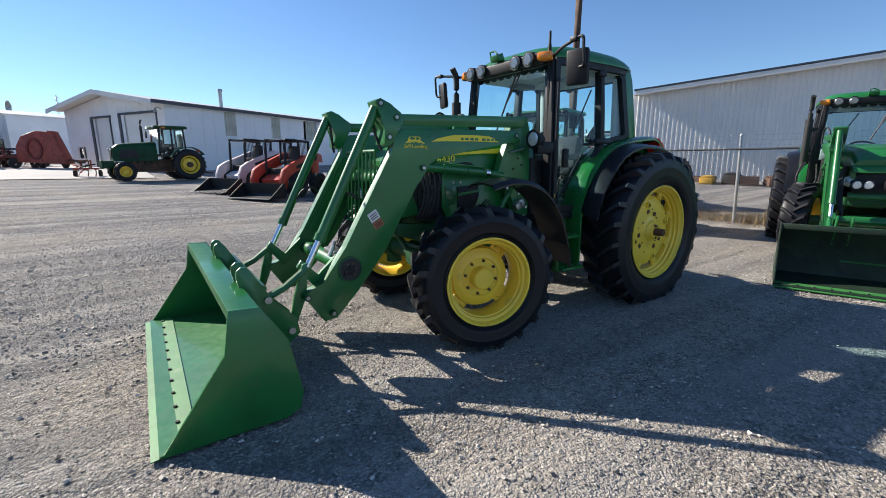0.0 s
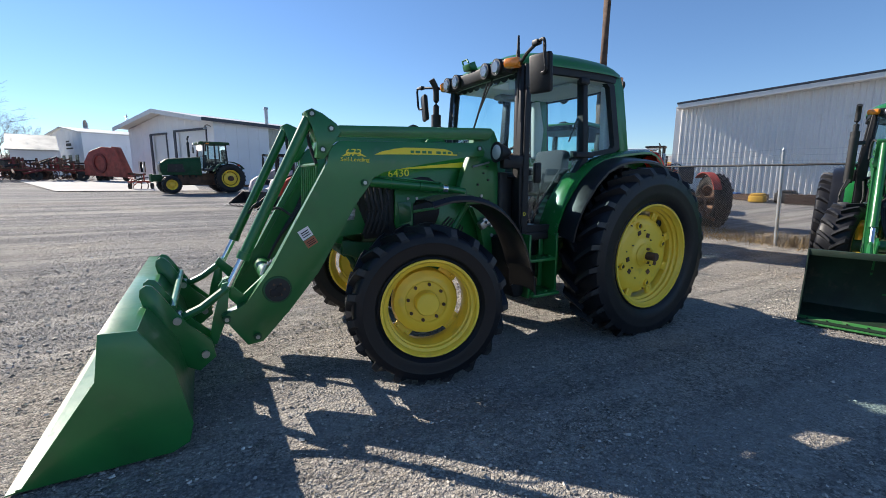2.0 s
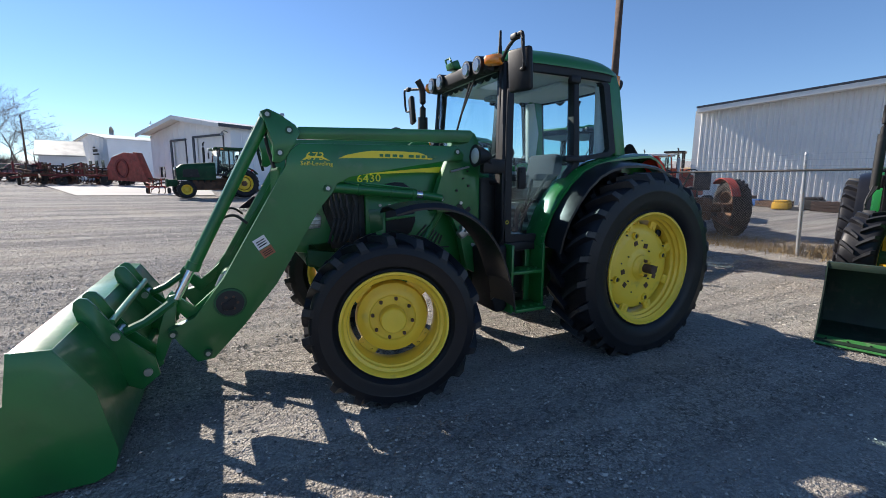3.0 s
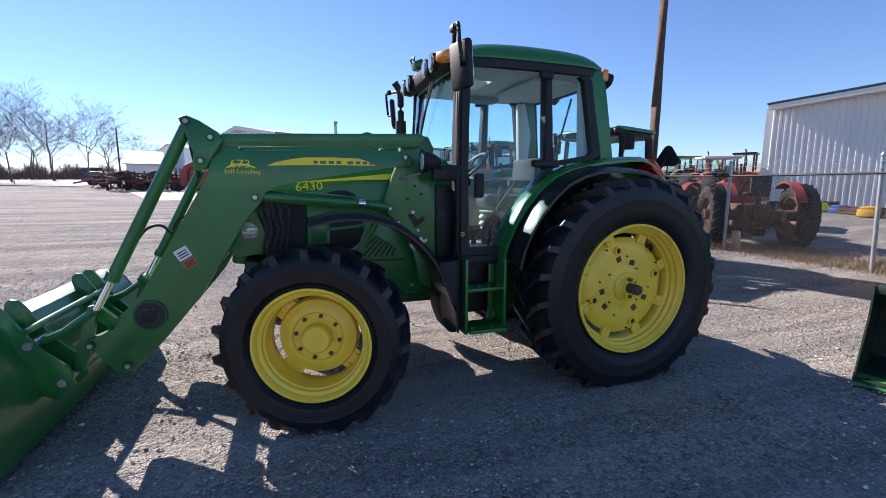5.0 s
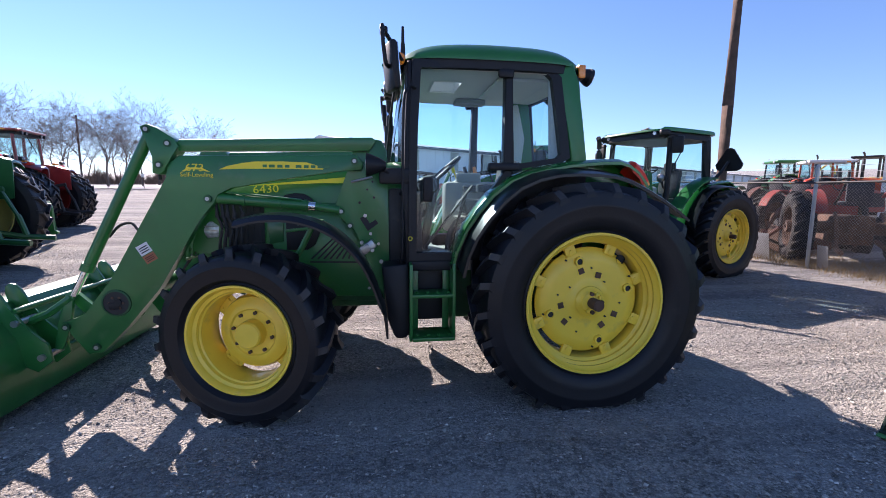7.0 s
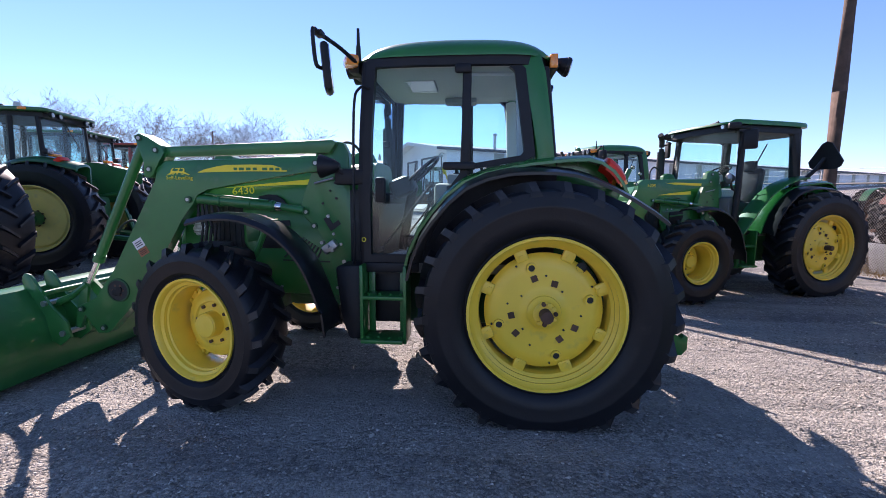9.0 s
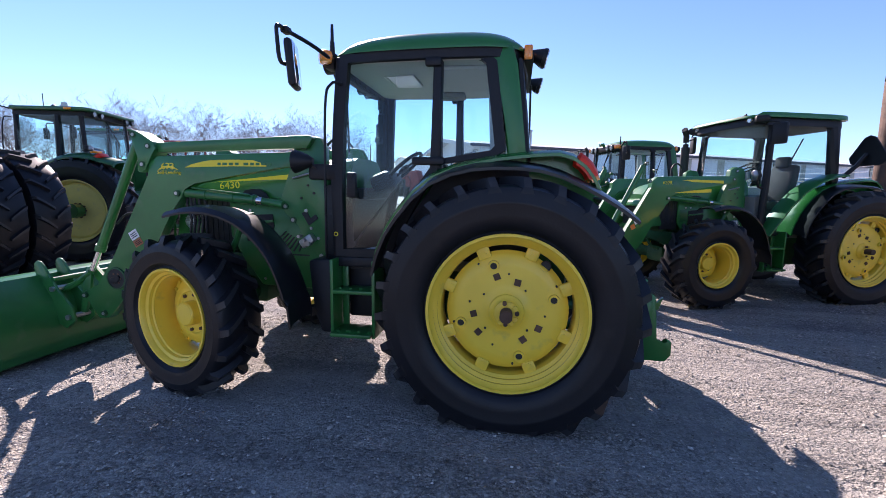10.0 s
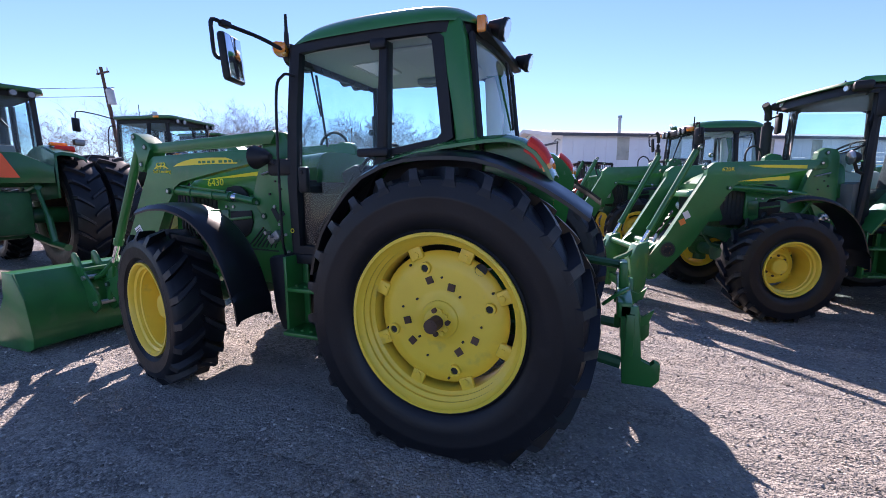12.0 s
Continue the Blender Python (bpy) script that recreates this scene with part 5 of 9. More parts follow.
        rod(bm, (3.585, s * 0.51, 0.985), (3.69, s * 0.51, 0.785), 0.024, 14)
        part("rod", bm, CHROME, cylinder, "bright chrome rod")
        bm = B()
        rod(bm, (2.70, s * 0.52, 1.492), (2.035, s * 0.52, 1.434), 0.040, 20)
        rod(bm, (1.99, s * 0.52, 1.430), (1.81, s * 0.52, 1.402), 0.030, 16)
        for x in (2.49, 2.24, 2.06):
            rod(bm, (x - 0.010, s * 0.52, 1.434 + (x - 2.035) * 0.0872), (x + 0.010, s * 0.52, 1.4355 + (x - 2.035) * 0.0872), 0.046, 20)
        tube(bm, [(2.60, s * 0.55, 1.530), (2.30, s * 0.555, 1.500), (2.08, s * 0.55, 1.478)], 0.008, 8)
        cylinder = part("lift_cylinder", bm, GREEN_WORN, t)
        bm = B()
        rod(bm, (2.04, s * 0.52, 1.4345), (1.985, s * 0.52, 1.4297), 0.034, 16)
        part("rod", bm, CHROME, cylinder)
        # links at the bucket
        bm = B()
        plate(bm, [(3.45, 0.84), (3.60, 0.70), (3.72, 0.83), (3.755, 0.78), (3.70, 0.70), (3.62, 0.60), (3.50, 0.70)], s * 0.44, s * 0.475, 0.004)
        plate(bm, [(3.68, 0.82), (3.73, 0.81), (3.80, 0.58), (3.84, 0.40), (3.79, 0.39), (3.72, 0.56)], s * 0.50, s * 0.53, 0.004)
        tube(bm, [(3.70, s * 0.515, 0.775), (3.86, s * 0.515, 0.66), (4.00, s * 0.515, 0.60)], 0.028, 8)
        part("bucket_link", bm, GREEN_WORN, t)
        bm = B()
        tube(bm, curve_pts([(3.06, s * 0.50, 1.62), (3.09, s * 0.46, 1.75), (3.10, s * 0.45, 1.86), (3.06, s * 0.47, 1.93)], 5), 0.012, 8)
        tube(bm, curve_pts([(3.25, s * 0.47, 1.25), (3.32, s * 0.42, 1.30), (3.40, s * 0.42, 1.28), (3.46, s * 0.45, 1.20)], 5), 0.010, 8)
        for i in range(4):
            tube(bm, curve_pts([(2.98 - 0.02 * i, s * 0.40, 1.40), (3.06, s * (0.44 - 0.02 * i), 1.22 - 0.01 * i), (3.22, s * (0.42 - 0.015 * i), 0.98), (3.33, s * 0.36, 0.80)], 4), 0.011, 6)
        part("hydraulic_hose", bm, CABLE, t)
        bm = B()
        rod(bm, (3.385, s * 0.562, 0.735), (3.385, s * 0.571, 0.735), 0.085, 28)
        ring = part("tube_end", bm, BLACK_MATT, t, "dark round cross-tube end")
        for k in range(6):
            bm = B()
            p = at_angle(0.045, k * math.tau / 6, 0)
            rod(bm, (3.385 + p[0], s * 0.571, 0.735 + p[2]), (3.385 + p[0], s * 0.574, 0.735 + p[2]), 0.010, 8)
            part("hole", bm, RUST, ring)
        bm = B()
        lathe(bm, [(0.085, 0.562), (0.085, 0.576), (0.097, 0.574), (0.100, 0.562)] if s > 0 else [(0.085, -0.562), (0.085, -0.576), (0.097, -0.574), (0.100, -0.562)], 32, closed=True)
        bmesh.ops.translate(bm, verts=bm.verts, vec=(3.385, 0, 0.735))
        part("collar", bm, GREEN_DARK, ring)
        bm = B()
        rod(bm, (3.372, s * 0.571, 0.742), (3.372, s * 0.580, 0.742), 0.026, 12)
        box(bm, (3.40, s * 0.574, 0.715), (0.07, 0.008, 0.05), 0.003)
        part("hub_plate", bm, BLACK, ring)
    for i in range(5):
        bm = B()
        y = 0.30 + 0.035 * i
        tube(bm, curve_pts([(2.86, y, 1.60), (2.98, y, 1.42), (3.14, y - 0.01, 1.14), (3.28, y - 0.02, 0.92), (3.36, y - 0.06, 0.86)], 5), 0.012, 6)
        part("steel_line", bm, BLACK_MATT, t)
    for s in (1, -1):
        for a, b in (((2.955, 1.58), (3.36, 0.885)), ((2.82, 1.36), (3.20, 0.76))):
            bm = B()
            dx, dz = 0.012, 0.006
            plate(bm, [(a[0] - dx, a[1] - dz), (b[0] - dx, b[1] - dz), (b[0] + dx, b[1] + dz), (a[0] + dx, a[1] + dz)], s * 0.455, s * 0.476)
            part("arm_flange", bm, GREEN_WORN, t)
    bm = B()
    rod(bm, (3.385, -0.49, 0.735), (3.385, 0.49, 0.735), 0.065, 24)
    part("cross_tube", bm, GREEN_WORN, t, "round green cross tube")
    bm = B()
    for i in range(4):
        rod(bm, (3.37 + 0.03 * i, 0.12 + 0.07 * i, 0.80), (3.33 + 0.03 * i, 0.12 + 0.07 * i, 0.88), 0.018, 8)
    box(bm, (3.37, 0.24, 0.81), (0.10, 0.30, 0.05), 0.01)
    part("hydraulic_valve", bm, STEEL, t)
    for s in (1, -1):
        bm = B()
        rim = [(2.77, 1.45), (2.84, 1.45), (2.905, 1.24), (2.93, 1.08), (2.88, 1.055), (2.66, 1.075), (2.648, 1.11), (2.705, 1.27)]
        ring = []
        for a, z in rim:
            an = math.atan2(z - 1.240, a - 2.790)
            ring.append((2.790 + 0.058 * math.copysign(abs(math.cos(an)) ** 0.7, math.cos(an)), 1.240 + 0.066 * math.copysign(abs(math.sin(an)) ** 0.7, math.sin(an))))
        for y in (s * 0.345, s * 0.36):
            o = [bm.verts.new((a, y, z)) for a, z in rim]
            k = [bm.verts.new((a, y, z)) for a, z in ring]
            for i in range(8):
                bm.faces.new((o[i], o[(i + 1) % 8], k[(i + 1) % 8], k[i]))
        part("guard_plate", bm, GREEN_WORN, t)
    bm = B()
    for i in range(8):
        y = -0.28 + 0.08 * i
        rod(bm, (3.03, y, 1.0), (3.01, y, 1.62), 0.010, 8)
    rod(bm, (3.01, -0.30, 1.62), (3.01, 0.30, 1.62), 0.014, 8)
    rod(bm, (3.03, -0.30, 1.0), (3.03, 0.30, 1.0), 0.014, 8)
    part("grille_guard", bm, GREEN_WORN, t)
    # hoses that drop from the boom pipes beside the radiator
    for k, (x, sag, r) in enumerate(((2.675, 0.014, 0.011), (2.640, 0.010, 0.013), (2.602, 0.016, 0.011), (2.562, 0.008, 0.012), (2.520, -0.012, 0.010))):
        bm = B()
        tube(bm, curve_pts([(x + 0.02, 0.500, 1.455), (x + sag, 0.505, 1.36), (x - 0.6 * sag, 0.495, 1.27), (x + 0.012, 0.490, 1.17), (x + 0.030, 0.455, 1.08)], 4), r, 7)
        rod(bm, (x + sag + 0.004, 0.505, 1.345), (x + sag, 0.505, 1.385), r + 0.004, 8)
        part("hydraulic_hose", bm, CABLE, t)


def bucket(t):
    L, Rr = 1.10, -1.28
    shell = [(4.70, 0.012), (4.05, 0.020), (3.97, 0.06), (3.945, 0.16), (4.01, 0.51), (4.15, 0.735), (4.305, 0.745)]
    bm = B()
    inner = [(4.70, 0.028), (4.06, 0.036), (3.985, 0.072), (3.962, 0.16), (4.024, 0.505), (4.158, 0.72), (4.305, 0.728)]
    plate(bm, shell + inner[::-1], Rr, L)
    bk = part("bucket", bm, GREEN_WORN, t, "wide green loader bucket resting on the gravel")
    for y0, y1 in ((L - 0.012, L + 0.004), (Rr - 0.004, Rr + 0.012)):
        bm = B()
        plate(bm, [(4.69, 0.012), (4.05, 0.016), (3.965, 0.055), (3.94, 0.16), (4.005, 0.51), (4.148, 0.74), (4.31, 0.75), (4.345, 0.50)], y0, y1, 0.002)
        part("side_plate", bm, GREEN_WORN, bk)
    bm = B()
    plate(bm, [(4.15, 0.735), (4.308, 0.747), (4.31, 0.68), (4.29, 0.68), (4.285, 0.722), (4.15, 0.715)], Rr, L, 0.003)
    part("top_rail", bm, GREEN_WORN, bk)
    bm = B()
    plate(bm, [(4.74, 0.006), (4.52, 0.030), (4.52, 0.040), (4.74, 0.012)], Rr, L)
    edge = part("cutting_edge", bm, EDGE_GREEN, bk, "pale worn green cutting edge")
    for k in range(12):
        bm = B()
        y = Rr + 0.1 + (L - Rr - 0.2) * k / 11
        rod(bm, (4.60, y, 0.032), (4.60, y, 0.040), 0.012, 8)
        part("bolt_hole", bm, BLACK_MATT, edge)
    for c in (0.515, -0.515):
        for dy in (-0.09, 0.09):
            bm = B()
            plate(bm, [(4.165, 0.70), (4.185, 0.80), (4.178, 0.845), (4.15, 0.868), (4.115, 0.860), (4.085, 0.82), (4.04, 0.74), (3.96, 0.60), (3.82, 0.46), (3.80, 0.34), (3.90, 0.26), (3.97, 0.30), (4.03, 0.52)], c + dy - 0.011, c + dy + 0.011, 0.004)
            part("hanger_plate", bm, GREEN_WORN, bk)
        bm = B()
        rod(bm, (4.00, c - 0.12, 0.62), (4.00, c + 0.12, 0.62), 0.024, 14)
        part("hanger_pin", bm, STEEL, bk)
        bm = B()
        rod(bm, (3.86, c - 0.12, 0.37), (3.86, c + 0.12, 0.37), 0.024, 14)
        part("hanger_pin", bm, STEEL, bk)
    bm = B()
    rod(bm, (4.02, -0.6, 0.70), (4.02, 0.6, 0.70), 0.022, 12)
    box(bm, (3.96, -0.02, 0.30), (0.05, 0.9, 0.07), 0.008)
    part("carrier_bar", bm, GREEN_WORN, bk)
    return bk


def decals(t):
    up = Matrix.Rotation(radians(180), 4, "Z") @ Matrix.Rotation(radians(90), 4, "X")
    words("model_number", "6430", 0.085, DECAL, t, Matrix.Translation((2.37, 0.392, 1.553)) @ Matrix.Rotation(radians(3), 4, "Y") @ up, "yellow model number", 1.15)
    words("loader_number", "673", 0.075, DECAL, t, Matrix.Translation((2.80, 0.568, 1.70)) @ up, "yellow loader number", 1.15)
    words("loader_lettering", "Self-Leveling", 0.042, DECAL, t, Matrix.Translation((2.79, 0.568, 1.652)) @ up, "yellow decal lettering", 1.05)
    bm = B()
    plate(bm, [(2.89, 1.675), (2.85, 1.70), (2.80, 1.705), (2.75, 1.70), (2.70, 1.675), (2.72, 1.675), (2.76, 1.69), (2.84, 1.69), (2.87, 1.675)], 0.566, 0.569)
    part("decal_arch", bm, DECAL, t)
    bm = B()
    plate(bm, [(2.64, 1.692), (2.58, 1.718), (2.48, 1.740), (2.40, 1.752), (2.20, 1.756), (2.03, 1.752), (1.97, 1.735), (1.91, 1.708), (1.92, 1.702), (2.2, 1.704), (2.5, 1.698)], 0.566, 0.569)
    dec = part("boom_decal", bm, DECAL, t, "yellow stripe decal with a brand mark")
    x = 2.34
    for w in (0.035, 0.05, 0.045, 0.04, 0.0, 0.05, 0.04, 0.04, 0.045, 0.04):
        if w:
            bm = B()
            plate(bm, [(x, 1.712), (x - w * 0.8, 1.712), (x - w * 0.8, 1.732), (x, 1.732)], 0.569, 0.571)
            part("brand_bar", bm, GREEN, dec)
        x -= (w or 0.02) + 0.008
    bm = B()
    plate(bm, [(2.54, 1.578), (1.76, 1.655), (1.72, 1.655), (1.72, 1.608), (1.95, 1.607)], 0.395, 0.398)
    part("bonnet_stripe", bm, DECAL, t, "yellow bonnet stripe")
    m = Matrix.Translation((3.16, 0.567, 1.10)) @ Matrix.Rotation(radians(30), 4, "Y")
    for nm, dz, h, mt in (("warning_label", 0.028, 0.075, STICKER_W), ("caution_label", -0.045, 0.06, STICKER_BR)):
        bm = B()
        box(bm, (0, 0, dz), (0.085, 0.003, h), 0.0)
        lab = part(nm, bm, mt, t, "", m)
        for i in range(3):
            bm = B()
            box(bm, (0, 0.0025, dz - h * 0.25 + i * h * 0.22), (0.06, 0.001, h * 0.09), 0.0)
            part("printed_line", bm, BLACK, lab)


def loader_tractor(name, label, m):
    t = thing(name, label, "tractor", m)
    cab(t)
    chassis(t)
    loader(t)
    W = 0.46
    rear_wheel(t, pose(0, 1.135 - W / 2, 0.765), 0.862, W, 0.508, 0.765)
    rear_wheel(t, pose(0, -1.135 + W / 2, 0.765, 0, 0, 180), 0.862, W, 0.508, 0.765, turn=-1)
    st = -15
    ax = Vector((math.sin(radians(15)), math.cos(radians(15)), 0))
    for s in (1, -1):
        c = Vector((2.325, s * 0.723, 0.585)) + ax * s * (0.375 - 0.18)
        front_wheel(t, pose(c.x, c.y, c.z, 0, 0, st + (0 if s > 0 else 180)), 0.605, 0.37, 0.362, 0.585, turn=s)
    return t


main_tractor = loader_tractor("tractor", "green loader tractor with yellow wheels, its bucket down", pose(0, 0, 0))
bucket(main_tractor)


def bare_copy(src, m, label, drop):
    c = copy_thing(src, m)
    tagged(c, label)
    for ob in list(c.children):
        if ob.name.split(".")[0] in drop:
            for k in list(ob.children_recursive):
                bpy.data.objects.remove(k)
            bpy.data.objects.remove(ob)
    return c


facing_tractor = bare_copy(main_tractor, pose(-6.48, 1.17, 0, 0, 0, 18.5), "", ("mirror_arm", "mirror_head", "grille_guard", "guard_plate", "front_fender", "fender_bracket"))
# this bucket stands in shade, which its darker colour carries
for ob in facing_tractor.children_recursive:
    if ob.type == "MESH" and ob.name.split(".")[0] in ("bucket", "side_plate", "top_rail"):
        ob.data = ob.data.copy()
        ob.data.materials[0] = BUCKET_SHADE
for ob in facing_tractor.children:
    if ob.name.split(".")[0] == "bucket":
        ob.matrix_basis = Matrix.Diagonal((1.0, 0.80, 1.0, 1.0)) @ ob.matrix_basis
    elif ob.name.split(".")[0] == "front_wheel":
        ob.matrix_basis = Matrix.Translation((-0.08, -math.copysign(0.20, ob.matrix_basis.translation.y), 0)) @ ob.matrix_basis
for y in (-0.17, 0.17):
    bm = B()
    box(bm, (3.01, y, 1.20), (0.05, 0.26, 0.13), 0.02)
    lamp = part("headlight", bm, BLACK, facing_tractor)
    for dy in (-0.06, 0.06):
        bm = B()
        rod(bm, (3.034, y + dy, 1.20), (3.046, y + dy, 1.20), 0.054, 16, 0.045)
        part("lens", bm, LENS, lamp)
bm = B()
for k in range(3):
    tube(bm, curve_pts([(1.62, -0.78 + 0.02 * k, 1.50), (1.66, -0.84, 1.25), (1.68, -0.78, 1.08 - 0.04 * k), (1.70, -0.66, 1.05 - 0.04 * k), (1.68, -0.58, 1.2), (1.64, -0.60, 1.48)], 4), 0.014, 6)
part("hose_coil", bm, CABLE, facing_tractor, "coiled black hoses below the exhaust")
tagged(facing_tractor, "green loader tractor parked facing the yard by the fence", group="parked tractors")
CAB_PARTS = ("front_post", "door_post", "rear_post", "quarter_frame", "door_frame", "door_strut", "post_trim", "firewall", "lining_fringe", "hatch_well", "roof_console", "air_duct", "wiring_loom", "manual", "pedal", "tether_loop", "cab_floor", "inner_panel", "door_sill", "side_glass", "door_handle", "grab_rail", "bulkhead", "windscreen", "rear_window", "windscreen_frame", "rear_window_frame", "wiper", "rear_wiper",
             "roof", "roof_lining", "roof_band", "roof_hatch", "roof_lamp", "turn_signal", "rear_signal", "work_lamp", "rear_visor", "front_visor", "aerial_bracket", "mirror_arm", "mirror_head", "antenna", "lamp_bracket", "side_lamp", "exhaust_pipe", "tail_lamp", "driver_seat", "steering_column", "steering_wheel", "control_console", "gear_lever")
AHEAD = ("bonnet", "engine", "engine_panel", "side_grille", "radiator_screen", "vent_slot", "inset_panel", "panel_gap", "panel_screw", "nose", "nose_trim", "headlight", "front_axle", "front_wheel", "front_fender", "fender_bracket", "loader_mount", "boom_arm", "pivot_pin", "bucket_cylinder", "lift_cylinder", "bucket_link", "hydraulic_hose",
         "tube_end", "cross_tube", "hydraulic_valve", "grille_guard", "guard_plate", "fuel_tank", "tool_box", "battery_box", "step_side", "step_tread", "step_backing", "frame_rail", "hose_loop")


def wide_cab(t):
    """A longer, wide-windowed cab with a flat overhanging roof."""
    frame_of_cab = Matrix.Translation((-0.13, 0, 0)) @ Matrix.Diagonal((0.94, 0.86, 0.980, 1.0))

    def piece(nm, bm, mt, owner, lab="", m=None, smooth=35):
        return part(nm, bm, mt, owner, lab, frame_of_cab @ (m or Matrix()) if owner is t else m, smooth)

    for s in (1, -1):
        for p, r, nm in (([(1.62, s * 0.76, 0.98), (1.60, s * 0.77, 1.7), (1.56, s * 0.74, 2.60)], 0.055, "front_post"), ([(0.36, s * 0.74, 1.60), (0.42, s * 0.75, 2.0), (0.44, s * 0.72, 2.60)], 0.085, "rear_post")):
            bm = B()
            tube(bm, p, r, 8)
            piece(nm, bm, BLACK, t)
        bm = B()
        tube(bm, curve_pts([(1.58, s * 0.77, 1.02), (1.55, s * 0.745, 2.55), (0.48, s * 0.735, 2.55), (0.44, s * 0.755, 1.85), (0.80, s * 0.77, 1.50), (1.10, s * 0.77, 1.04), (1.58, s * 0.77, 1.02)], 4), 0.020, 6)
        piece("window_seal", bm, BLACK, t)
        bm = B()
        plate(bm, [(1.57, 1.05), (1.12, 1.05), (0.82, 1.52), (0.46, 1.86), (0.48, 2.55), (1.54, 2.55)], s * 0.748, None)
        piece("door_glass", bm, GLASS, t, "tinted cab door glass")
        bm = B()
        tube(bm, curve_pts([(1.68, s * 0.70, 2.58), (1.72, s * 0.85, 2.62), (1.66, s * 0.98, 2.60)], 4), 0.013, 6)
        piece("mirror_arm", bm, BLACK, t)
        bm = B()
        box(bm, (1.63, s * 0.97, 2.45), (0.07, 0.21, 0.30), 0.03, Matrix.Rotation(s * 0.35, 3, "Z"))
        piece("mirror_head", bm, BLACK, t, "black mirror housing")
        bm = B()
        tube(bm, [(1.60, s * 0.76, 1.66), (1.74, s * 0.79, 1.70), (1.78, s * 0.79, 1.80)], 0.02, 6)
        rod(bm, (1.74, s * 0.79, 1.86), (1.83, s * 0.79, 1.86), 0.05, 16, 0.085)
        lamp = piece("side_lamp", bm, BLACK, t)
        bm = B()
        rod(bm, (1.83, s * 0.79, 1.86), (1.842, s * 0.79, 1.86), 0.080, 16, 0.06)
        piece("lens", bm, LENS_DARK, lamp)
        # corner lamp pods under the roof
        bm = B()
        box(bm, (1.74, s * 0.70, 2.665), (0.20, 0.30, 0.11), 0.04, Matrix.Rotation(-s * 0.5, 3, "Z"))
        pod = piece("lamp_pod", bm, BLACK, t, "black corner lamp pod")
        for x, y, r in ((1.845, 0.60, 0.040), (1.775, 0.80, 0.055)):
            bm = B()
            an = 0.15 if r < 0.05 else 0.95
            d = Vector((math.cos(an), s * math.sin(an), 0))
            c = Vector((x, s * y, 2.665))
            rod(bm, c - d * 0.02, c + d * 0.012, r, 16, r * 0.8)
            piece("lens", bm, LENS, pod)
        bm = B()
        plate(bm, [(1.62, 0.98), (1.62, 1.60), (1.54, 1.60), (1.50, 1.05), (1.05, 1.02), (1.05, 0.95)], s * 0.70, s * 0.755, 0.01)
        piece("door_sill", bm, BLACK, t)
    # roof: flat shell, dark soffit
    for nm, z0, z1, ins, mt, lab in (("roof", 2.695, 2.775, 0.0, GREEN, "flat dark green cab roof"), ("roof_soffit", 2.585, 2.70, 0.05, BLACK, "dark roof underside")):
        bm = B()
        n = 28
        rows = []
        for z, k in ((z0, 1.0), ((z0 + z1) / 2, 1.0), (z1 - 0.012, 0.985), (z1, 0.93), (z1 + 0.012, 0.6)):
            row = []
            for i in range(n):
                a = math.tau * i / n
                cx, cy = math.copysign(abs(math.cos(a)) ** 0.28, math.cos(a)), math.copysign(abs(math.sin(a)) ** 0.28, math.sin(a))
                x = 1.03 + (0.86 - ins) * cx * k + (0.05 * (1 - cy * cy) if cx > 0 else 0.0)
                row.append(bm.verts.new((x, (0.84 - ins) * cy * k, z - (0.035 if cx > 0.9 and nm == "roof" and z > z0 else 0.0))))
            rows.append(row)
        for a, b in zip(rows, rows[1:]):
            for i in range(n):
                bm.faces.new((a[i], a[(i + 1) % n], b[(i + 1) % n], b[i]))
        bm.faces.new(rows[0][::-1])
        bm.faces.new(rows[-1])
        piece(nm, bm, mt, t, lab)
    bm = B()
    box(bm, (1.55, 0.15, 2.785), (0.12, 0.20, 0.03), 0.01)
    tube(bm, [(1.5, 0.06, 2.775), (1.5, 0.06, 2.815), (1.6, 0.24, 2.815), (1.6, 0.24, 2.775)], 0.008, 6)
    piece("aerial_bracket", bm, BLACK, t)
    for nm, x0, x1, z0, bulge in (("windscreen", 1.64, 1.66, 1.55, 0.12), ("rear_window", 0.36, 0.42, 1.75, -0.05)):
        bm = B()
        rows = [[bm.verts.new((x0 + (x1 - x0) * j / 6 + bulge * (1 - (i / 6 - 1) ** 2), 0.72 * (i / 6 - 1), z0 + (2.58 - z0) * j / 6)) for i in range(13)] for j in range(7)]
        for a, b in zip(rows, rows[1:]):
            for i in range(12):
                bm.faces.new((a[i], a[i + 1], b[i + 1], b[i]))
        piece(nm, bm, GLASS, t, smooth=180)
    bm = B()
    rod(bm, (0.34, 0.1, 2.5), (0.31, -0.22, 2.0), 0.012, 6)
    piece("rear_wiper", bm, BLACK, t)
    bm = B()
    plate(bm, [(1.64, 0.95), (1.66, 1.55), (1.58, 1.58), (1.52, 1.3), (1.5, 1.0), (0.5, 0.98), (0.5, 0.92)], -0.66, 0.66)
    piece("cab_tub", bm, INTERIOR, t)
    bm = B()
    box(bm, (0.80, 0, 1.42), (0.50, 0.50, 0.14), 0.05)
    box(bm, (0.80, 0, 1.2), (0.32, 0.36, 0.34), 0.03)
    box(bm, (0.56, 0, 1.76), (0.15, 0.50, 0.64), 0.06, Matrix.Rotation(-0.15, 3, "Y"))
    box(bm, (0.58, 0, 2.12), (0.10, 0.28, 0.18), 0.04)
    piece("driver_seat", bm, SEAT, t, "dark fabric driver seat")
    bm = B()
    box(bm, (0.85, -0.46, 1.50), (0.75, 0.20, 0.46), 0.06)
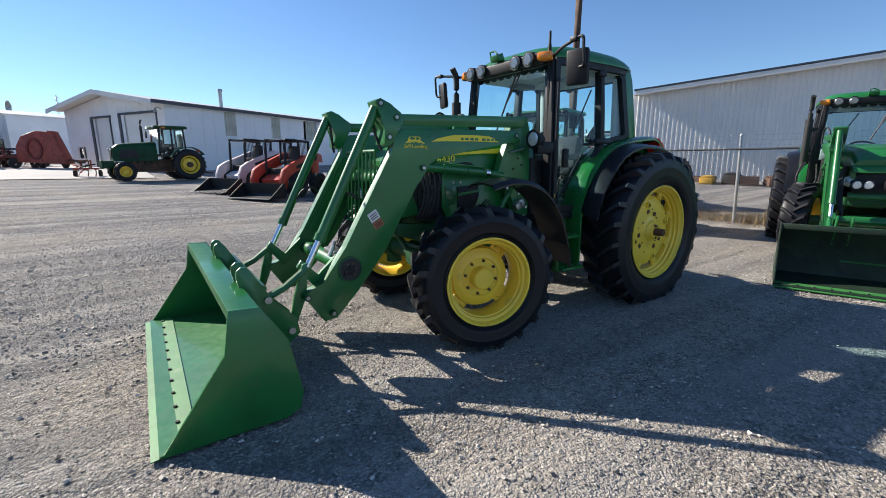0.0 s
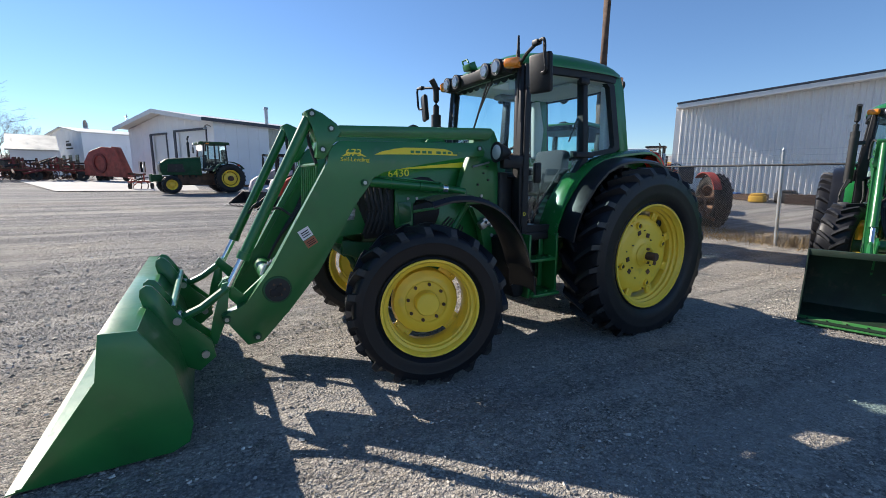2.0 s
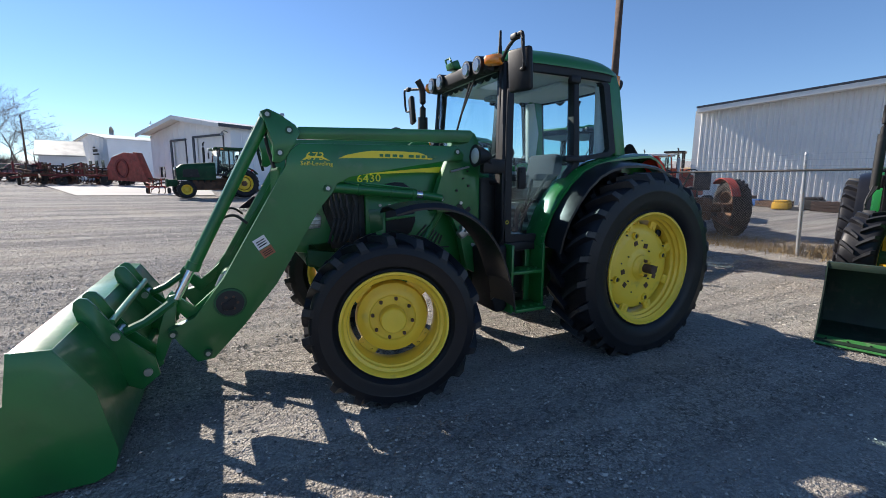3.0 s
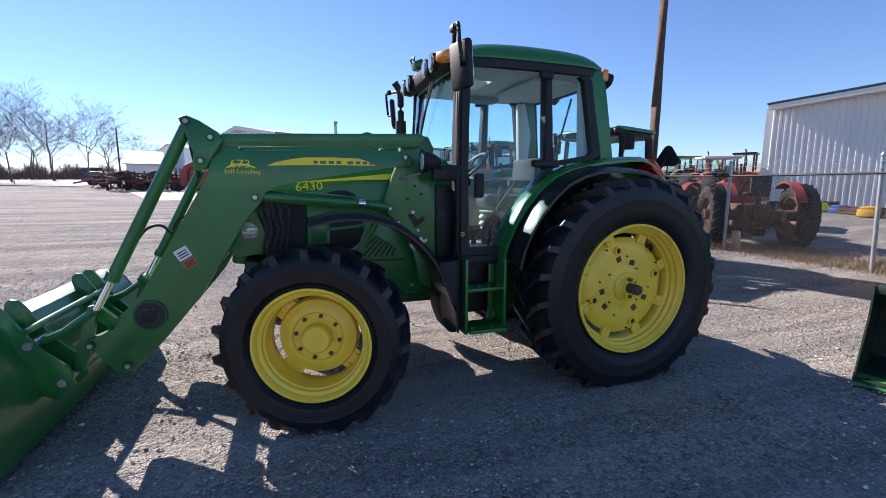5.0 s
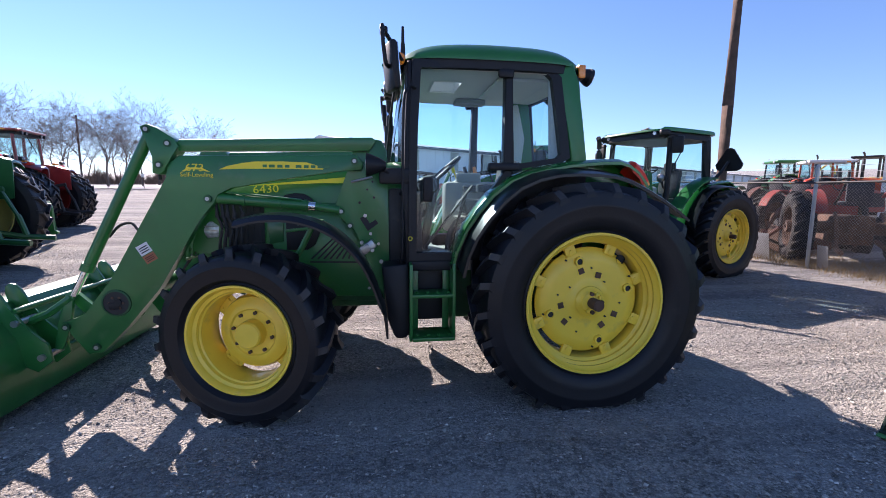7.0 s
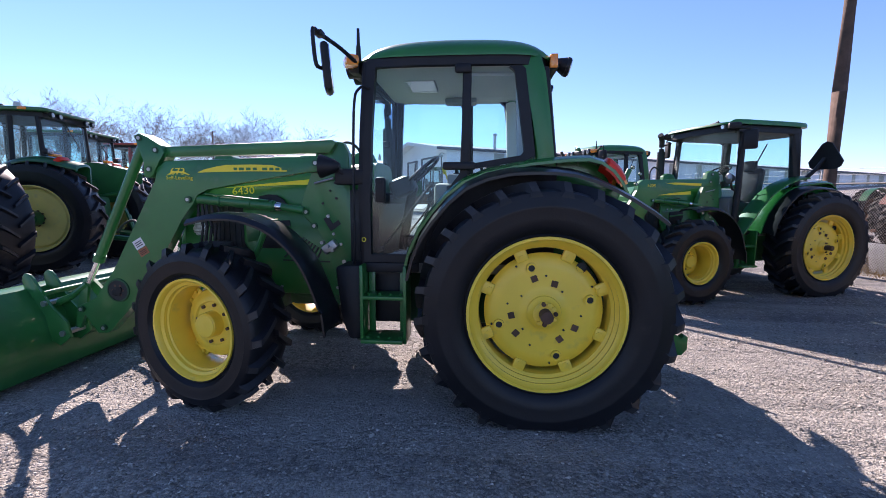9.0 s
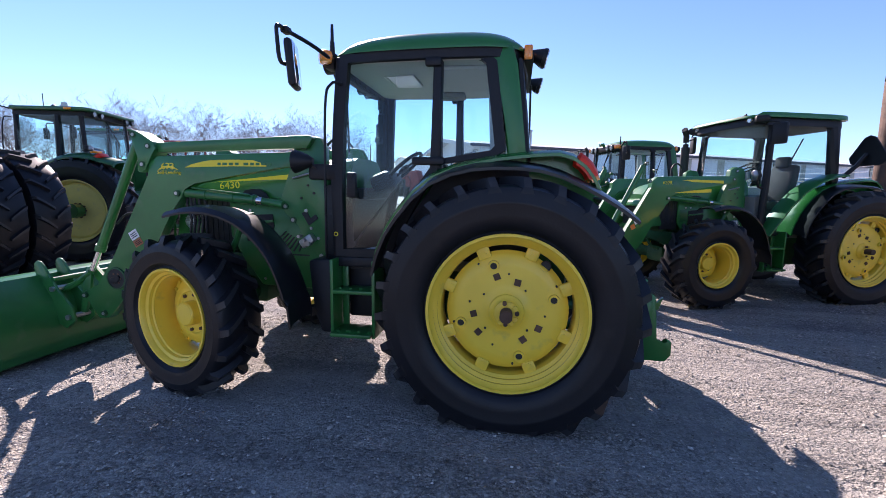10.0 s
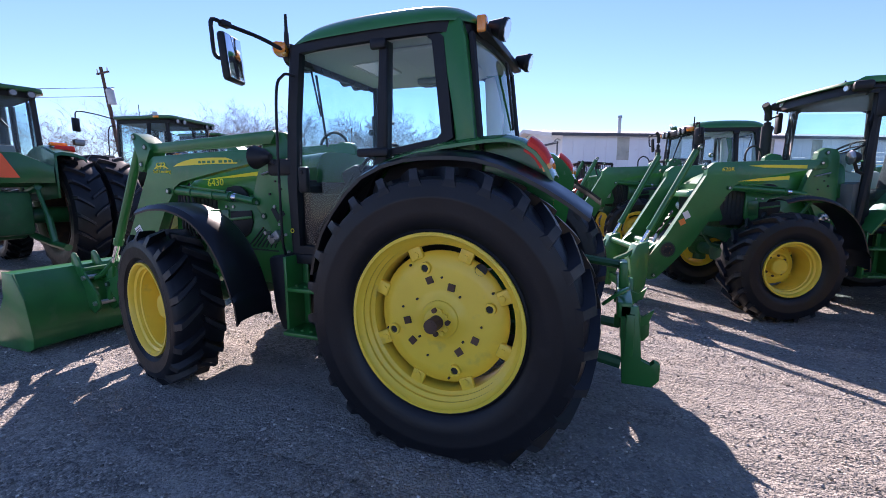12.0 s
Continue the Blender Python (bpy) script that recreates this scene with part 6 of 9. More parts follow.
    box(bm, (1.0, -0.42, 1.80), (0.22, 0.14, 0.10), 0.02, Matrix.Rotation(-0.5, 3, "Y"))
    for x in (0.8, 0.92, 1.05):
        rod(bm, (x, -0.44, 1.7), (x + 0.05, -0.42, 1.88), 0.013, 8)
    piece("control_console", bm, LINER, t, "pale control console with levers")
    bm = B()
    rod(bm, (1.46, 0, 1.05), (1.32, 0, 1.90), 0.05, 12)
    box(bm, (1.40, 0, 1.88), (0.18, 0.34, 0.14), 0.04, Matrix.Rotation(0.4, 3, "Y"))
    piece("steering_column", bm, INTERIOR, t)
    bm = B()
    lathe(bm, [(0.20 + 0.014 * math.cos(a), 0.014 * math.sin(a)) for a in [math.tau * i / 8 for i in range(8)]], 28, closed=True)
    for a in (0.3, 2.4, 4.5):
        rod(bm, (0, 0, 0), at_angle(0.2, a, 0), 0.010, 6)
    piece("steering_wheel", bm, BLACK, t, "", Matrix.Translation((1.27, 0, 2.02)) @ Matrix.Rotation(radians(28), 4, "Y") @ Matrix.Rotation(radians(90), 4, "X"))
    bm = B()
    rod(bm, (1.86, -0.86, 1.5), (1.86, -0.86, 2.40), 0.075, 18)
    tube(bm, curve_pts([(1.86, -0.86, 2.38), (1.86, -0.86, 2.52), (1.88, -0.84, 2.62), (1.95, -0.80, 2.70)], 4), 0.052, 12)
    tube(bm, [(1.86, -0.84, 2.5), (1.72, -0.76, 2.55)], 0.012, 6)
    piece("exhaust_pipe", bm, BLACK_MATT, t, "matt black exhaust stack")
    # warning sign seen from behind, on a stalk over the fender
    bm = B()
    tube(bm, [(0.25, 0.80, 1.82), (0.12, 0.86, 1.98), (0.02, 0.90, 2.15)], 0.03, 6)
    plate(bm, [(0.68, 2.02), (0.75, 1.98), (1.05, 1.98), (1.12, 2.02), (1.15, 2.10), (0.97, 2.38), (0.90, 2.41), (0.83, 2.38), (0.65, 2.10)], -0.02, 0.0, axis="x")
    part("warning_sign", bm, BLACK, t, "dark back of a triangular warning sign")
    for s in (1, -1):
        bm = B()
        band(bm, [(1.42, 1.00), (1.30, 1.16), (1.12, 1.40), (0.90, 1.62), (0.66, 1.77), (0.40, 1.86), (0.20, 1.88)], [s * v for v in (0.60, 0.70, 0.80, 0.86)], 0.02, [-0.01, 0.0, -0.006, -0.03])
        part("fender_flank", bm, GREEN, t, "green inner rear fender")


side_tractor = bare_copy(main_tractor, pose(-4.67, -4.29, 0, 0, 0, 18.4), "green loader tractor with a flat-roofed cab and no bucket", CAB_PARTS + ("front_wheel", "leveling_link", "knee_plate", "bucket", "grille_guard", "hydraulic_hose"))
for ob in side_tractor.children:
    if ob.name.split(".")[0] in AHEAD:
        ob.matrix_basis = Matrix.Translation((0.11, 0, 0)) @ ob.matrix_basis
for sd in (1, -1):
    front_wheel(side_tractor, pose(2.42, sd * 0.94, 0.60, 0, 0, 2 + (0 if sd > 0 else 180)), 0.62, 0.42, 0.305, 0.60, None, 0.26, turn=sd)
wide_cab(side_tractor)
bm = B()
plate(bm, [(1.97, 1.745), (2.45, 1.752), (2.63, 1.742), (2.45, 1.718), (1.97, 1.705)], 0.566, 0.569)
part("arm_stripe", bm, DECAL, side_tractor)
bm = B()
plate(bm, [(2.16, 1.625), (2.50, 1.595), (2.74, 1.560), (2.50, 1.562), (2.16, 1.575)], 0.570, 0.573)
part("bonnet_stripe", bm, DECAL, side_tractor)
words("model_number", "620R", 0.07, DECAL, side_tractor, Matrix.Translation((2.86, 0.569, 1.70)) @ Matrix.Rotation(radians(180), 4, "Z") @ Matrix.Rotation(radians(90), 4, "X"))
bm = B()
box(bm, (3.30, 0.568, 1.16), (0.07, 0.004, 0.09), 0.0, Matrix.Rotation(0.5, 3, "Y"))
part("label", bm, STICKER_W, side_tractor)
bm = B()
box(bm, (3.345, 0.568, 1.075), (0.07, 0.004, 0.07), 0.0, Matrix.Rotation(0.5, 3, "Y"))
part("label", bm, STICKER_O, side_tractor)
far_tractor = bare_copy(main_tractor, pose(-3.32, -7.38, ground_z(-3.32, -7.38), 0, 0, 18), "green loader tractor in the row behind", ("bucket", "leveling_link", "knee_plate"))


def coupler(t, dx):
    bm = B()
    for s in (1, -1):
        plate(bm, [(3.62 + dx, 0.84), (3.76 + dx, 0.80), (3.84 + dx, 0.62), (3.80 + dx, 0.30), (3.92 + dx, 0.16), (3.90 + dx, 0.08), (3.72 + dx, 0.06), (3.64 + dx, 0.30), (3.60 + dx, 0.56)], s * 0.40, s * 0.60, 0.01)
    rod(bm, (3.72 + dx, -0.5, 0.74), (3.72 + dx, 0.5, 0.74), 0.04, 12)
    box(bm, (3.72 + dx, 0, 0.20), (0.06, 1.1, 0.12), 0.01)
    part("coupler", bm, GREEN_WORN, t, "empty green attachment coupler")


coupler(side_tractor, 0.11)
coupler(far_tractor, 0.0)
decals(main_tractor)


# ---- buildings ----
def frame_mat(origin, along):
    """Local x along the wall, y out of the wall to its right side, z up."""
    a = Vector((*along, 0)).normalized()
    n = Vector((a.y, -a.x, 0))
    m = Matrix((a, n, Vector((0, 0, 1)))).transposed().to_4x4()
    return Matrix.Translation(origin) @ m


def clad_wall(bm, length, top_fn, pitch, depth, rib, z0=0.0, thick=0.15, holes=()):
    """Ribbed sheet cladding along x with upright ribs; holes are (x0, x1, z0, z1)."""
    xs, x = [], 0.0
    while x < length:
        for dx, d in ((0.0, 0.0), (pitch - rib, 0.0), (pitch - rib * 0.75, depth), (pitch - rib * 0.25, depth)):
            if x + dx < length:
                xs.append((x + dx, d))
        x += pitch
    xs.append((length, 0.0))
    for (xa, da), (xb, db) in zip(xs, xs[1:]):
        mid = (xa + xb) / 2
        spans = [[z0, None]]
        for h in holes:
            if h[0] < mid < h[1]:
                spans = [[z0, h[2]], [h[3], None]] if h[2] > z0 + 0.01 else [[h[3], None]]
        for lo, hi in spans:
            ta, tb = (top_fn(xa), top_fn(xb)) if hi is None else (hi, hi)
            vs = [bm.verts.new(p) for p in ((xa, da, lo), (xb, db, lo), (xb, db, tb), (xa, da, ta))]
            bm.faces.new(vs)
            vs = [bm.verts.new(p) for p in ((xa, -thick, lo), (xb, -thick, lo), (xb, -thick, tb), (xa, -thick, ta))]
            bm.faces.new(vs[::-1])
    bmesh.ops.remove_doubles(bm, verts=bm.verts, dist=0.0005)
    return bm


def slab(bm, pts, t):
    """A sloping sheet from four corner points, t thick downwards."""
    up = [bm.verts.new(p) for p in pts]
    dn = [bm.verts.new((p[0], p[1], p[2] - t)) for p in pts]
    bm.faces.new(up)
    bm.faces.new(dn[::-1])
    for i in range(4):
        j = (i + 1) % 4
        bm.faces.new((up[i], dn[i], dn[j], up[j]))
    return bm


def workshop():
    K = Vector((2.9, -30.6, 0.85))
    w, ln, eave, apex = 12.0, 92.0, 4.42, 5.38
    t = thing("workshop_building", "white metal-clad workshop with two closed roller doors", "building", Matrix.Translation(K))
    g = frame_mat((0, 0, 0), (0.5, -0.87))
    s = frame_mat((0, 0, 0), (-0.87, -0.5))
    flip = Matrix.Scale(-1, 4, (0, 1, 0))

    def top(x):
        return eave + (apex - eave) * (1 - abs(x - w / 2) / (w / 2))
    doors = ((0.9, 4.9, 0.0, 3.85), (6.2, 8.4, 0.0, 3.75))
    win = (10.2, 10.9, 0.9, 1.75)
    bm = B()
    clad_wall(bm, w, top, 0.9, 0.02, 0.10, holes=doors + (win,))
    part("gable_wall", bm, WALL_W, t, "", g @ flip)
    bm = B()
    panels = [(4.3 + 4.3 * i, 5.5 + 4.3 * i, 2.55, 4.25) for i in range(20)]
    clad_wall(bm, ln, lambda x: eave, 0.9, 0.02, 0.10, holes=panels)
    part("side_wall", bm, WALL_W, t, "", s)
    bm = B()
    box(bm, (ln / 2, -w, eave / 2), (ln, 0.15, eave))
    box(bm, (ln, -w / 2, eave / 2), (0.15, w, eave))
    part("back_wall", bm, WALL_W, t, "", s)
    for i, (a, b, lo, hi) in enumerate(panels):
        bm = B()
        box(bm, ((a + b) / 2, -0.05, (lo + hi) / 2), (b - a, 0.06, hi - lo))
        for k in range(3):
            box(bm, (a + 0.25 * (k + 1), -0.01, (lo + hi) / 2), (0.04, 0.03, hi - lo))
        part("light_panel", bm, WINDOW_F, t, "weathered translucent wall panel", s)
    for a, b, lo, hi in doors:
        bm = B()
        box(bm, ((a + b) / 2, -0.10, hi / 2), (b - a, 0.05, hi))
        d = part("roller_door", bm, DOOR_W, t, "closed white roller door", g @ flip)
        for k in range(1, 9):
            bm = B()
            box(bm, ((a + b) / 2, -0.07, hi * k / 9), (b - a, 0.02, 0.02))
            part("door_rib", bm, DOOR_W, d)
        bm = B()
        for x in (a - 0.05, b + 0.08):
            box(bm, (x, 0.03, hi / 2), (0.24 if x > b else 0.08, 0.10, hi + 0.1))
        box(bm, ((a + b) / 2, 0.03, hi + 0.06), (b - a + 0.3, 0.10, 0.14))
        part("door_frame", bm, ROOF_DARK, t, "dark door frame", g @ flip)
    bm = B()
    box(bm, (10.55, -0.08, 1.325), (0.7, 0.03, 0.85))
    part("window", bm, DARK_GLASS, t, "", g @ flip)
    bm = B()
    for c, sz in (((10.55, 0.02, 0.88), (0.86, 0.08, 0.08)), ((10.55, 0.02, 1.77), (0.86, 0.08, 0.08)), ((10.18, 0.02, 1.325), (0.08, 0.08, 0.97)), ((10.92, 0.02, 1.325), (0.08, 0.08, 0.97))):
        box(bm, c, sz)
    part("window_frame", bm, WHITE, t, "", g @ flip)
    bm = B()
    o, ov = 1.0, 0.35
    rise = (apex - eave) / (w / 2)
    # roof in the frame of the gable: x across, y out of the gable (towards the yard), -y along the building
    M = g @ flip
    slab(bm, [(-ov, o, eave - ov * rise + 0.10), (w / 2, o, apex + 0.10), (w / 2, -ln, apex + 0.10), (-ov, -ln, eave - ov * rise + 0.10)], 0.06)
    slab(bm, [(w / 2, o, apex + 0.10), (w + ov, o, eave - ov * rise + 0.10), (w + ov, -ln, eave - ov * rise + 0.10), (w / 2, -ln, apex + 0.10)], 0.06)
    part("roof", bm, ROOF_W, t, "pale low-pitched metal roof", M)
    bm = B()
    for a, b in (((-ov, o + 0.03, eave - ov * rise), (w / 2, o + 0.03, apex)), ((w / 2, o + 0.03, apex), (w + ov, o + 0.03, eave - ov * rise))):
        plate(bm, [(a[0], a[2] - 0.18), (b[0], b[2] - 0.18), (b[0], b[2] + 0.12), (a[0], a[2] + 0.12)], o, o + 0.04)
    part("rake_trim", bm, WALL_C, t, "", M)
    bm = B()
    box(bm, (-ov - 0.02, -ln / 2 + o, eave - 0.02), (0.10, ln, 0.22))
    part("eave_trim", bm, ROOF_DARK, t, "dark eave gutter", M)
    bm = B()
    rod(bm, (5.2, -1.2, eave), (5.2, -1.2, eave + 1.5), 0.13, 14)
    rod(bm, (5.2, -1.2, eave + 1.45), (5.2, -1.2, eave + 1.62), 0.2, 14, 0.16)
    part("flue_pipe", bm, GALV, t, "", s)
    bm = B()
    tube(bm, [(0.15, 0.1, 4.0), (0.15, 0.35, 4.1), (0.15, 0.5, 4.0)], 0.04, 8)
    rod(bm, (0.15, 0.5, 3.80), (0.15, 0.5, 4.0), 0.13, 16, 0.06)
    part("wall_lamp", bm, STEEL, t, "", g @ flip)
    return t


workshop()


def cream_shed():
    """The ribbed gable-end shed behind the fence, lit at a grazing angle."""
    t = thing("storage_shed", "cream ribbed metal shed with a dark roof edge", "building", Matrix.Translation((-20.0, -11.8, 0.36)))
    a = Vector((-0.40, 0.9165))
    M = frame_mat((0, 0, 0), (a.x, a.y))
    ln, h0 = 26.0, 5.05
    slope = 0.08
    bm = B()
    clad_wall(bm, ln, lambda x: h0 + slope * min(x, 2 * 13.0 - x), 0.24, 0.036, 0.11)
    part("gable_wall", bm, WALL_C, t, "", M)
    bm = B()
    box(bm, (-0.08, -15, h0 / 2), (0.16, 30, h0))
    box(bm, (ln, -15, h0 / 2), (0.16, 30, h0))
    part("side_wall", bm, WALL_C, t, "", M)
    bm = B()
    top = 0.16
    slab(bm, [(-0.04, 0.62, h0 - 0.00 + top), (13, 0.62, h0 + slope * 13 + top), (13, -30, h0 + slope * 13 + top), (-0.04, -30, h0 - 0.00 + top)], 0.08)
    slab(bm, [(13, 0.62, h0 + slope * 13 + top), (26.5, 0.62, h0 - 0.04 + top), (26.5, -30, h0 - 0.04 + top), (13, -30, h0 + slope * 13 + top)], 0.08)
    part("roof", bm, ROOF_DARK, t, "dark blue-grey metal roof edge", M)
    bm = B()
    for x0, x1 in ((0.0, 13.0), (13.0, 26.45)):
        def z(x):
            return h0 + slope * min(x, 26 - x)
        plate(bm, [(x0, z(x0) - 0.16), (x1, z(x1) - 0.16), (x1, z(x1) + 0.06), (x0, z(x0) + 0.06)], 0.10, 0.60)
    part("soffit", bm, WALL_C, t, "cream boxed soffit", M)


cream_shed()


def far_hall(name, label, m, w, ln, eave, apex, wall, roof, windows=0, dish=False):
    t = thing(name, label, "building", m)
    bm = B()
    clad_wall(bm, w, lambda x: eave + (apex - eave) * (1 - abs(x - w / 2) / (w / 2)), 1.0, 0.03, 0.1)
    part("gable_wall", bm, wall, t)
    bm = B()
    clad_wall(bm, ln, lambda x: eave, 1.0, 0.03, 0.1)
    part("side_wall", bm, wall, t, "", Matrix.Translation((w, 0, 0)) @ Matrix.Rotation(radians(-90), 4, "Z"))
    bm = B()
    box(bm, (-0.08, -ln / 2, eave / 2), (0.15, ln, eave))
    box(bm, (w / 2, -ln, eave / 2), (w, 0.15, eave))
    part("back_wall", bm, wall, t)
    bm = B()
    slab(bm, [(-0.3, 0.3, eave + 0.05), (w / 2, 0.3, apex + 0.08), (w / 2, -ln, apex + 0.08), (-0.3, -ln, eave + 0.05)], 0.12)
    slab(bm, [(w / 2, 0.3, apex + 0.08), (w + 0.3, 0.3, eave + 0.05), (w + 0.3, -ln, eave + 0.05), (w / 2, -ln, apex + 0.08)], 0.12)
    part("roof", bm, roof, t)
    for i in range(windows):
        bm = B()
        box(bm, (1.5 + i * (w - 2.0) / max(1, windows), 0.03, 1.5), (0.7, 0.06, 1.0))
        part("window", bm, DARK_GLASS, t)
    if dish:
        bm = B()
        lathe(bm, [(0.02, 0.0), (0.35, 0.06), (0.62, 0.22), (0.64, 0.22), (0.36, 0.03), (0.02, -0.03)], 20)
        rod(bm, (0, 0, 0), (0, -0.1, -0.9), 0.05, 8)
        part("satellite_dish", bm, STEEL, t, "", Matrix.Translation((w * 0.7, -3, apex + 0.6)))
        bm = B()
        rod(bm, (w * 0.9, -8, eave), (w * 0.9, -8, apex + 2.6), 0.05, 6)
        for k in range(4):
            rod(bm, (w * 0.9 - 0.5, -8, apex + 1.4 + 0.3 * k), (w * 0.9 + 0.5, -8, apex + 1.4 + 0.3 * k), 0.03, 5)
        part("aerial_mast", bm, GALV, t)
    return t


far_hall("office_hall", "white metal hall with a satellite dish on its roof", pose(14.7, -55.2, ground_z(14.7, -55.2), 0, 0, -60), 9, 34, 4.3, 5.0, WALL_W, ROOF_W, 4, True)
far_hall("low_barn", "low white barn with a pale roof", pose(18.75, -49.27, ground_z(18.75, -49.27), 0, 0, -76), 8, 3.35, 2.3, 3.85, WALL_C, WINDOW_F)


office_hall = bpy.data.objects["office_hall"]
for x, z, w, h in ((3.2, 3.1, 1.3, 0.30), (3.0, 2.7, 1.7, 0.16), (3.4, 3.45, 0.7, 0.16)):
    bm = B()
    box(bm, (x, 0.06, z), (w, 0.02, h))
    part("sign_bar", bm, BLACK_MATT, office_hall)
bm = B()
box(bm, (4.5, 0.05, 0.45), (8.8, 0.06, 0.9))
part("base_band", bm, RUST, office_hall, "brown band along the wall foot")


# ---- fence and poles ----
def fence():
    t = thing("chain_link_fence", "chain-link fence with galvanised posts and a dark top rail", "fence")
    x = -7.5
    ys = [-1.05 + 2.9 * k for k in range(-7, 6)]

    def gz(y):
        return ground_z(x, y)
    post = None
    for y in ys:
        bm = B()
        rod(bm, (0, 0, -0.1), (0, 0, 2.12), 0.036, 12)
        rod(bm, (0, 0, 2.12), (0, 0, 2.17), 0.042, 12, 0.02)
        for k in range(3):
            rod(bm, (0.05, 0, 1.86 + 0.12 * k), (0.0, 0, 1.86 + 0.12 * k), 0.012, 6)
        p = part("post", bm, GALV, t, "", Matrix.Translation((x, y, gz(y))) @ Matrix.Rotation(radians(2 if abs(y + 1.05) < 0.1 else 0.5), 4, "X"))
    bm = B()
    tube(bm, [(x + 0.03, y, gz(y) + 1.80) for y in ys], 0.022, 8)
    part("top_rail", bm, BLACK_MATT, t, "dark steel top rail")
    for k in range(3):
        bm = B()
        pts = []
        for a, b in zip(ys, ys[1:]):
            for i in range(4):
                u = i / 4
                y = a + (b - a) * u
                pts.append((x + 0.05, y, gz(y) + 1.90 + 0.12 * k - 0.03 * math.sin(math.pi * u)))
        tube(bm, pts, 0.0035, 4)
        part("barbed_wire", bm, GALV, t)
    verts, faces = [], []
    step, h = 0.06, 1.78
    r = 0.0022

    def wire(p, q):
        d = (Vector(q) - Vector(p)).normalized()
        u = d.cross(Vector((1, 0, 0))).normalized() * r
        v = Vector((r, 0, 0))
        b = len(verts)
        for c in (Vector(p), Vector(q)):
            verts.extend([c + u, c - u * 0.5 + v, c - u * 0.5 - v])
        for i in range(3):
            j = (i + 1) % 3
            faces.append((b + i, b + j, b + 3 + j, b + 3 + i))
    y = ys[0] - h
    while y < ys[-1]:
        for sgn, off in ((1, 0.0), (-1, h)):
            y0, y1 = y + off, y + off + sgn * h
            a, b = (y0, y1)
            za, zb = 0.02, h + 0.02
            lo, hi = ys[0], ys[-1]
            if min(a, b) >= lo and max(a, b) <= hi:
                wire((x + 0.004 * sgn, a, gz(a) + za), (x + 0.004 * sgn, b, gz(b) + zb))
        y += step
    me = bpy.data.meshes.new("wire_mesh")
    me.from_pydata([tuple(v) for v in verts], [], faces)
    me.materials.append(WIRE)
    ob = new("wire_mesh", me)
    ob.parent = t
    tagged(ob, "woven galvanised wire mesh", kind="stuff")


fence()


def utility_pole(name, label, x, y, h, r, lean=0.0, gear=False, tilt=0.0):
    t = thing(name, label, "pole", pose(x, y, ground_z(x, y), tilt, lean, 0))
    bm = B()
    tube(bm, [(0.0, 0, -0.3), (0.01, 0, h * 0.4), (0.0, 0.01, h * 0.75), (0, 0, h)], [r, r * 0.9, r * 0.78, r * 0.65], 14)
    part("pole_shaft", bm, WOOD, t)
    if gear:
        bm = B()
        box(bm, (-0.1, 0, h - 0.4), (1.3, 0.12, 0.12), 0.01)
        part("crossarm", bm, WOOD, t)
        for xx in (-0.65, 0.0, 0.45):
            bm = B()
            rod(bm, (xx, 0, h - 0.34), (xx, 0, h - 0.08), 0.05, 8, 0.03)
            part("insulator", bm, WHITE, t)
        bm = B()
        rod(bm, (-0.42, 0, h - 2.6), (-0.42, 0, h - 1.6), 0.26, 16)
        rod(bm, (-0.42, 0, h - 1.6), (-0.42, 0, h - 1.5), 0.26, 16, 0.15)
        part("transformer", bm, GALV, t, "grey pole transformer")
    return t


utility_pole("telephone_pole", "weathered brown wooden telephone pole beside the fence", -6.7, -5.6, 9.0, 0.135, 0.0)
utility_pole("power_pole", "wooden power pole with crossarm and grey transformer", 33.4, -18.6, 9.6, 0.17, 2.5, True, -5.0)
utility_pole("power_pole", "plain wooden power pole by the road", 42.0, -62.0, 9.5, 0.15, 0.0, False)
utility_pole("power_pole", "plain wooden power pole by the road", 28.9, -79.4, 8.1, 0.15, 0.0, False)


def overhead_lines():
    for k in range(2):
        bm = B()
        pts = []
        for i in range(13):
            u = i / 12
            pts.append((33.1 + 60 * u, -18.1 + 30 * u, 8.6 - 0.6 * k + 1.0 * u - 3.2 * u * (1 - u)))
        tube(bm, pts, 0.018, 5)
        solo("overhead_line", bm, CABLE, "black overhead line from the power pole", "cable", group="overhead lines")


overhead_lines()


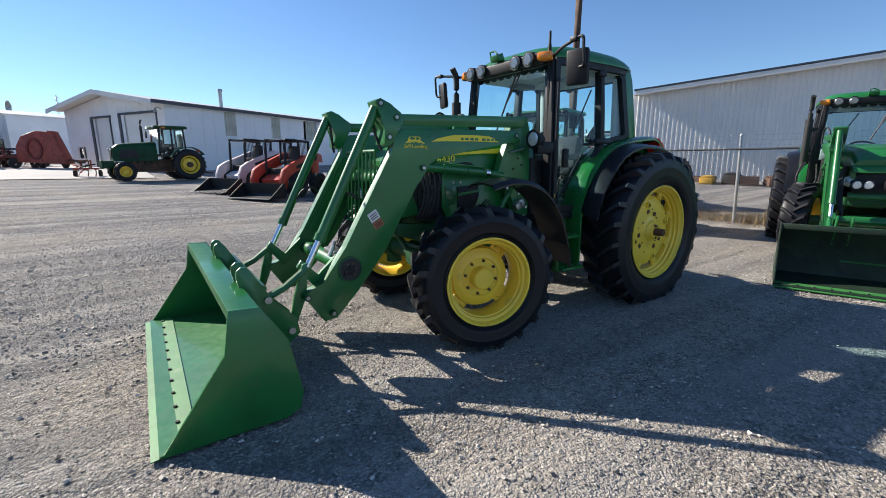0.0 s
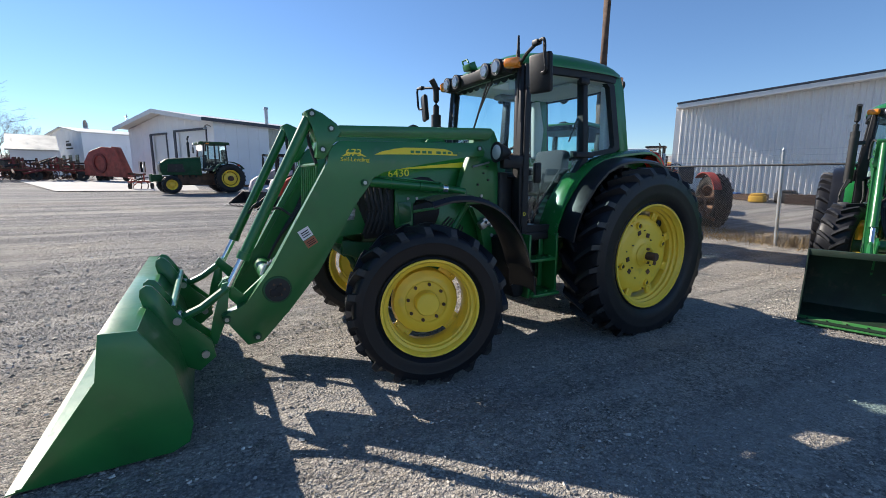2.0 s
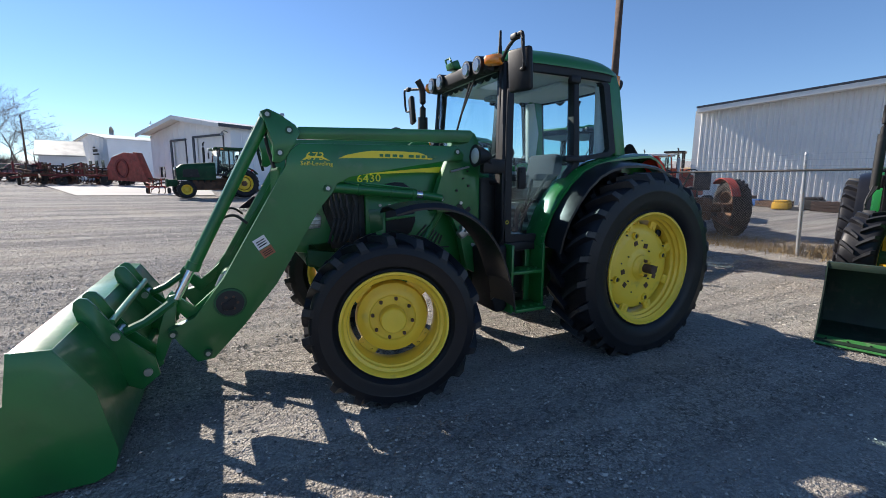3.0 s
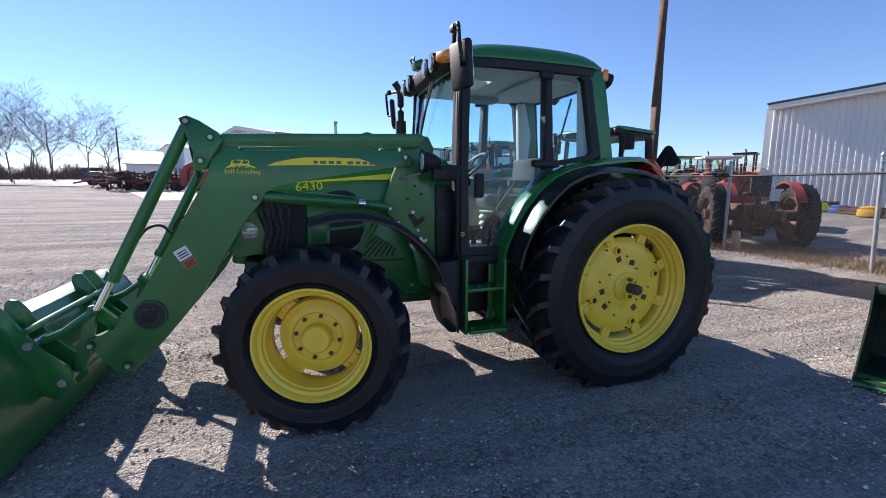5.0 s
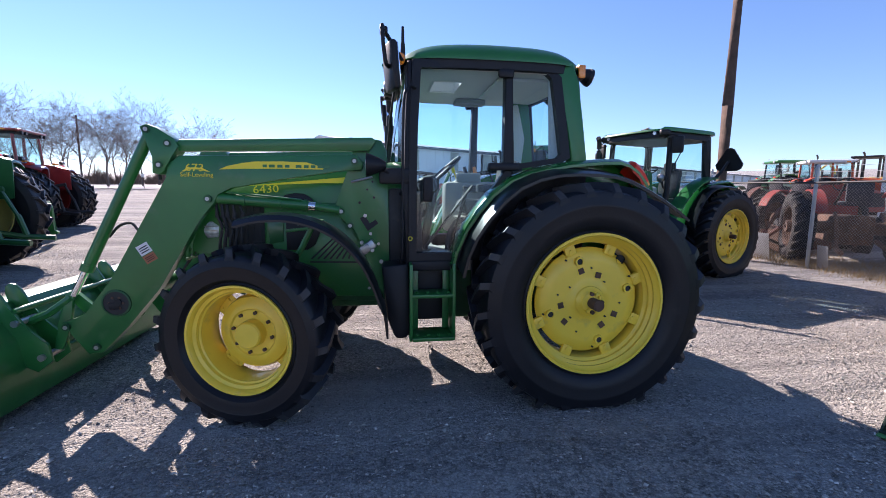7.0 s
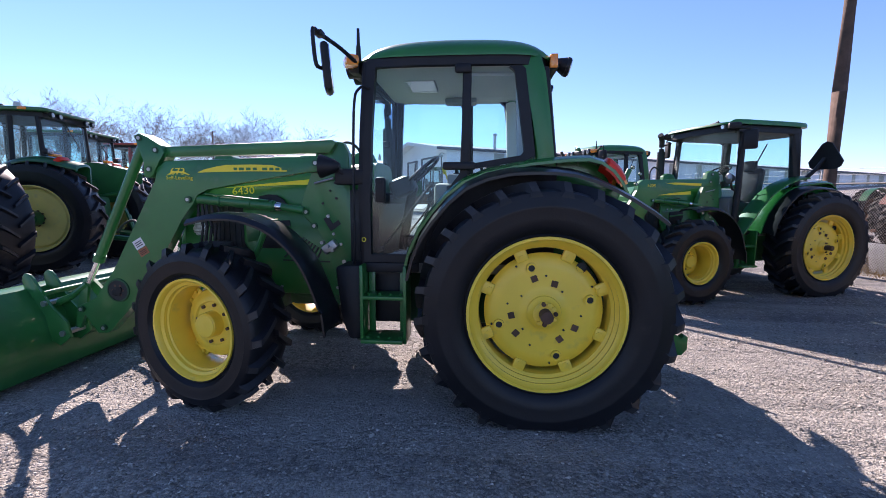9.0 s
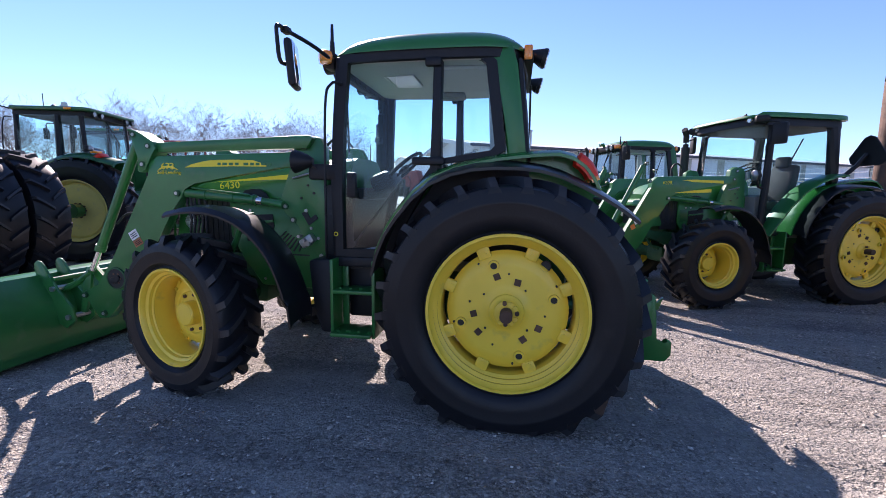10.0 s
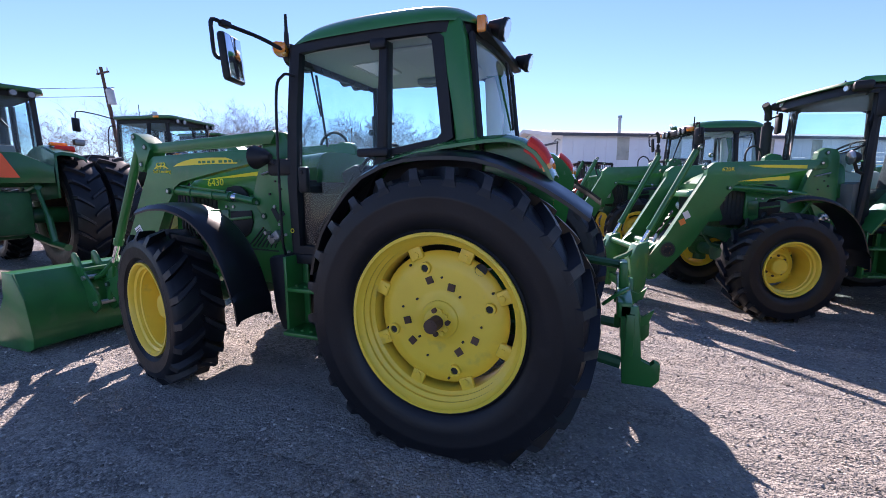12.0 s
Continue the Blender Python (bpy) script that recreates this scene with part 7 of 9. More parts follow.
# ---- trees ----
def tree_mesh(seed, height, spread=0.5):
    rnd = random.Random(seed)
    tv, tf, wv, wf = [], [], [], []

    def seg(p, q, r0, r1, n, vs, fs):
        d = (q - p)
        if d.length < 1e-4:
            return
        m = d.to_track_quat("Z", "Y").to_matrix()
        b = len(vs)
        for c, r in ((p, r0), (q, r1)):
            for i in range(n):
                a = math.tau * i / n
                vs.append(c + m @ Vector((r * math.cos(a), r * math.sin(a), 0)))
        for i in range(n):
            j = (i + 1) % n
            fs.append((b + i, b + j, b + n + j, b + n + i))

    def grow(p, d, ln, r, depth):
        k = 4 if depth < 2 else 2
        for i in range(k):
            q = p + d * (ln / k)
            r1 = r * 0.87
            if depth < 3:
                seg(p, q, r, r1, 6 if depth < 2 else 4, tv, tf)
            else:
                seg(p, q, max(r, 0.009), max(r1, 0.006), 3, wv, wf)
            p, r = q, r1
            wob = 0.10 if depth < 1 else 0.17
            d = (d + Vector((rnd.gauss(0, wob), rnd.gauss(0, wob), rnd.gauss(0.03, 0.07)))).normalized()
            if depth < 5 and i < k - 1 and (depth or i > 1):
                a = rnd.uniform(0, math.tau)
                e = (d * 0.75 + Vector((math.cos(a), math.sin(a), rnd.uniform(-0.1, 0.35))) * spread * 1.5).normalized()
                grow(p, e, ln * rnd.uniform(0.5, 0.75), r * 0.55, depth + 1)
        if depth < 5:
            for _ in range(3 if depth < 2 or depth == 4 else 2):
                a = rnd.uniform(0, math.tau)
                e = (d + Vector((math.cos(a), math.sin(a), rnd.uniform(-0.25, 0.25))) * spread).normalized()
                grow(p, e, ln * rnd.uniform(0.58, 0.82), r * 0.66, depth + 1)
    grow(Vector((0, 0, -0.2)), Vector((0, 0, 1)), height * 0.28, height * 0.009, 0)
    out = []
    for nm, v, f, mt in (("trunk", tv, tf, BARK), ("crown", wv, wf, TWIG)):
        me = bpy.data.meshes.new(nm)
        me.from_pydata([tuple(c) for c in v], [], f)
        me.materials.append(mt)
        out.append(me)
    return out


def woods():
    rnd = random.Random(11)
    kinds = []
    for i in range(4):
        t = thing("bare_tree", "tall bare winter tree with fine grey-brown twigs", "tree", group="bare trees along the road")
        for me in tree_mesh(20 + i, 14.0, 0.52 + 0.07 * i):
            ob = new(me.name, me)
            ob.parent = t
        tagged(t.children[1], "thin bare twigs", kind="stuff")
        kinds.append(t)
    spots = [(-60.0, 74), (-61.5, 80), (-63.0, 76), (-64.5, 84), (-66.0, 78), (-68.5, 70), (-70.5, 92), (-70.3, 66),
             (-58.0, 72), (-56.5, 82), (-55.0, 70), (-53.0, 78), (-51.0, 74), (-49.0, 82), (-47.5, 76), (-46.0, 84), (-44.0, 78),
             (-42.0, 86), (-40.0, 80), (-38.0, 88), (-36.0, 82), (-34.0, 90), (-32.0, 84), (-30.0, 92), (-27.5, 84), (-25.0, 90), (-22.0, 86), (-19.0, 90), (-74.5, 125), (-72.5, 130)] + [(-65.0 + 1.9 * k + rnd.uniform(-1, 1), rnd.uniform(82, 112)) for k in range(20)] + [(-66.0 + 1.6 * k + rnd.uniform(-0.5, 0.5), rnd.uniform(90, 124)) for k in range(20)]
    for i, (az, d) in enumerate(spots):
        x, y = 1.0 + d * math.cos(radians(az)), 3.5 + d * math.sin(radians(az))
        src = kinds[i % 4]
        m = pose(x, y, ground_z(x, y), 0, 0, rnd.uniform(0, 360))
        s = rnd.uniform(0.8, 1.25)
        if i < 4:
            src.matrix_basis = m @ Matrix.Scale(s, 4)
        else:
            c = copy_thing(src, m)
            c.scale = (s, s, s)
    # brush under the trees
    v, f = [], []
    for i in range(46000):
        az = rnd.uniform(-73, -16)
        d = rnd.uniform(86, 112)
        x, y = 1.0 + d * math.cos(radians(az)), 3.5 + d * math.sin(radians(az))
        clump = 0.55 + 0.30 * math.sin(az * 2.3) + 0.15 * math.sin(az * 7.1 + 1.0) + rnd.uniform(0.0, 0.35)
        h = rnd.uniform(0.5, 3.0) * max(0.25, clump)
        z = ground_z(x, y)
        lean = Vector((rnd.gauss(0, 0.22), rnd.gauss(0, 0.22), 0)) * h
        w = rnd.uniform(0.010, 0.026)
        a = rnd.uniform(0, math.tau)
        b = len(v)
        c, s = w * math.cos(a), w * math.sin(a)
        v += [(x - c, y - s, z), (x + c, y + s, z), (x + lean.x * 0.4 + c, y + lean.y * 0.4 + s, z + h * 0.6), (x + lean.x * 0.4 - c, y + lean.y * 0.4 - s, z + h * 0.6), (x + lean.x, y + lean.y, z + h)]
        f += [(b, b + 1, b + 2, b + 3), (b + 3, b + 2, b + 4)]
    me = bpy.data.meshes.new("roadside_brush")
    me.from_pydata(v, [], f)
    me.materials.append(BRUSH)
    tagged(new("roadside_brush", me), "dry brown brush under the bare trees", "brush", kind="stuff")
    # a lone tree over the far shed
    x, y = -49.0, -44.5
    c = copy_thing(kinds[2], pose(x, y, ground_z(x, y)))
    c.scale = (0.36, 0.36, 0.32)
    tagged(c, "lone bare tree beyond the sheds")


woods()


# ---- other machines ----
def field_tractor(name, label, m, paint, rim, R=1.0, Rf=0.72, wb=2.9, duals=False, cab_z=3.0, roof=None, no_cab=False, group="", rubber=None, front_track=0.85, cab_back=-0.32, nose=0.85, hood=0.98):
    t = thing(name, label, "tractor", m, group)
    rub = rubber or RUBBER
    hz = R * 0.97
    bm = B()
    box(bm, (wb * 0.35, 0, hz * 0.95), (wb * 1.05, 0.62, 0.62), 0.06)
    rod(bm, (0, -1.15, hz), (0, 1.15, hz), 0.14, 14)
    rod(bm, (wb, -front_track, Rf * 0.95), (wb, front_track, Rf * 0.95), 0.10, 12)
    part("chassis", bm, RUST if paint is not GREEN else GREEN_DARK, t)
    bm = B()
    z0, z1 = hz + 0.22, hz + hood
    smooth_box(bm, 1.25, wb + nose, lambda u: 0.46 - 0.10 * u, lambda u: z0 - 0.05, lambda u: z1 - 0.16 * u - 0.2 * max(0, u - 0.85) / 0.15)
    part("bonnet", bm, paint, t)
    bm = B()
    box(bm, (wb + nose + 0.01, 0, (z0 + z1) / 2 - 0.08), (0.06, 0.56, 0.50), 0.02)
    for s in (1, -1):
        plate(bm, [(wb + nose - 1.05, z0 + 0.10), (wb + nose - 0.25, z0 + 0.10), (wb + nose - 0.30, z0 + 0.50), (wb + nose - 0.95, z0 + 0.52)], s * 0.42, s * 0.45)
    part("grille", bm, BLACK_MATT, t)
    if not no_cab:
        zb, zt = hz + 0.45, cab_z
        for s in (1, -1):
            for x, x2 in ((1.22, 1.10), (0.62 + 0.5 * cab_back, 0.59 + 0.5 * cab_back), (cab_back, cab_back + 0.04)):
                bm = B()
                tube(bm, [(x, s * 0.76, zb), (x2, s * 0.70, zt - 0.15)], 0.042, 6)
                part("cab_post", bm, BLACK if paint is not ORANGE else ORANGE, t)
            bm = B()
            plate(bm, [(1.20, zb + 0.05), (cab_back + 0.02, zb + 0.25), (cab_back + 0.05, zt - 0.17), (1.09, zt - 0.17)], s * 0.735, None)
            part("side_glass", bm, GLASS, t)
        for x in (1.19, cab_back + 0.02):
            bm = B()
            plate(bm, [(-0.70, zb + 0.15), (0.70, zb + 0.15), (0.68, zt - 0.17), (-0.68, zt - 0.17)], x, None, axis="x")
            part("end_glass", bm, GLASS, t)
        bm = B()
        box(bm, ((1.32 + cab_back - 0.16) / 2, 0, zt - 0.07), (1.32 - cab_back + 0.16, 1.62, 0.14), 0.06)
        part("cab_roof", bm, roof or paint, t)
        bm = B()
        box(bm, (0.44, 0, zb + 0.02), (1.60, 1.46, 0.12), 0.03)
        box(bm, (0.25, 0, zb + 0.40), (0.5, 0.52, 0.12), 0.04)
        box(bm, (0.02, 0, zb + 0.78), (0.14, 0.5, 0.66), 0.05)
        box(bm, (0.95, 0, zb + 0.45), (0.16, 0.30, 0.7), 0.04)
        box(bm, (0.45, -0.55, zb + 0.42), (0.7, 0.2, 0.4), 0.05)
        part("cab_interior", bm, SEAT, t)
        for s in (1, -1):
            for x in (1.33, cab_back - 0.18):
                bm = B()
                rod(bm, (x, s * 0.55, zt - 0.09), (x + (0.03 if x > 0 else -0.03), s * 0.55, zt - 0.09), 0.07, 12)
                part("roof_lamp", bm, LENS, t)
            bm = B()
            tube(bm, curve_pts([(1.15, s * 0.75, zt - 0.15), (1.2, s * 1.15, zt - 0.05), (1.2, s * 1.42, zt - 0.10), (1.2, s * 1.42, zt - 0.25)], 3), 0.018, 6)
            box(bm, (1.2, s * 1.42, zt - 0.38), (0.06, 0.18, 0.34), 0.02)
            part("mirror", bm, BLACK, t)
            bm = B()
            box(bm, (0.95, s * 0.78, zt - 0.10), (0.16, 0.06, 0.09), 0.02)
            part("signal_lamp", bm, AMBER, t)
    else:
        bm = B()
        box(bm, (-0.05, 0, hz + 0.55), (0.45, 0.48, 0.10), 0.04)
        box(bm, (-0.28, 0, hz + 0.80), (0.08, 0.46, 0.42), 0.04)
        part("seat", bm, SEAT, t)
        bm = B()
        lathe(bm, [(0.21 + 0.016 * math.cos(a), 0.016 * math.sin(a)) for a in [math.tau * i / 6 for i in range(6)]], 20, closed=True)
        rod(bm, (-0.2, 0, 0), (0.2, 0, 0), 0.01, 5)
        part("steering_wheel", bm, BLACK, t, "", Matrix.Translation((0.65, 0, hz + 0.98)) @ Matrix.Rotation(radians(40), 4, "Y") @ Matrix.Rotation(radians(90), 4, "X"))
        bm = B()
        rod(bm, (1.2, 0, hz + 0.5), (0.65, 0, hz + 0.98), 0.03, 8)
        part("steering_column", bm, BLACK_MATT, t)
    for s in (1, -1):
        bm = B()
        rf, lo = (R + 0.04, 55) if no_cab else (R + 0.12, 25)
        prof = [(rf * math.cos(a), hz + rf * math.sin(a)) for a in [radians(lo + 10 * k) for k in range(11 if no_cab else 13)]]
        band(bm, prof, [s * v for v in ((0.60, 0.70, 0.82) if no_cab else (0.72, 0.95, 1.12))], 0.03)
        part("rear_fender", bm, paint, t)
        if not no_cab:
            bm = B()
            box(bm, (-0.62 * R, s * 0.95, hz + R * 0.92), (0.14, 0.20, 0.10), 0.03)
            part("tail_lamp", bm, RED_LENS, t)
    bm = B()
    if no_cab:
        rod(bm, (1.62, -0.12, z1 - 0.1), (1.62, -0.12, z1 + 0.42), 0.035, 10)
    else:
        rod(bm, (1.62, -0.42, z1 - 0.1), (1.62, -0.42, z1 + 0.75), 0.06, 12)
        tube(bm, curve_pts([(1.62, -0.42, z1 + 0.7), (1.62, -0.42, z1 + 0.95), (1.56, -0.42, z1 + 1.08)], 3), 0.04, 8)
    part("exhaust_pipe", bm, BLACK_MATT, t)
    W = 0.50 * min(R, 1.0)
    sides = [0.95] + ([1.62] if duals else [])
    first = None
    for y in sides:
        for s in (1, -1):
            mm = pose(0, s * y, hz, 0, 0, 0 if s > 0 else 180)
            if first is None:
                first = rear_wheel(t, mm, R, W, R * 0.58, hz, 22, rim, 0.15, rub, detail=False)
            else:
                w = first.copy()
                scene.collection.objects.link(w)
                w.matrix_basis = mm
                for c in first.children:
                    k = c.copy()
                    scene.collection.objects.link(k)
                    k.parent = w
    ff = None
    for s in (1, -1):
        mm = pose(wb, s * front_track, Rf * 0.97, 0, 0, 0 if s > 0 else 180)
        if ff is None:
            ff = front_wheel(t, mm, Rf, 0.36 * Rf / 0.6, Rf * 0.55, Rf * 0.97, rim, 0.10, 16, rub)
        else:
            w = ff.copy()
            scene.collection.objects.link(w)
            w.matrix_basis = mm
            for c in ff.children:
                k = c.copy()
                scene.collection.objects.link(k)
                k.parent = w
    bm = B()
    for s in (1, -1):
        tube(bm, [(-0.35, s * 0.35, hz - 0.25), (-0.85, s * 0.42, hz - 0.40), (-1.25, s * 0.45, hz - 0.45)], 0.05, 8)
        tube(bm, [(-0.35, s * 0.38, hz + 0.35), (-0.70, s * 0.42, hz + 0.05), (-0.85, s * 0.43, hz - 0.38)], 0.035, 8)
    if no_cab:
        box(bm, (-0.35, 0, hz + 0.1), (0.3, 0.36, 0.40), 0.05)
    else:
        box(bm, (-0.42, 0, hz + 0.05), (0.3, 0.7, 0.7), 0.05)
    part("lift_linkage", bm, GREEN_DARK if paint is GREEN else RUST, t)
    return t


def put(x, y, rz):
    return pose(x, y, ground_z(x, y), 0, 0, rz)


row_crop = field_tractor("tractor", "older dark green row-crop tractor with small front wheels", put(2.7, -23.4, 12.0), GREEN_OLD, YELLOW, 0.78, 0.46, 2.72, False, 2.68, front_track=0.75, cab_back=0.02, nose=0.34, hood=1.14)
bm = B()
box(bm, (3.24, 0, 0.78), (0.42, 0.66, 0.36), 0.05)
part("weight_bracket", bm, GREEN_OLD, row_crop)
for k in range(5):
    bm = B()
    box(bm, (3.48, -0.24 + 0.12 * k, 0.78), (0.10, 0.09, 0.40), 0.03)
    part("front_weight", bm, GREEN_OLD, row_crop)
for y in (0.20, -0.20):
    bm = B()
    box(bm, (3.10, y, 1.50), (0.05, 0.16, 0.12), 0.02)
    part("headlight", bm, LENS, row_crop)
bm = B()
box(bm, (1.9, 0, 0.82), (1.3, 0.5, 0.44), 0.05)
for k in range(4):
    rod(bm, (1.5 + 0.3 * k, 0.25, 0.8), (1.5 + 0.3 * k, 0.32, 1.0), 0.06, 10)
part("engine", bm, BLACK_MATT, row_crop)
def plain_wheel(parent, m, R, W, rr, hz, paint, rub, closed, name="rear_wheel"):
    """Dished steel disc that fills the rim, with a dark hub and a ring of bolts."""
    e = W / 2 - 0.03
    d = e - 0.09 if closed else -e + 0.10
    bm = B()
    lathe(bm, [(rr + 0.004, e), (rr - 0.03, e - 0.04), (rr - 0.05, e - 0.10), (rr - 0.06, 0), (rr - 0.03, -e + 0.05), (rr + 0.004, -e), (rr - 0.018, -e), (rr - 0.075, -e + 0.12), (rr - 0.075, e - 0.12), (rr - 0.018, e)], 48, closed=True)
    lathe(bm, [(0.02, d - 0.02), (0.15, d - 0.02), (0.22, d + 0.01), (rr - 0.10, d + 0.015), (rr - 0.055, d - 0.02), (rr - 0.055, d - 0.035), (rr - 0.12, d - 0.005), (0.02, d - 0.04)], 48, closed=True)
    w = part(name, bm, paint, parent, "pale yellow steel wheel disc" if paint is YELLOW_DIRTY else "", m)
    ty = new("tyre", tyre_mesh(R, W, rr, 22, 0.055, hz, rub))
    ty.parent = w
    bm = B()
    rod(bm, (0, d - 0.03, 0), (0, d + 0.10, 0), 0.06, 18)
    part("axle_end", bm, RUST, w, "dark rusty axle end")
    for k in range(10):
        a = math.tau * k / 10
        bm = B()
        rod(bm, at_angle(0.145, a, d - 0.02), at_angle(0.145, a, d + 0.012), 0.018, 6)
        part("wheel_nut", bm, RUST, w)
    return w


def wheel_copy(src, m):
    w = src.copy()
    scene.collection.objects.link(w)
    w.matrix_basis = m
    for c in src.children:
        k = c.copy()
        scene.collection.objects.link(k)
        k.parent = w
    return w


def big_tractor(label, m, paint, rim, R=1.07, duals=0.0, sign=False, hitch=False, cab_paint=None, beacon=False, closed=True, arms=True, top=3.14):
    """Large field tractor seen mostly from behind: wide fenders, tall glazed cab, linkage."""
    t = thing("tractor", label, "tractor", m, "large field tractors")
    hz, wb = R * 0.975, 3.0
    cast = GREEN_SHADE if paint is GREEN else BLACK_MATT
    bm = B()
    box(bm, (1.3, 0, hz - 0.05), (3.2, 0.62, 0.62), 0.06)
    box(bm, (-0.25, 0, hz + 0.06), (0.55, 0.72, 0.70), 0.08)
    part("transmission", bm, GREEN_DARK if paint is GREEN else cast, t)
    bm = B()
    rod(bm, (0, -1.3, hz), (0, 1.3, hz), 0.14, 16)
    part("rear_axle", bm, cast, t)
    bm = B()
    rod(bm, (wb, -0.9, 0.78), (wb, 0.9, 0.78), 0.11, 12)
    box(bm, (wb, 0, 0.85), (0.4, 0.5, 0.4), 0.05)
    part("front_axle", bm, cast, t)
    bm = B()
    smooth_box(bm, 1.50, wb + 0.95, lambda u: 0.46 - 0.08 * u, lambda u: hz + 0.25, lambda u: hz + 1.02 - 0.16 * u - 0.25 * max(0, u - 0.8) / 0.2)
    part("bonnet", bm, paint, t, "long sloping bonnet")
    for s in (1, -1):
        bm = B()
        plate(bm, [(1.7, hz + 0.78), (wb + 0.6, hz + 0.62), (wb + 0.6, hz + 0.67), (1.7, hz + 0.86)], s * 0.43, s * 0.462)
        part("bonnet_stripe", bm, DECAL if paint is GREEN else BLACK, t)
        bm = B()
        plate(bm, [(2.5, hz + 0.30), (wb + 0.8, hz + 0.26), (wb + 0.75, hz + 0.55), (2.6, hz + 0.66)], s * 0.40, s * 0.455)
        part("side_grille", bm, BLACK_MATT, t)
    bm = B()
    box(bm, (wb + 0.96, 0, hz + 0.38), (0.08, 0.60, 0.5), 0.03)
    part("nose", bm, BLACK_MATT, t)
    # cab
    zb = hz + 0.60
    zg = top - 0.16
    for s in (1, -1):
        for nm, p in (("front_post", [(1.36, s * 0.74, zb - 0.45), (1.30, s * 0.72, zg)]), ("middle_post", [(0.52, s * 0.78, zb + 0.05), (0.50, s * 0.75, zg)]), ("rear_post", [(0.02, s * 0.70, zb + 0.15), (0.08, s * 0.68, zg)])):
            bm = B()
            tube(bm, p, 0.045, 6)
            part(nm, bm, BLACK if cab_paint is None else cab_paint, t)
        bm = B()
        plate(bm, [(1.33, zb - 0.30), (0.55, zb + 0.02), (0.53, zg), (1.28, zg)], s * 0.755, None)
        part("door_glass", bm, GLASS, t, "tinted cab door glass")
        bm = B()
        plate(bm, [(0.48, zb + 0.05), (0.05, zb + 0.15), (0.10, zg), (0.47, zg)], s * 0.735, None)
        part("side_glass", bm, GLASS, t)
        # long mirror arm
        bm = B()
        tube(bm, curve_pts([(1.40, s * 0.72, top - 0.06), (1.60, s * 1.05, top + 0.02), (1.72, s * 1.34, top + 0.03), (1.74, s * 1.38, top - 0.12)], 4), 0.014, 6)
        tube(bm, curve_pts([(1.42, s * 0.76, zb - 0.2), (1.46, s * 0.90, zb), (1.44, s * 0.88, top - 0.35), (1.36, s * 0.76, top - 0.22)], 4), 0.012, 6)
        part("mirror_arm", bm, BLACK, t)
        bm = B()
        box(bm, (1.74, s * 1.38, top - 0.26), (0.05, 0.17, 0.30), 0.02)
        part("mirror_head", bm, BLACK, t)
    for nm, x0, x1, z0 in (("windscreen", 1.42, 1.34, zb - 0.2), ("rear_window", 0.0, 0.06, zb + 0.16)):
        bm = B()
        bm.faces.new([bm.verts.new(v) for v in ((x0, -0.68, z0), (x0, 0.68, z0), (x1, 0.66, zg), (x1, -0.66, zg))])
        part(nm, bm, GLASS, t)
    bm = B()
    rod(bm, (0.04, 0.0, zg - 0.02), (-0.01, -0.32, zg - 0.50), 0.012, 6)
    part("rear_wiper", bm, BLACK, t)
    bm = B()
    plate(bm, [(-0.14, -0.70), (-0.10, -0.78), (0.20, -0.84), (1.36, -0.80), (1.48, -0.60), (1.52, 0.0), (1.48, 0.60), (1.36, 0.80), (0.20, 0.84), (-0.10, 0.78), (-0.14, 0.70)], top - 0.075, top, 0.022, axis="z")
    part("roof", bm, (GREEN_SHADE if paint is GREEN else BLACK) if cab_paint is None else cab_paint, t, "thin dark cab roof")
    bm = B()
    plate(bm, [(-0.02, -0.70), (1.36, -0.72), (1.40, 0.0), (1.36, 0.72), (-0.02, 0.70)], top - 0.165, top - 0.078, axis="z")
    part("roof_soffit", bm, BLACK, t)
    for s in (1, -1):
        for x, y in ((-0.10, 0.62), (-0.10, 0.40), (1.46, 0.50)):
            bm = B()
            rod(bm, (x - (0.05 if x < 0 else -0.05), s * y, top - 0.12), (x, s * y, top - 0.115), 0.055, 14)
            lamp = part("roof_lamp", bm, BLACK, t)
            bm = B()
            xx = x - (0.055 if x < 0 else -0.055)
            rod(bm, (xx, s * y, top - 0.12), (x, s * y, top - 0.118), 0.045, 14)
            part("lens", bm, LENS_DARK, lamp)
        bm = B()
        box(bm, (0.22, s * 0.845, top - 0.04), (0.14, 0.03, 0.05), 0.012)
        part("signal_lamp", bm, AMBER, t, "amber signal lamp")
    if beacon:
        bm = B()
        rod(bm, (0.48, 0.55, top), (0.48, 0.55, top + 0.05), 0.07, 16)
        rod(bm, (0.48, 0.55, top + 0.05), (0.48, 0.55, top + 0.12), 0.065, 16, 0.05)
        part("beacon", bm, LINER, t, "pale round receiver on the roof")
        bm = B()
        rod(bm, (0.85, 0.6, top), (0.85, 0.6, top + 0.28), 0.008, 6)
        part("antenna", bm, BLACK, t)
    # inside
    bm = B()
    box(bm, (0.72, 0, zb - 0.30), (1.30, 1.36, 0.10), 0.02)
    part("cab_floor", bm, INTERIOR, t)
    bm = B()
    box(bm, (0.55, 0, zb + 0.05), (0.5, 0.5, 0.14), 0.05)
    box(bm, (0.34, 0, zb + 0.42), (0.15, 0.5, 0.66), 0.06)
    part("driver_seat", bm, SEAT, t, "dark fabric driver seat")
    bm = B()
    box(bm, (0.60, -0.42, zb + 0.15), (0.7, 0.22, 0.36), 0.05)
    box(bm, (0.85, -0.45, zb + 0.50), (0.08, 0.24, 0.22), 0.02)
    part("control_console", bm, INTERIOR, t)
    bm = B()
    rod(bm, (1.25, 0, zb - 0.3), (1.08, 0, zb + 0.32), 0.05, 10)
    part("steering_column", bm, INTERIOR, t)
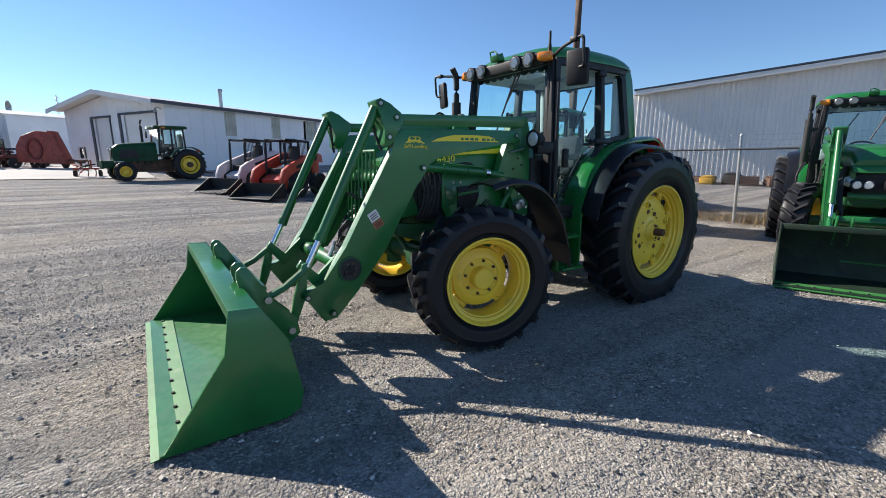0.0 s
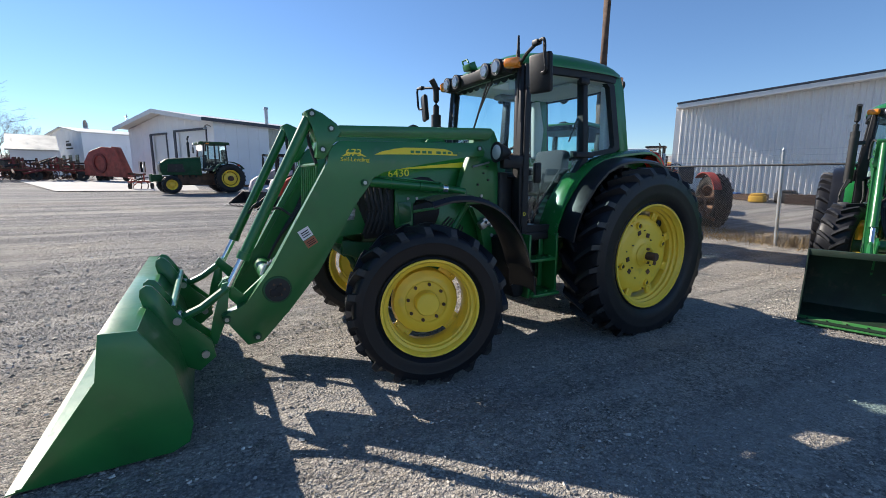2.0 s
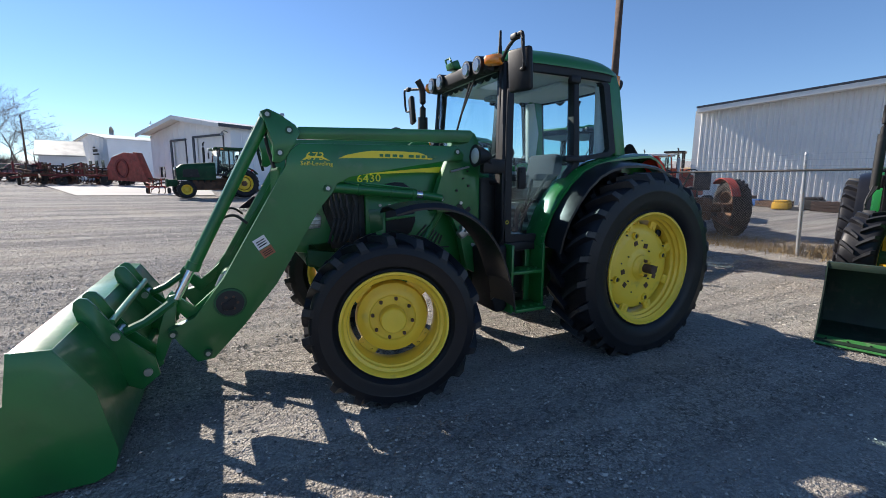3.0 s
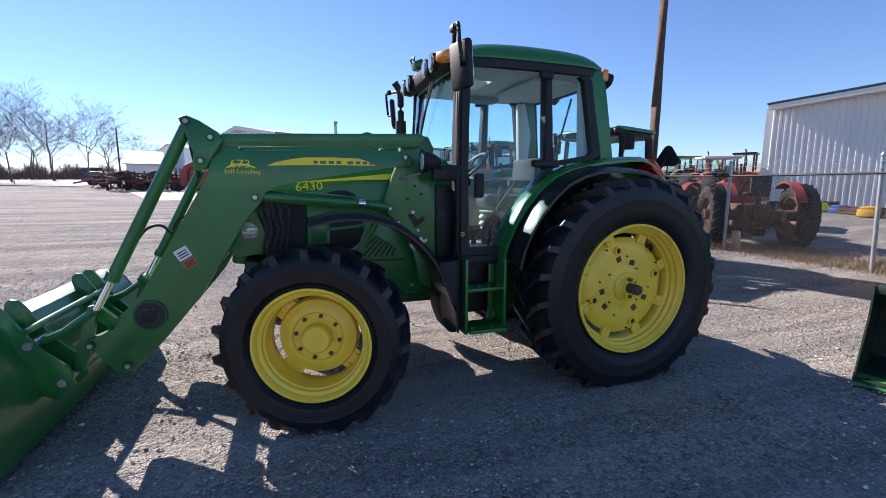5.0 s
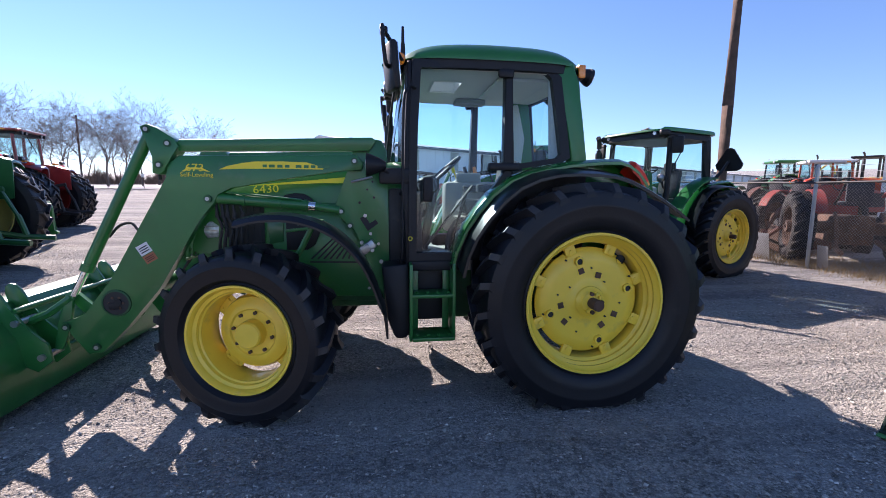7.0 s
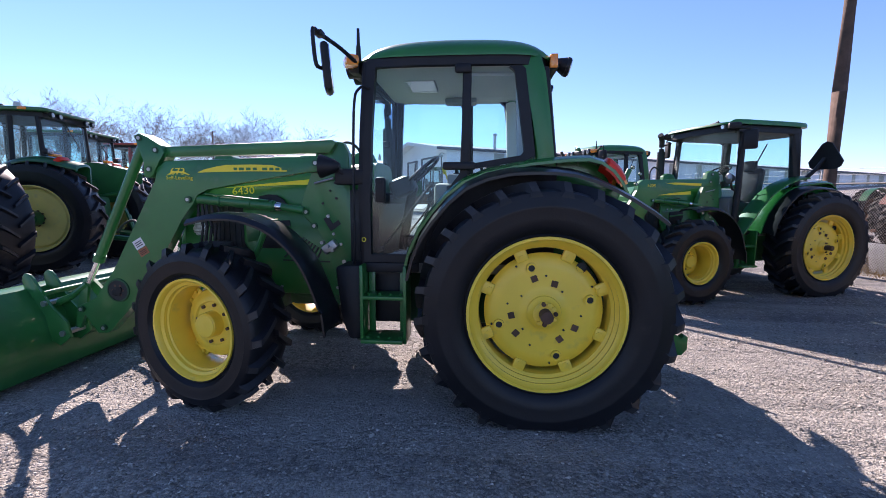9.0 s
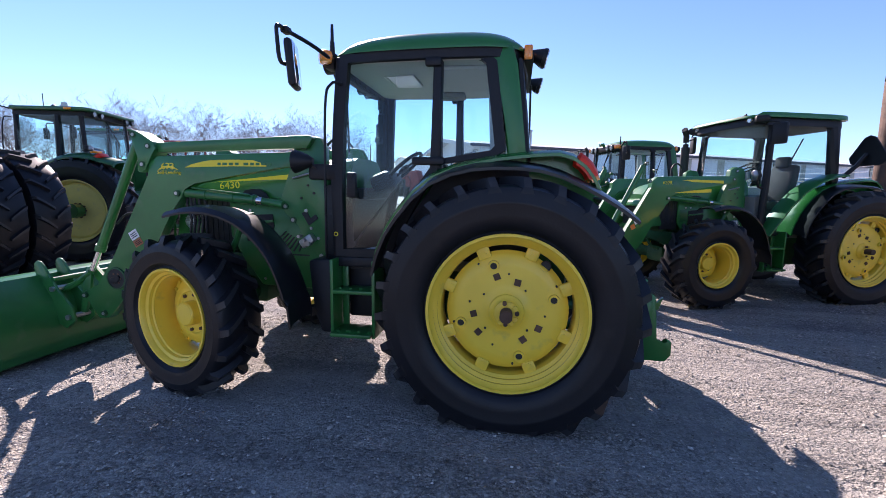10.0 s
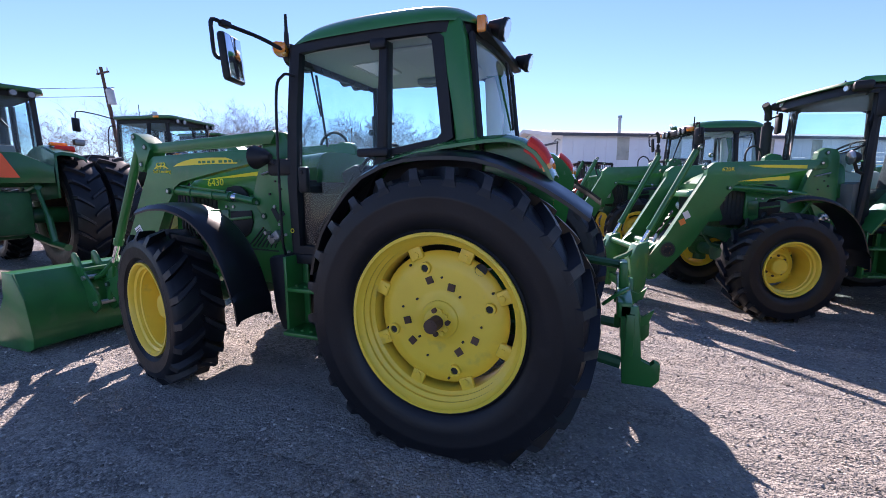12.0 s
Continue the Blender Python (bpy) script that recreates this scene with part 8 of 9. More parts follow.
    bm = B()
    lathe(bm, [(0.20 + 0.014 * math.cos(a), 0.014 * math.sin(a)) for a in [math.tau * i / 6 for i in range(6)]], 24, closed=True)
    rod(bm, (-0.2, 0, 0), (0.2, 0, 0), 0.012, 5)
    part("steering_wheel", bm, BLACK, t, "", Matrix.Translation((1.04, 0, zb + 0.36)) @ Matrix.Rotation(radians(30), 4, "Y") @ Matrix.Rotation(radians(90), 4, "X"))
    bm = B()
    box(bm, (-0.05, 0, zb + 0.02), (0.10, 1.36, 0.30), 0.02)
    part("rear_sill", bm, cast, t)
    # fenders
    rf = R + 0.10
    pr = [(rf * math.cos(a), hz + rf * math.sin(a)) for a in [radians(32 + 9.5 * k) for k in range(11)]]
    tail = pr[-1]
    pr = pr[:-2] + [(tail[0] - 0.01, pr[-3][1] - 0.09), (tail[0] - 0.03, pr[-3][1] - 0.14)]
    for s in (1, -1):
        bm = B()
        band(bm, pr, [s * v for v in (0.66, 0.74, 0.92, 1.02, 1.06)], 0.025, [0.0, 0.02, 0.0, -0.04, -0.09])
        plate(bm, [(x, z - 0.02) for x, z in pr] + [(-0.7, hz + 0.3), (0.7, hz + 0.2)], s * 0.63, s * 0.66)
        part("rear_fender", bm, paint if paint is not GREEN else GREEN_SHADE, t, "wide rear fender")
        x, z = pr[-3]
        bm = B()
        box(bm, (x - 0.02, s * 0.88, z - 0.02), (0.16, 0.28, 0.10), 0.035, Matrix.Rotation(0.6, 3, "Y"))
        part("tail_lamp", bm, RED_LENS, t, "red tail lamp")
        bm = B()
        box(bm, (x + 0.10, s * 0.84, z + 0.08), (0.10, 0.24, 0.06), 0.02)
        part("amber_lamp", bm, AMBER, t)
        bm = B()
        box(bm, (x + 0.05, s * 1.12, z + 0.13), (0.10, 0.17, 0.11), 0.03)
        lamp = part("work_lamp", bm, BLACK, t)
        bm = B()
        box(bm, (x - 0.003, s * 1.12, z + 0.13), (0.012, 0.14, 0.08), 0.003)
        part("lens", bm, LENS_DARK, lamp)
        if beacon and s > 0:
            bm = B()
            plate(bm, [(1.10, zb - 0.02), (0.52, zb - 0.12), (0.52, zb - 0.05), (1.10, zb + 0.05)], 0.765, 0.785)
            part("reflector_strip", bm, GLOW_RED, t, "orange-red reflective strip")
        # exhaust and steps
    bm = B()
    rod(bm, (1.52, -0.62, hz + 0.8), (1.52, -0.62, top - 0.15), 0.075, 14)
    tube(bm, curve_pts([(1.52, -0.62, top - 0.2), (1.52, -0.62, top + 0.12), (1.60, -0.62, top + 0.25)], 3), 0.05, 10)
    part("exhaust_pipe", bm, BLACK_MATT, t)
    bm = B()
    for z in (0.5, 0.8, 1.1):
        box(bm, (1.05, 0.90, z), (0.36, 0.24, 0.03), 0.006)
    for x in (0.88, 1.22):
        box(bm, (x, 0.90, 0.85), (0.02, 0.2, 0.8), 0.004)
    part("cab_step", bm, BLACK, t)
    if sign:
        bm = B()
        plate(bm, [(-0.20, 0), (0.20, 0), (0.025, 0.36), (-0.025, 0.36)], -0.003, 0.003, 0.0, axis="x")
        part("warning_sign", bm, GLOW_RED, t, "orange-red triangular warning sign", Matrix.Translation((-0.78, 0.02, zb + 0.02)))
        bm = B()
        plate(bm, [(-0.60, zb - 0.06), (0.60, zb - 0.06), (0.60, zb + 0.20), (0.2, zb + 0.40), (-0.2, zb + 0.40), (-0.60, zb + 0.20)], -0.52, -0.76, 0.01, axis="x")
        part("rear_panel", bm, GREEN_SHADE, t, "green rear panel with hydraulic couplers below")
    # linkage
    for s in (1, -1):
        bm = B()
        tube(bm, [(-0.35, s * 0.34, hz - 0.30), (-0.85, s * 0.44, hz - 0.42), (-1.32, s * 0.48, hz - 0.46)], 0.055, 8)
        part("lower_arm", bm, cast, t)
        bm = B()
        tube(bm, [(-0.62, s * 0.40, hz + 0.45), (-0.80, s * 0.44, hz - 0.02)], 0.032, 8)
        tube(bm, [(-0.80, s * 0.44, hz - 0.0), (-0.90, s * 0.45, hz - 0.40)], 0.048, 8)
        rod(bm, (-0.30, s * 0.36, hz + 0.40), (-0.66, s * 0.40, hz + 0.48), 0.05, 10)
        part("lift_rod", bm, cast, t)
    if hitch:
        bm = B()
        for s in (1, -1):
            plate(bm, [(-1.28, 1.06), (-1.42, 1.06), (-1.45, 0.9), (-1.45, 0.34), (-1.54, 0.30), (-1.52, 0.24), (-1.40, 0.22), (-1.28, 0.30)], s * 0.40, s * 0.52, 0.012)
        plate(bm, [(-1.28, 1.12), (-1.40, 1.12), (-1.40, 0.98), (-1.28, 0.98)], -0.52, 0.52, 0.012)
        part("quick_hitch", bm, paint, t, "green three-point quick hitch")
    # wheels
    W = 0.50
    w0 = plain_wheel(t, pose(0, 0.98, hz), R, W, R * 0.58, hz, rim, RUBBER, closed)
    spots = [(-0.98, 180)]
    if duals:
        spots += [(0.98 + duals, 0), (-0.98 - duals, 180)]
    for y, a in spots:
        wheel_copy(w0, pose(0, y, hz, 0, 0, a))
    f0 = plain_wheel(t, pose(wb, 0.85, 0.74), 0.76, 0.42, 0.44, 0.74, rim, RUBBER, False, "front_wheel")
    wheel_copy(f0, pose(wb, -0.85, 0.74, 0, 0, 180))
    return t


dual_tractor = big_tractor("large green field tractor with dual rear wheels and warning sign", put(8.34, -0.54, -10), GREEN, RUST, duals=0.56, sign=True)
for ob in list(dual_tractor.children):
    if ob.name.split(".")[0] in ("mirror_arm", "mirror_head"):
        bpy.data.objects.remove(ob)
big_tractor("large green field tractor with wide pale yellow wheel discs", put(8.98, -4.70, 14), GREEN, YELLOW_DIRTY, beacon=True)
big_tractor("large green field tractor with a rear quick hitch", put(11.45, -8.15, 12), GREEN, YELLOW, hitch=True)
big_tractor("large red field tractor with dual rear wheels", put(12.4, -11.6, 10), RED_GLOSS, RED_GLOSS, R=1.02, duals=0.56, cab_paint=RED_GLOSS, top=3.1)


field_tractor("tractor", "old faded red open tractor close behind the fence", put(-8.9, -4.3, 234), RED, RUST, 0.82, 0.45, 2.1, False, no_cab=True, group="old machines behind the fence", rubber=RUBBER_DUSTY)
field_tractor("tractor", "old faded red open tractor with rusty wheels", put(-10.6, -6.9, 192), RED, RUST, 0.78, 0.48, 2.3, False, no_cab=True, group="old machines behind the fence", rubber=RUBBER_DUSTY)
field_tractor("tractor", "old dull red open tractor in the second row", put(-12.6, -9.6, 186), RUSTY_RED, RUST, 0.78, 0.48, 2.3, False, no_cab=True, group="old machines behind the fence", rubber=RUBBER_DUSTY)
field_tractor("tractor", "old red tractor with a boxy cab and white roof", put(-18.7, -13.9, 150), ORANGE, RUST, 0.85, 0.5, 2.6, False, 2.55, roof=WHITE, group="old machines behind the fence", rubber=RUBBER_DUSTY)
field_tractor("tractor", "green cab tractor far behind the fence", put(-20.6, -17.6, 160), GREEN, YELLOW, 0.9, 0.6, 2.6, False, 2.65, group="old machines behind the fence")
field_tractor("tractor", "old green open tractor among the red ones", put(-14.2, -12.3, 200), GREEN_SHADE, RUST, 0.75, 0.45, 2.2, False, no_cab=True, group="old machines behind the fence", rubber=RUBBER_DUSTY)


def digger():
    t = thing("backhoe", "faded yellow backhoe behind the fence", "digger", put(-27.0, -17.9, 120), "old machines behind the fence")
    bm = B()
    box(bm, (0.8, 0, 1.25), (2.4, 1.0, 0.8), 0.08)
    box(bm, (2.2, 0, 1.0), (0.8, 1.1, 0.5), 0.05)
    part("body", bm, BACKHOE, t)
    for x in (-0.6, 0.5):
        for s in (1, -1):
            bm = B()
            rod(bm, (x, s * 0.7, 1.4), (x, s * 0.7, 2.75), 0.06, 8)
            part("cab_post", bm, BLACK, t)
    bm = B()
    box(bm, (-0.05, 0, 2.8), (1.4, 1.6, 0.12), 0.03)
    part("cab_roof", bm, BLACK, t)
    for x, R in ((0, 0.7), (2.2, 0.5)):
        for s in (1, -1):
            bm = B()
            lathe(bm, [(0.3, -0.2), (R, -0.2), (R, 0.2), (0.3, 0.2)], 24, closed=True)
            part("tyre", bm, RUBBER_DUSTY, t, "", pose(x, s * 0.85, R))
    bm = B()
    tube(bm, [(-1.0, 0, 0.9), (-1.8, 0, 2.6), (-2.8, 0, 1.6), (-2.9, 0, 0.6)], 0.12, 8)
    part("boom", bm, BACKHOE, t)


digger()


def skid_steer(m, paint, label, teeth):
    t = thing("skid_steer_loader", label, "loader", m, "skid steers")
    bm = B()
    box(bm, (-0.50, 0, 0.72), (1.5, 0.98, 0.60), 0.03)
    part("body", bm, BLACK_MATT, t)
    bm = B()
    box(bm, (-1.22, 0, 1.08), (0.42, 1.08, 0.86), 0.05)
    part("engine_cover", bm, paint, t)
    bm = B()
    plate(bm, [(0.20, 0.45), (0.55, 0.42), (0.62, 0.62), (0.30, 0.80)], -0.46, 0.46, 0.01)
    part("foot_well", bm, paint, t)
    for s in (1, -1):
        bm = B()
        plate(bm, [(-1.35, 1.52), (-0.9, 1.62), (0.45, 1.14), (0.74, 0.98), (0.86, 0.70), (0.90, 0.30), (0.66, 0.30), (0.58, 0.66), (0.2, 0.90), (-1.0, 1.24), (-1.4, 1.22)], s * 0.60, s * 0.74, 0.012)
        part("lift_arm", bm, paint, t)
        bm = B()
        plate(bm, [(-1.1, 1.50), (0.15, 1.10), (0.10, 1.00), (-1.0, 1.30)], s * 0.742, s * 0.748)
        part("arm_decal", bm, BLACK, t)
        for x in (-0.95, 0.18):
            bm = B()
            lathe(bm, [(0.18, -0.14), (0.38, -0.14), (0.42, -0.10), (0.42, 0.10), (0.38, 0.14), (0.18, 0.14)], 24, closed=True)
            lathe(bm, [(0.0, 0.05), (0.19, 0.05), (0.19, -0.05), (0.0, -0.05)], 20)
            part("tyre", bm, RUBBER_DUSTY, t, "", pose(x, s * 0.82, 0.42))
        bm = B()
        tube(bm, curve_pts([(0.34, s * 0.44, 0.75), (0.30, s * 0.44, 1.9), (0.20, s * 0.44, 2.02), (-0.9, s * 0.42, 1.98), (-1.0, s * 0.42, 1.9), (-0.95, s * 0.42, 1.2)], 3), 0.045, 6)
        rod(bm, (-0.4, s * 0.42, 1.2), (-0.42, s * 0.42, 1.98), 0.04, 6)
        part("roll_cage", bm, BLACK, t)
        for k in range(7):
            bm = B()
            rod(bm, (-0.92 + 0.07 * k, s * 0.42, 1.3), (-0.92 + 0.07 * k, s * 0.42, 1.95), 0.012, 4)
            part("cage_bar", bm, BLACK, t)
    bm = B()
    box(bm, (-0.38, 0, 2.0), (1.25, 0.92, 0.06), 0.02)
    part("cab_roof", bm, BLACK, t)
    bm = B()
    box(bm, (-0.45, 0, 1.25), (0.5, 0.5, 0.15), 0.05)
    box(bm, (-0.68, 0, 1.55), (0.12, 0.5, 0.55), 0.05)
    part("seat", bm, SEAT, t)
    bm = B()
    prof = [(1.75, 0.02), (0.98, 0.04), (0.90, 0.14), (0.95, 0.52), (0.985, 0.52), (0.94, 0.15), (1.0, 0.07), (1.75, 0.045)]
    plate(bm, prof, -0.92, 0.92)
    bk = part("scoop", bm, BLACK_MATT, t, "dark worn scoop on the ground")
    for s in (1, -1):
        bm = B()
        plate(bm, [(1.75, 0.02), (0.98, 0.04), (0.90, 0.14), (0.95, 0.52), (1.05, 0.52)], s * 0.91, s * 0.93)
        part("side_plate", bm, BLACK_MATT, bk)
    if teeth:
        for k in range(8):
            bm = B()
            plate(bm, [(1.72, 0.015), (1.92, 0.015), (1.72, 0.06)], -0.84 + 0.24 * k - 0.03, -0.84 + 0.24 * k + 0.03)
            part("tooth", bm, WORN_STEEL, bk)
    else:
        bm = B()
        box(bm, (1.72, 0, 0.04), (0.10, 1.84, 0.02))
        part("cutting_edge", bm, WORN_STEEL, bk)
    return t


PINKWHITE = mat("faded_white_paint", (0.62, 0.55, 0.55), 0.5, vary=0.1)
REDORANGE = mat("red_orange_paint", (0.52, 0.06, 0.03), 0.45, vary=0.15)
skid_steer(put(1.05, -15.8, 28), PINKWHITE, "white skid steer loader with a toothed scoop", True)
skid_steer(put(0.30, -13.0, 33), REDORANGE, "red-orange skid steer loader with a plain scoop", False)
skid_steer(put(-2.4, -11.4, 35), GREEN_WORN, "green skid steer loader with a flat scoop", False)


DECK_RED = mat("weathered_deck_red", (0.27, 0.05, 0.035), 0.5, vary=0.3, dirt=(0.22, 0.10, 0.07), dirt_amt=0.06, bump=0.1, bscale=12)


def mower(m):
    """A big red folding rotary cutter on transport wheels."""
    t = thing("rotary_cutter", "faded red folded rotary cutter by the workshop", "implement", m)
    bm = B()
    plate(bm, [(-2.0, 0.45), (2.25, 0.30), (2.42, 0.5), (1.35, 2.48), (0.1, 2.58), (-1.3, 2.20), (-1.9, 1.5)], -0.55, 0.55, 0.06)
    part("deck", bm, DECK_RED, t)
    bm = B()
    plate(bm, [(2.30, 0.28), (2.62, 0.34), (1.50, 2.56), (1.18, 2.60)], -0.62, 0.62, 0.03)
    part("wing_edge", bm, DECK_RED, t)
    for s in (1, -1):
        bm = B()
        lathe(bm, [(0.74, -0.10), (0.74, 0.10), (0.56, 0.10), (0.56, -0.10)], 32, closed=True)
        part("deck_ring", bm, DARK_RED, t, "", pose(-0.2, s * 0.58, 1.35))
    for x in (-1.3, -0.6, 1.6):
        bm = B()
        lathe(bm, [(0.12, -0.12), (0.36, -0.12), (0.36, 0.12), (0.12, 0.12)], 20, closed=True)
        part("tyre", bm, RUBBER_DUSTY, t, "", pose(x, 0.75, 0.36))
    bm = B()
    tube(bm, [(2.2, 0, 0.6), (3.6, 0, 0.5), (4.2, 0, 0.55)], 0.08, 8)
    tube(bm, [(2.2, -0.4, 0.6), (3.6, 0, 0.5)], 0.05, 8)
    part("drawbar", bm, RUST, t)
    return t


mower(put(10.1, -37.1, 155) @ Matrix.Diagonal((0.66, 0.66, 0.98, 1.0)))


def implement(m, label, paint, seed, ln=3.2):
    t = thing("tillage_implement", label, "implement", m, "parked implements")
    rnd = random.Random(seed)
    bm = B()
    for y in (-0.8, 0.0, 0.8):
        box(bm, (0, y, 0.75), (ln, 0.12, 0.12), 0.01)
    for x in (-ln / 2, 0, ln / 2):
        box(bm, (x, 0, 0.82), (0.12, 1.8, 0.12), 0.01)
    tube(bm, [(ln / 2, 0, 0.8), (ln / 2 + 1.2, 0, 0.5)], 0.07, 6)
    part("frame", bm, paint, t)
    for i in range(9):
        bm = B()
        x = -ln / 2 + ln * i / 8
        y = rnd.choice((-0.8, 0.0, 0.8))
        tube(bm, [(x, y, 0.75), (x - 0.25, y, 0.55), (x - 0.2, y, 0.3), (x + 0.05, y, 0.08)], 0.035, 6)
        part("tine", bm, RUST, t)
    for i in range(5):
        bm = B()
        a = rnd.uniform(-0.5, 0.5)
        x, y, z = rnd.uniform(-ln / 2, ln / 2), rnd.uniform(-0.9, 0.9), rnd.uniform(1.0, 1.5)
        box(bm, (x, y, z), (rnd.uniform(0.5, 1.3), 0.10, 0.12), 0.01, Matrix.Rotation(a, 3, "Y") @ Matrix.Rotation(rnd.uniform(0, 3), 3, "Z"))
        rod(bm, (x, y, 0.8), (x, y, z), 0.05, 6)
        part("folded_wing", bm, rnd.choice((paint, RUST, BLACK_MATT)), t)
    for s in (1, -1):
        bm = B()
        lathe(bm, [(0.1, -0.1), (0.34, -0.1), (0.34, 0.1), (0.1, 0.1)], 18, closed=True)
        part("tyre", bm, RUBBER_DUSTY, t, "", pose(-0.3, s * 1.0, 0.34))
        bm = B()
        box(bm, (ln * 0.3 * s, 0.5 * s, 1.2), (0.12, 0.12, 0.9), 0.01)
        part("mast", bm, paint, t)
    return t


for k, (x, y, a, ln) in enumerate(((12.2, -38.2, 20, 3.2), (13.4, -40.4, 75, 3.8), (14.6, -38.6, 5, 3.0), (15.6, -41.2, 50, 3.6), (13.0, -42.6, 15, 4.0), (16.0, -39.0, 110, 3.0), (17.4, -43.0, 30, 4.2), (11.4, -40.2, 60, 2.8), (15.0, -39.8, 160, 3.4))):
    implement(put(x, y, a), ("dark red tillage implement with curved tines", "rusty tillage implement with upright masts")[k % 2], (DARK_RED, RUST)[k % 2], k + 1, ln)
implement(put(7.0, -26.6, 80) @ Matrix.Scale(0.55, 4), "small red implement on the apron", RED, 6, 1.2)


def car(m, paint, label, ln=4.4, h=1.45):
    t = thing("parked_car", label, "car", m, "parked cars")
    bm = B()
    plate(bm, [(-ln / 2, 0.35), (ln / 2, 0.35), (ln / 2, 0.75), (ln * 0.22, 0.92), (ln * 0.10, h), (-ln * 0.32, h), (-ln * 0.46, 0.95), (-ln / 2, 0.85)], -0.85, 0.85, 0.06)
    b = part("body", bm, paint, t)
    for s in (1, -1):
        bm = B()
        plate(bm, [(ln * 0.19, 0.95), (ln * 0.09, h - 0.08), (-ln * 0.31, h - 0.08), (-ln * 0.42, 0.97)], s * 0.845, s * 0.862)
        part("side_window", bm, DARK_GLASS, t)
        for x in (-ln * 0.31, ln * 0.31):
            bm = B()
            lathe(bm, [(0.0, 0.08), (0.2, 0.09), (0.33, 0.10), (0.33, -0.10), (0.0, -0.10)], 20)
            part("tyre", bm, RUBBER, t, "", pose(x, s * 0.80, 0.33, 0, 0, 0 if s > 0 else 180))
    bm = B()
    plate(bm, [(-0.7, 0.98), (0.7, 0.98), (0.62, h - 0.1), (-0.62, h - 0.1)], ln * 0.16 - 0.02, ln * 0.16, axis="x")
    part("windscreen", bm, DARK_GLASS, t)
    return t


car(put(18.5, -46.5, 200), DARKRED_CAR, "dark red pickup-like car on the road side")
car(put(33.5, -83.0, 240), BLUE_CAR, "dark blue van parked under the bare tree", 4.8, 1.9)
car(put(21.5, -52.5, 190), DARKRED_CAR, "dark red car parked beyond the implements")


# ---- clutter behind the fence ----
def pallet_stack(m, n, label):
    t = thing("pallet_stack", label, "pallets", m, "clutter by the shed")
    for k in range(n):
        for y in (-0.5, -0.25, 0.0, 0.25, 0.5):
            bm = B()
            box(bm, (0, y, 0.13 + 0.14 * k), (1.1, 0.12, 0.02))
            part("board", bm, WOOD, t)
        for x in (-0.5, 0, 0.5):
            bm = B()
            box(bm, (x, 0, 0.065 + 0.14 * k), (0.1, 1.1, 0.11))
            part("bearer", bm, WOOD, t)
    return t


def crate(m, mt, s, label):
    t = thing("crate", label, "crate", m, "clutter by the shed")
    bm = B()
    box(bm, (0, 0, s[2] / 2), s, 0.04)
    part("body", bm, mt, t)
    for k in range(4):
        bm = B()
        box(bm, (-s[0] / 2 + s[0] * (k + 0.5) / 4, 0, s[2] + 0.05), (s[0] * 0.18, s[1] * 0.8, 0.10), 0.03)
        part("drum", bm, mt, t)
    return t


for i, (x, y) in enumerate(((-19.9, -7.6), (-19.6, -5.4), (-19.9, -3.2), (-20.2, -9.4), (-20.9, -1.0))):
    pallet_stack(put(x, y, 20 * i), 2 + i % 2, "weathered wooden pallets on the gravel by the shed")
crate(put(-19.1, -6.9, 15), BACKHOE, (0.9, 0.6, 0.3), "yellow plastic crate load by the shed")
crate(put(-19.9, -9.2, 40), DECAL, (0.98, 0.68, 0.26), "bright yellow crate load by the shed")
crate(put(-19.8, -8.3, 10), BLUE, (0.68, 0.52, 0.22), "blue plastic crate by the shed")
crate(put(-19.9, -6.1, 10), BLACK_MATT, (1.05, 0.68, 0.45), "black crate by the shed")
crate(put(-19.7, -4.2, 30), RUST, (1.2, 0.68, 0.38), "rusty iron frame load by the shed")


def scrap_heap(m, seed, label, n=9):
    """Old iron heaped at the fence: beams, plates and pipes leaning on one another."""
    t = thing("scrap_heap", label, "scrap", m, "scrap behind the fence")
    rnd = random.Random(seed)
    for k in range(n):
        bm = B()
        kind = rnd.choice(("beam", "pipe", "panel", "block"))
        c = Vector((rnd.uniform(-0.6, 0.6), rnd.uniform(-0.9, 0.9), rnd.uniform(0.12, 0.55)))
        rot = Matrix.Rotation(rnd.uniform(0, 3.1), 3, "Z") @ Matrix.Rotation(rnd.uniform(-0.6, 0.6), 3, "Y")
        if kind == "beam":
            box(bm, c, (rnd.uniform(0.6, 1.1), 0.08, 0.10), 0.01, rot)
        elif kind == "pipe":
            d = rot @ Vector((rnd.uniform(0.5, 0.9), 0, 0))
            rod(bm, c - d, c + d, rnd.uniform(0.03, 0.06), 10)
        elif kind == "panel":
            box(bm, c, (rnd.uniform(0.5, 0.8), 0.02, rnd.uniform(0.4, 0.6)), 0.004, rot)
        else:
            box(bm, (c.x, c.y, 0.24), (rnd.uniform(0.3, 0.6), rnd.uniform(0.3, 0.6), 0.48), 0.05, Matrix.Rotation(rnd.uniform(0, 3), 3, "Z"))
        low = min(v.co.z for v in bm.verts)
        bmesh.ops.translate(bm, verts=bm.verts, vec=(0, 0, max(0.0, 0.01 - low)))
        part(kind, bm, rnd.choice((RUST, BLACK_MATT, RUSTY_RED, BLACK_MATT, RUST)), t)
    return t


for k, (x, y, a) in enumerate(((-8.35, -6.4, 10), (-9.8, -6.6, 60), (-8.4, -7.8, 50))):
    scrap_heap(put(x, y, a), 31 + k, ("dark rusty beams and plates heaped behind the fence", "tangle of rusty old machine iron on the ground")[k % 2])


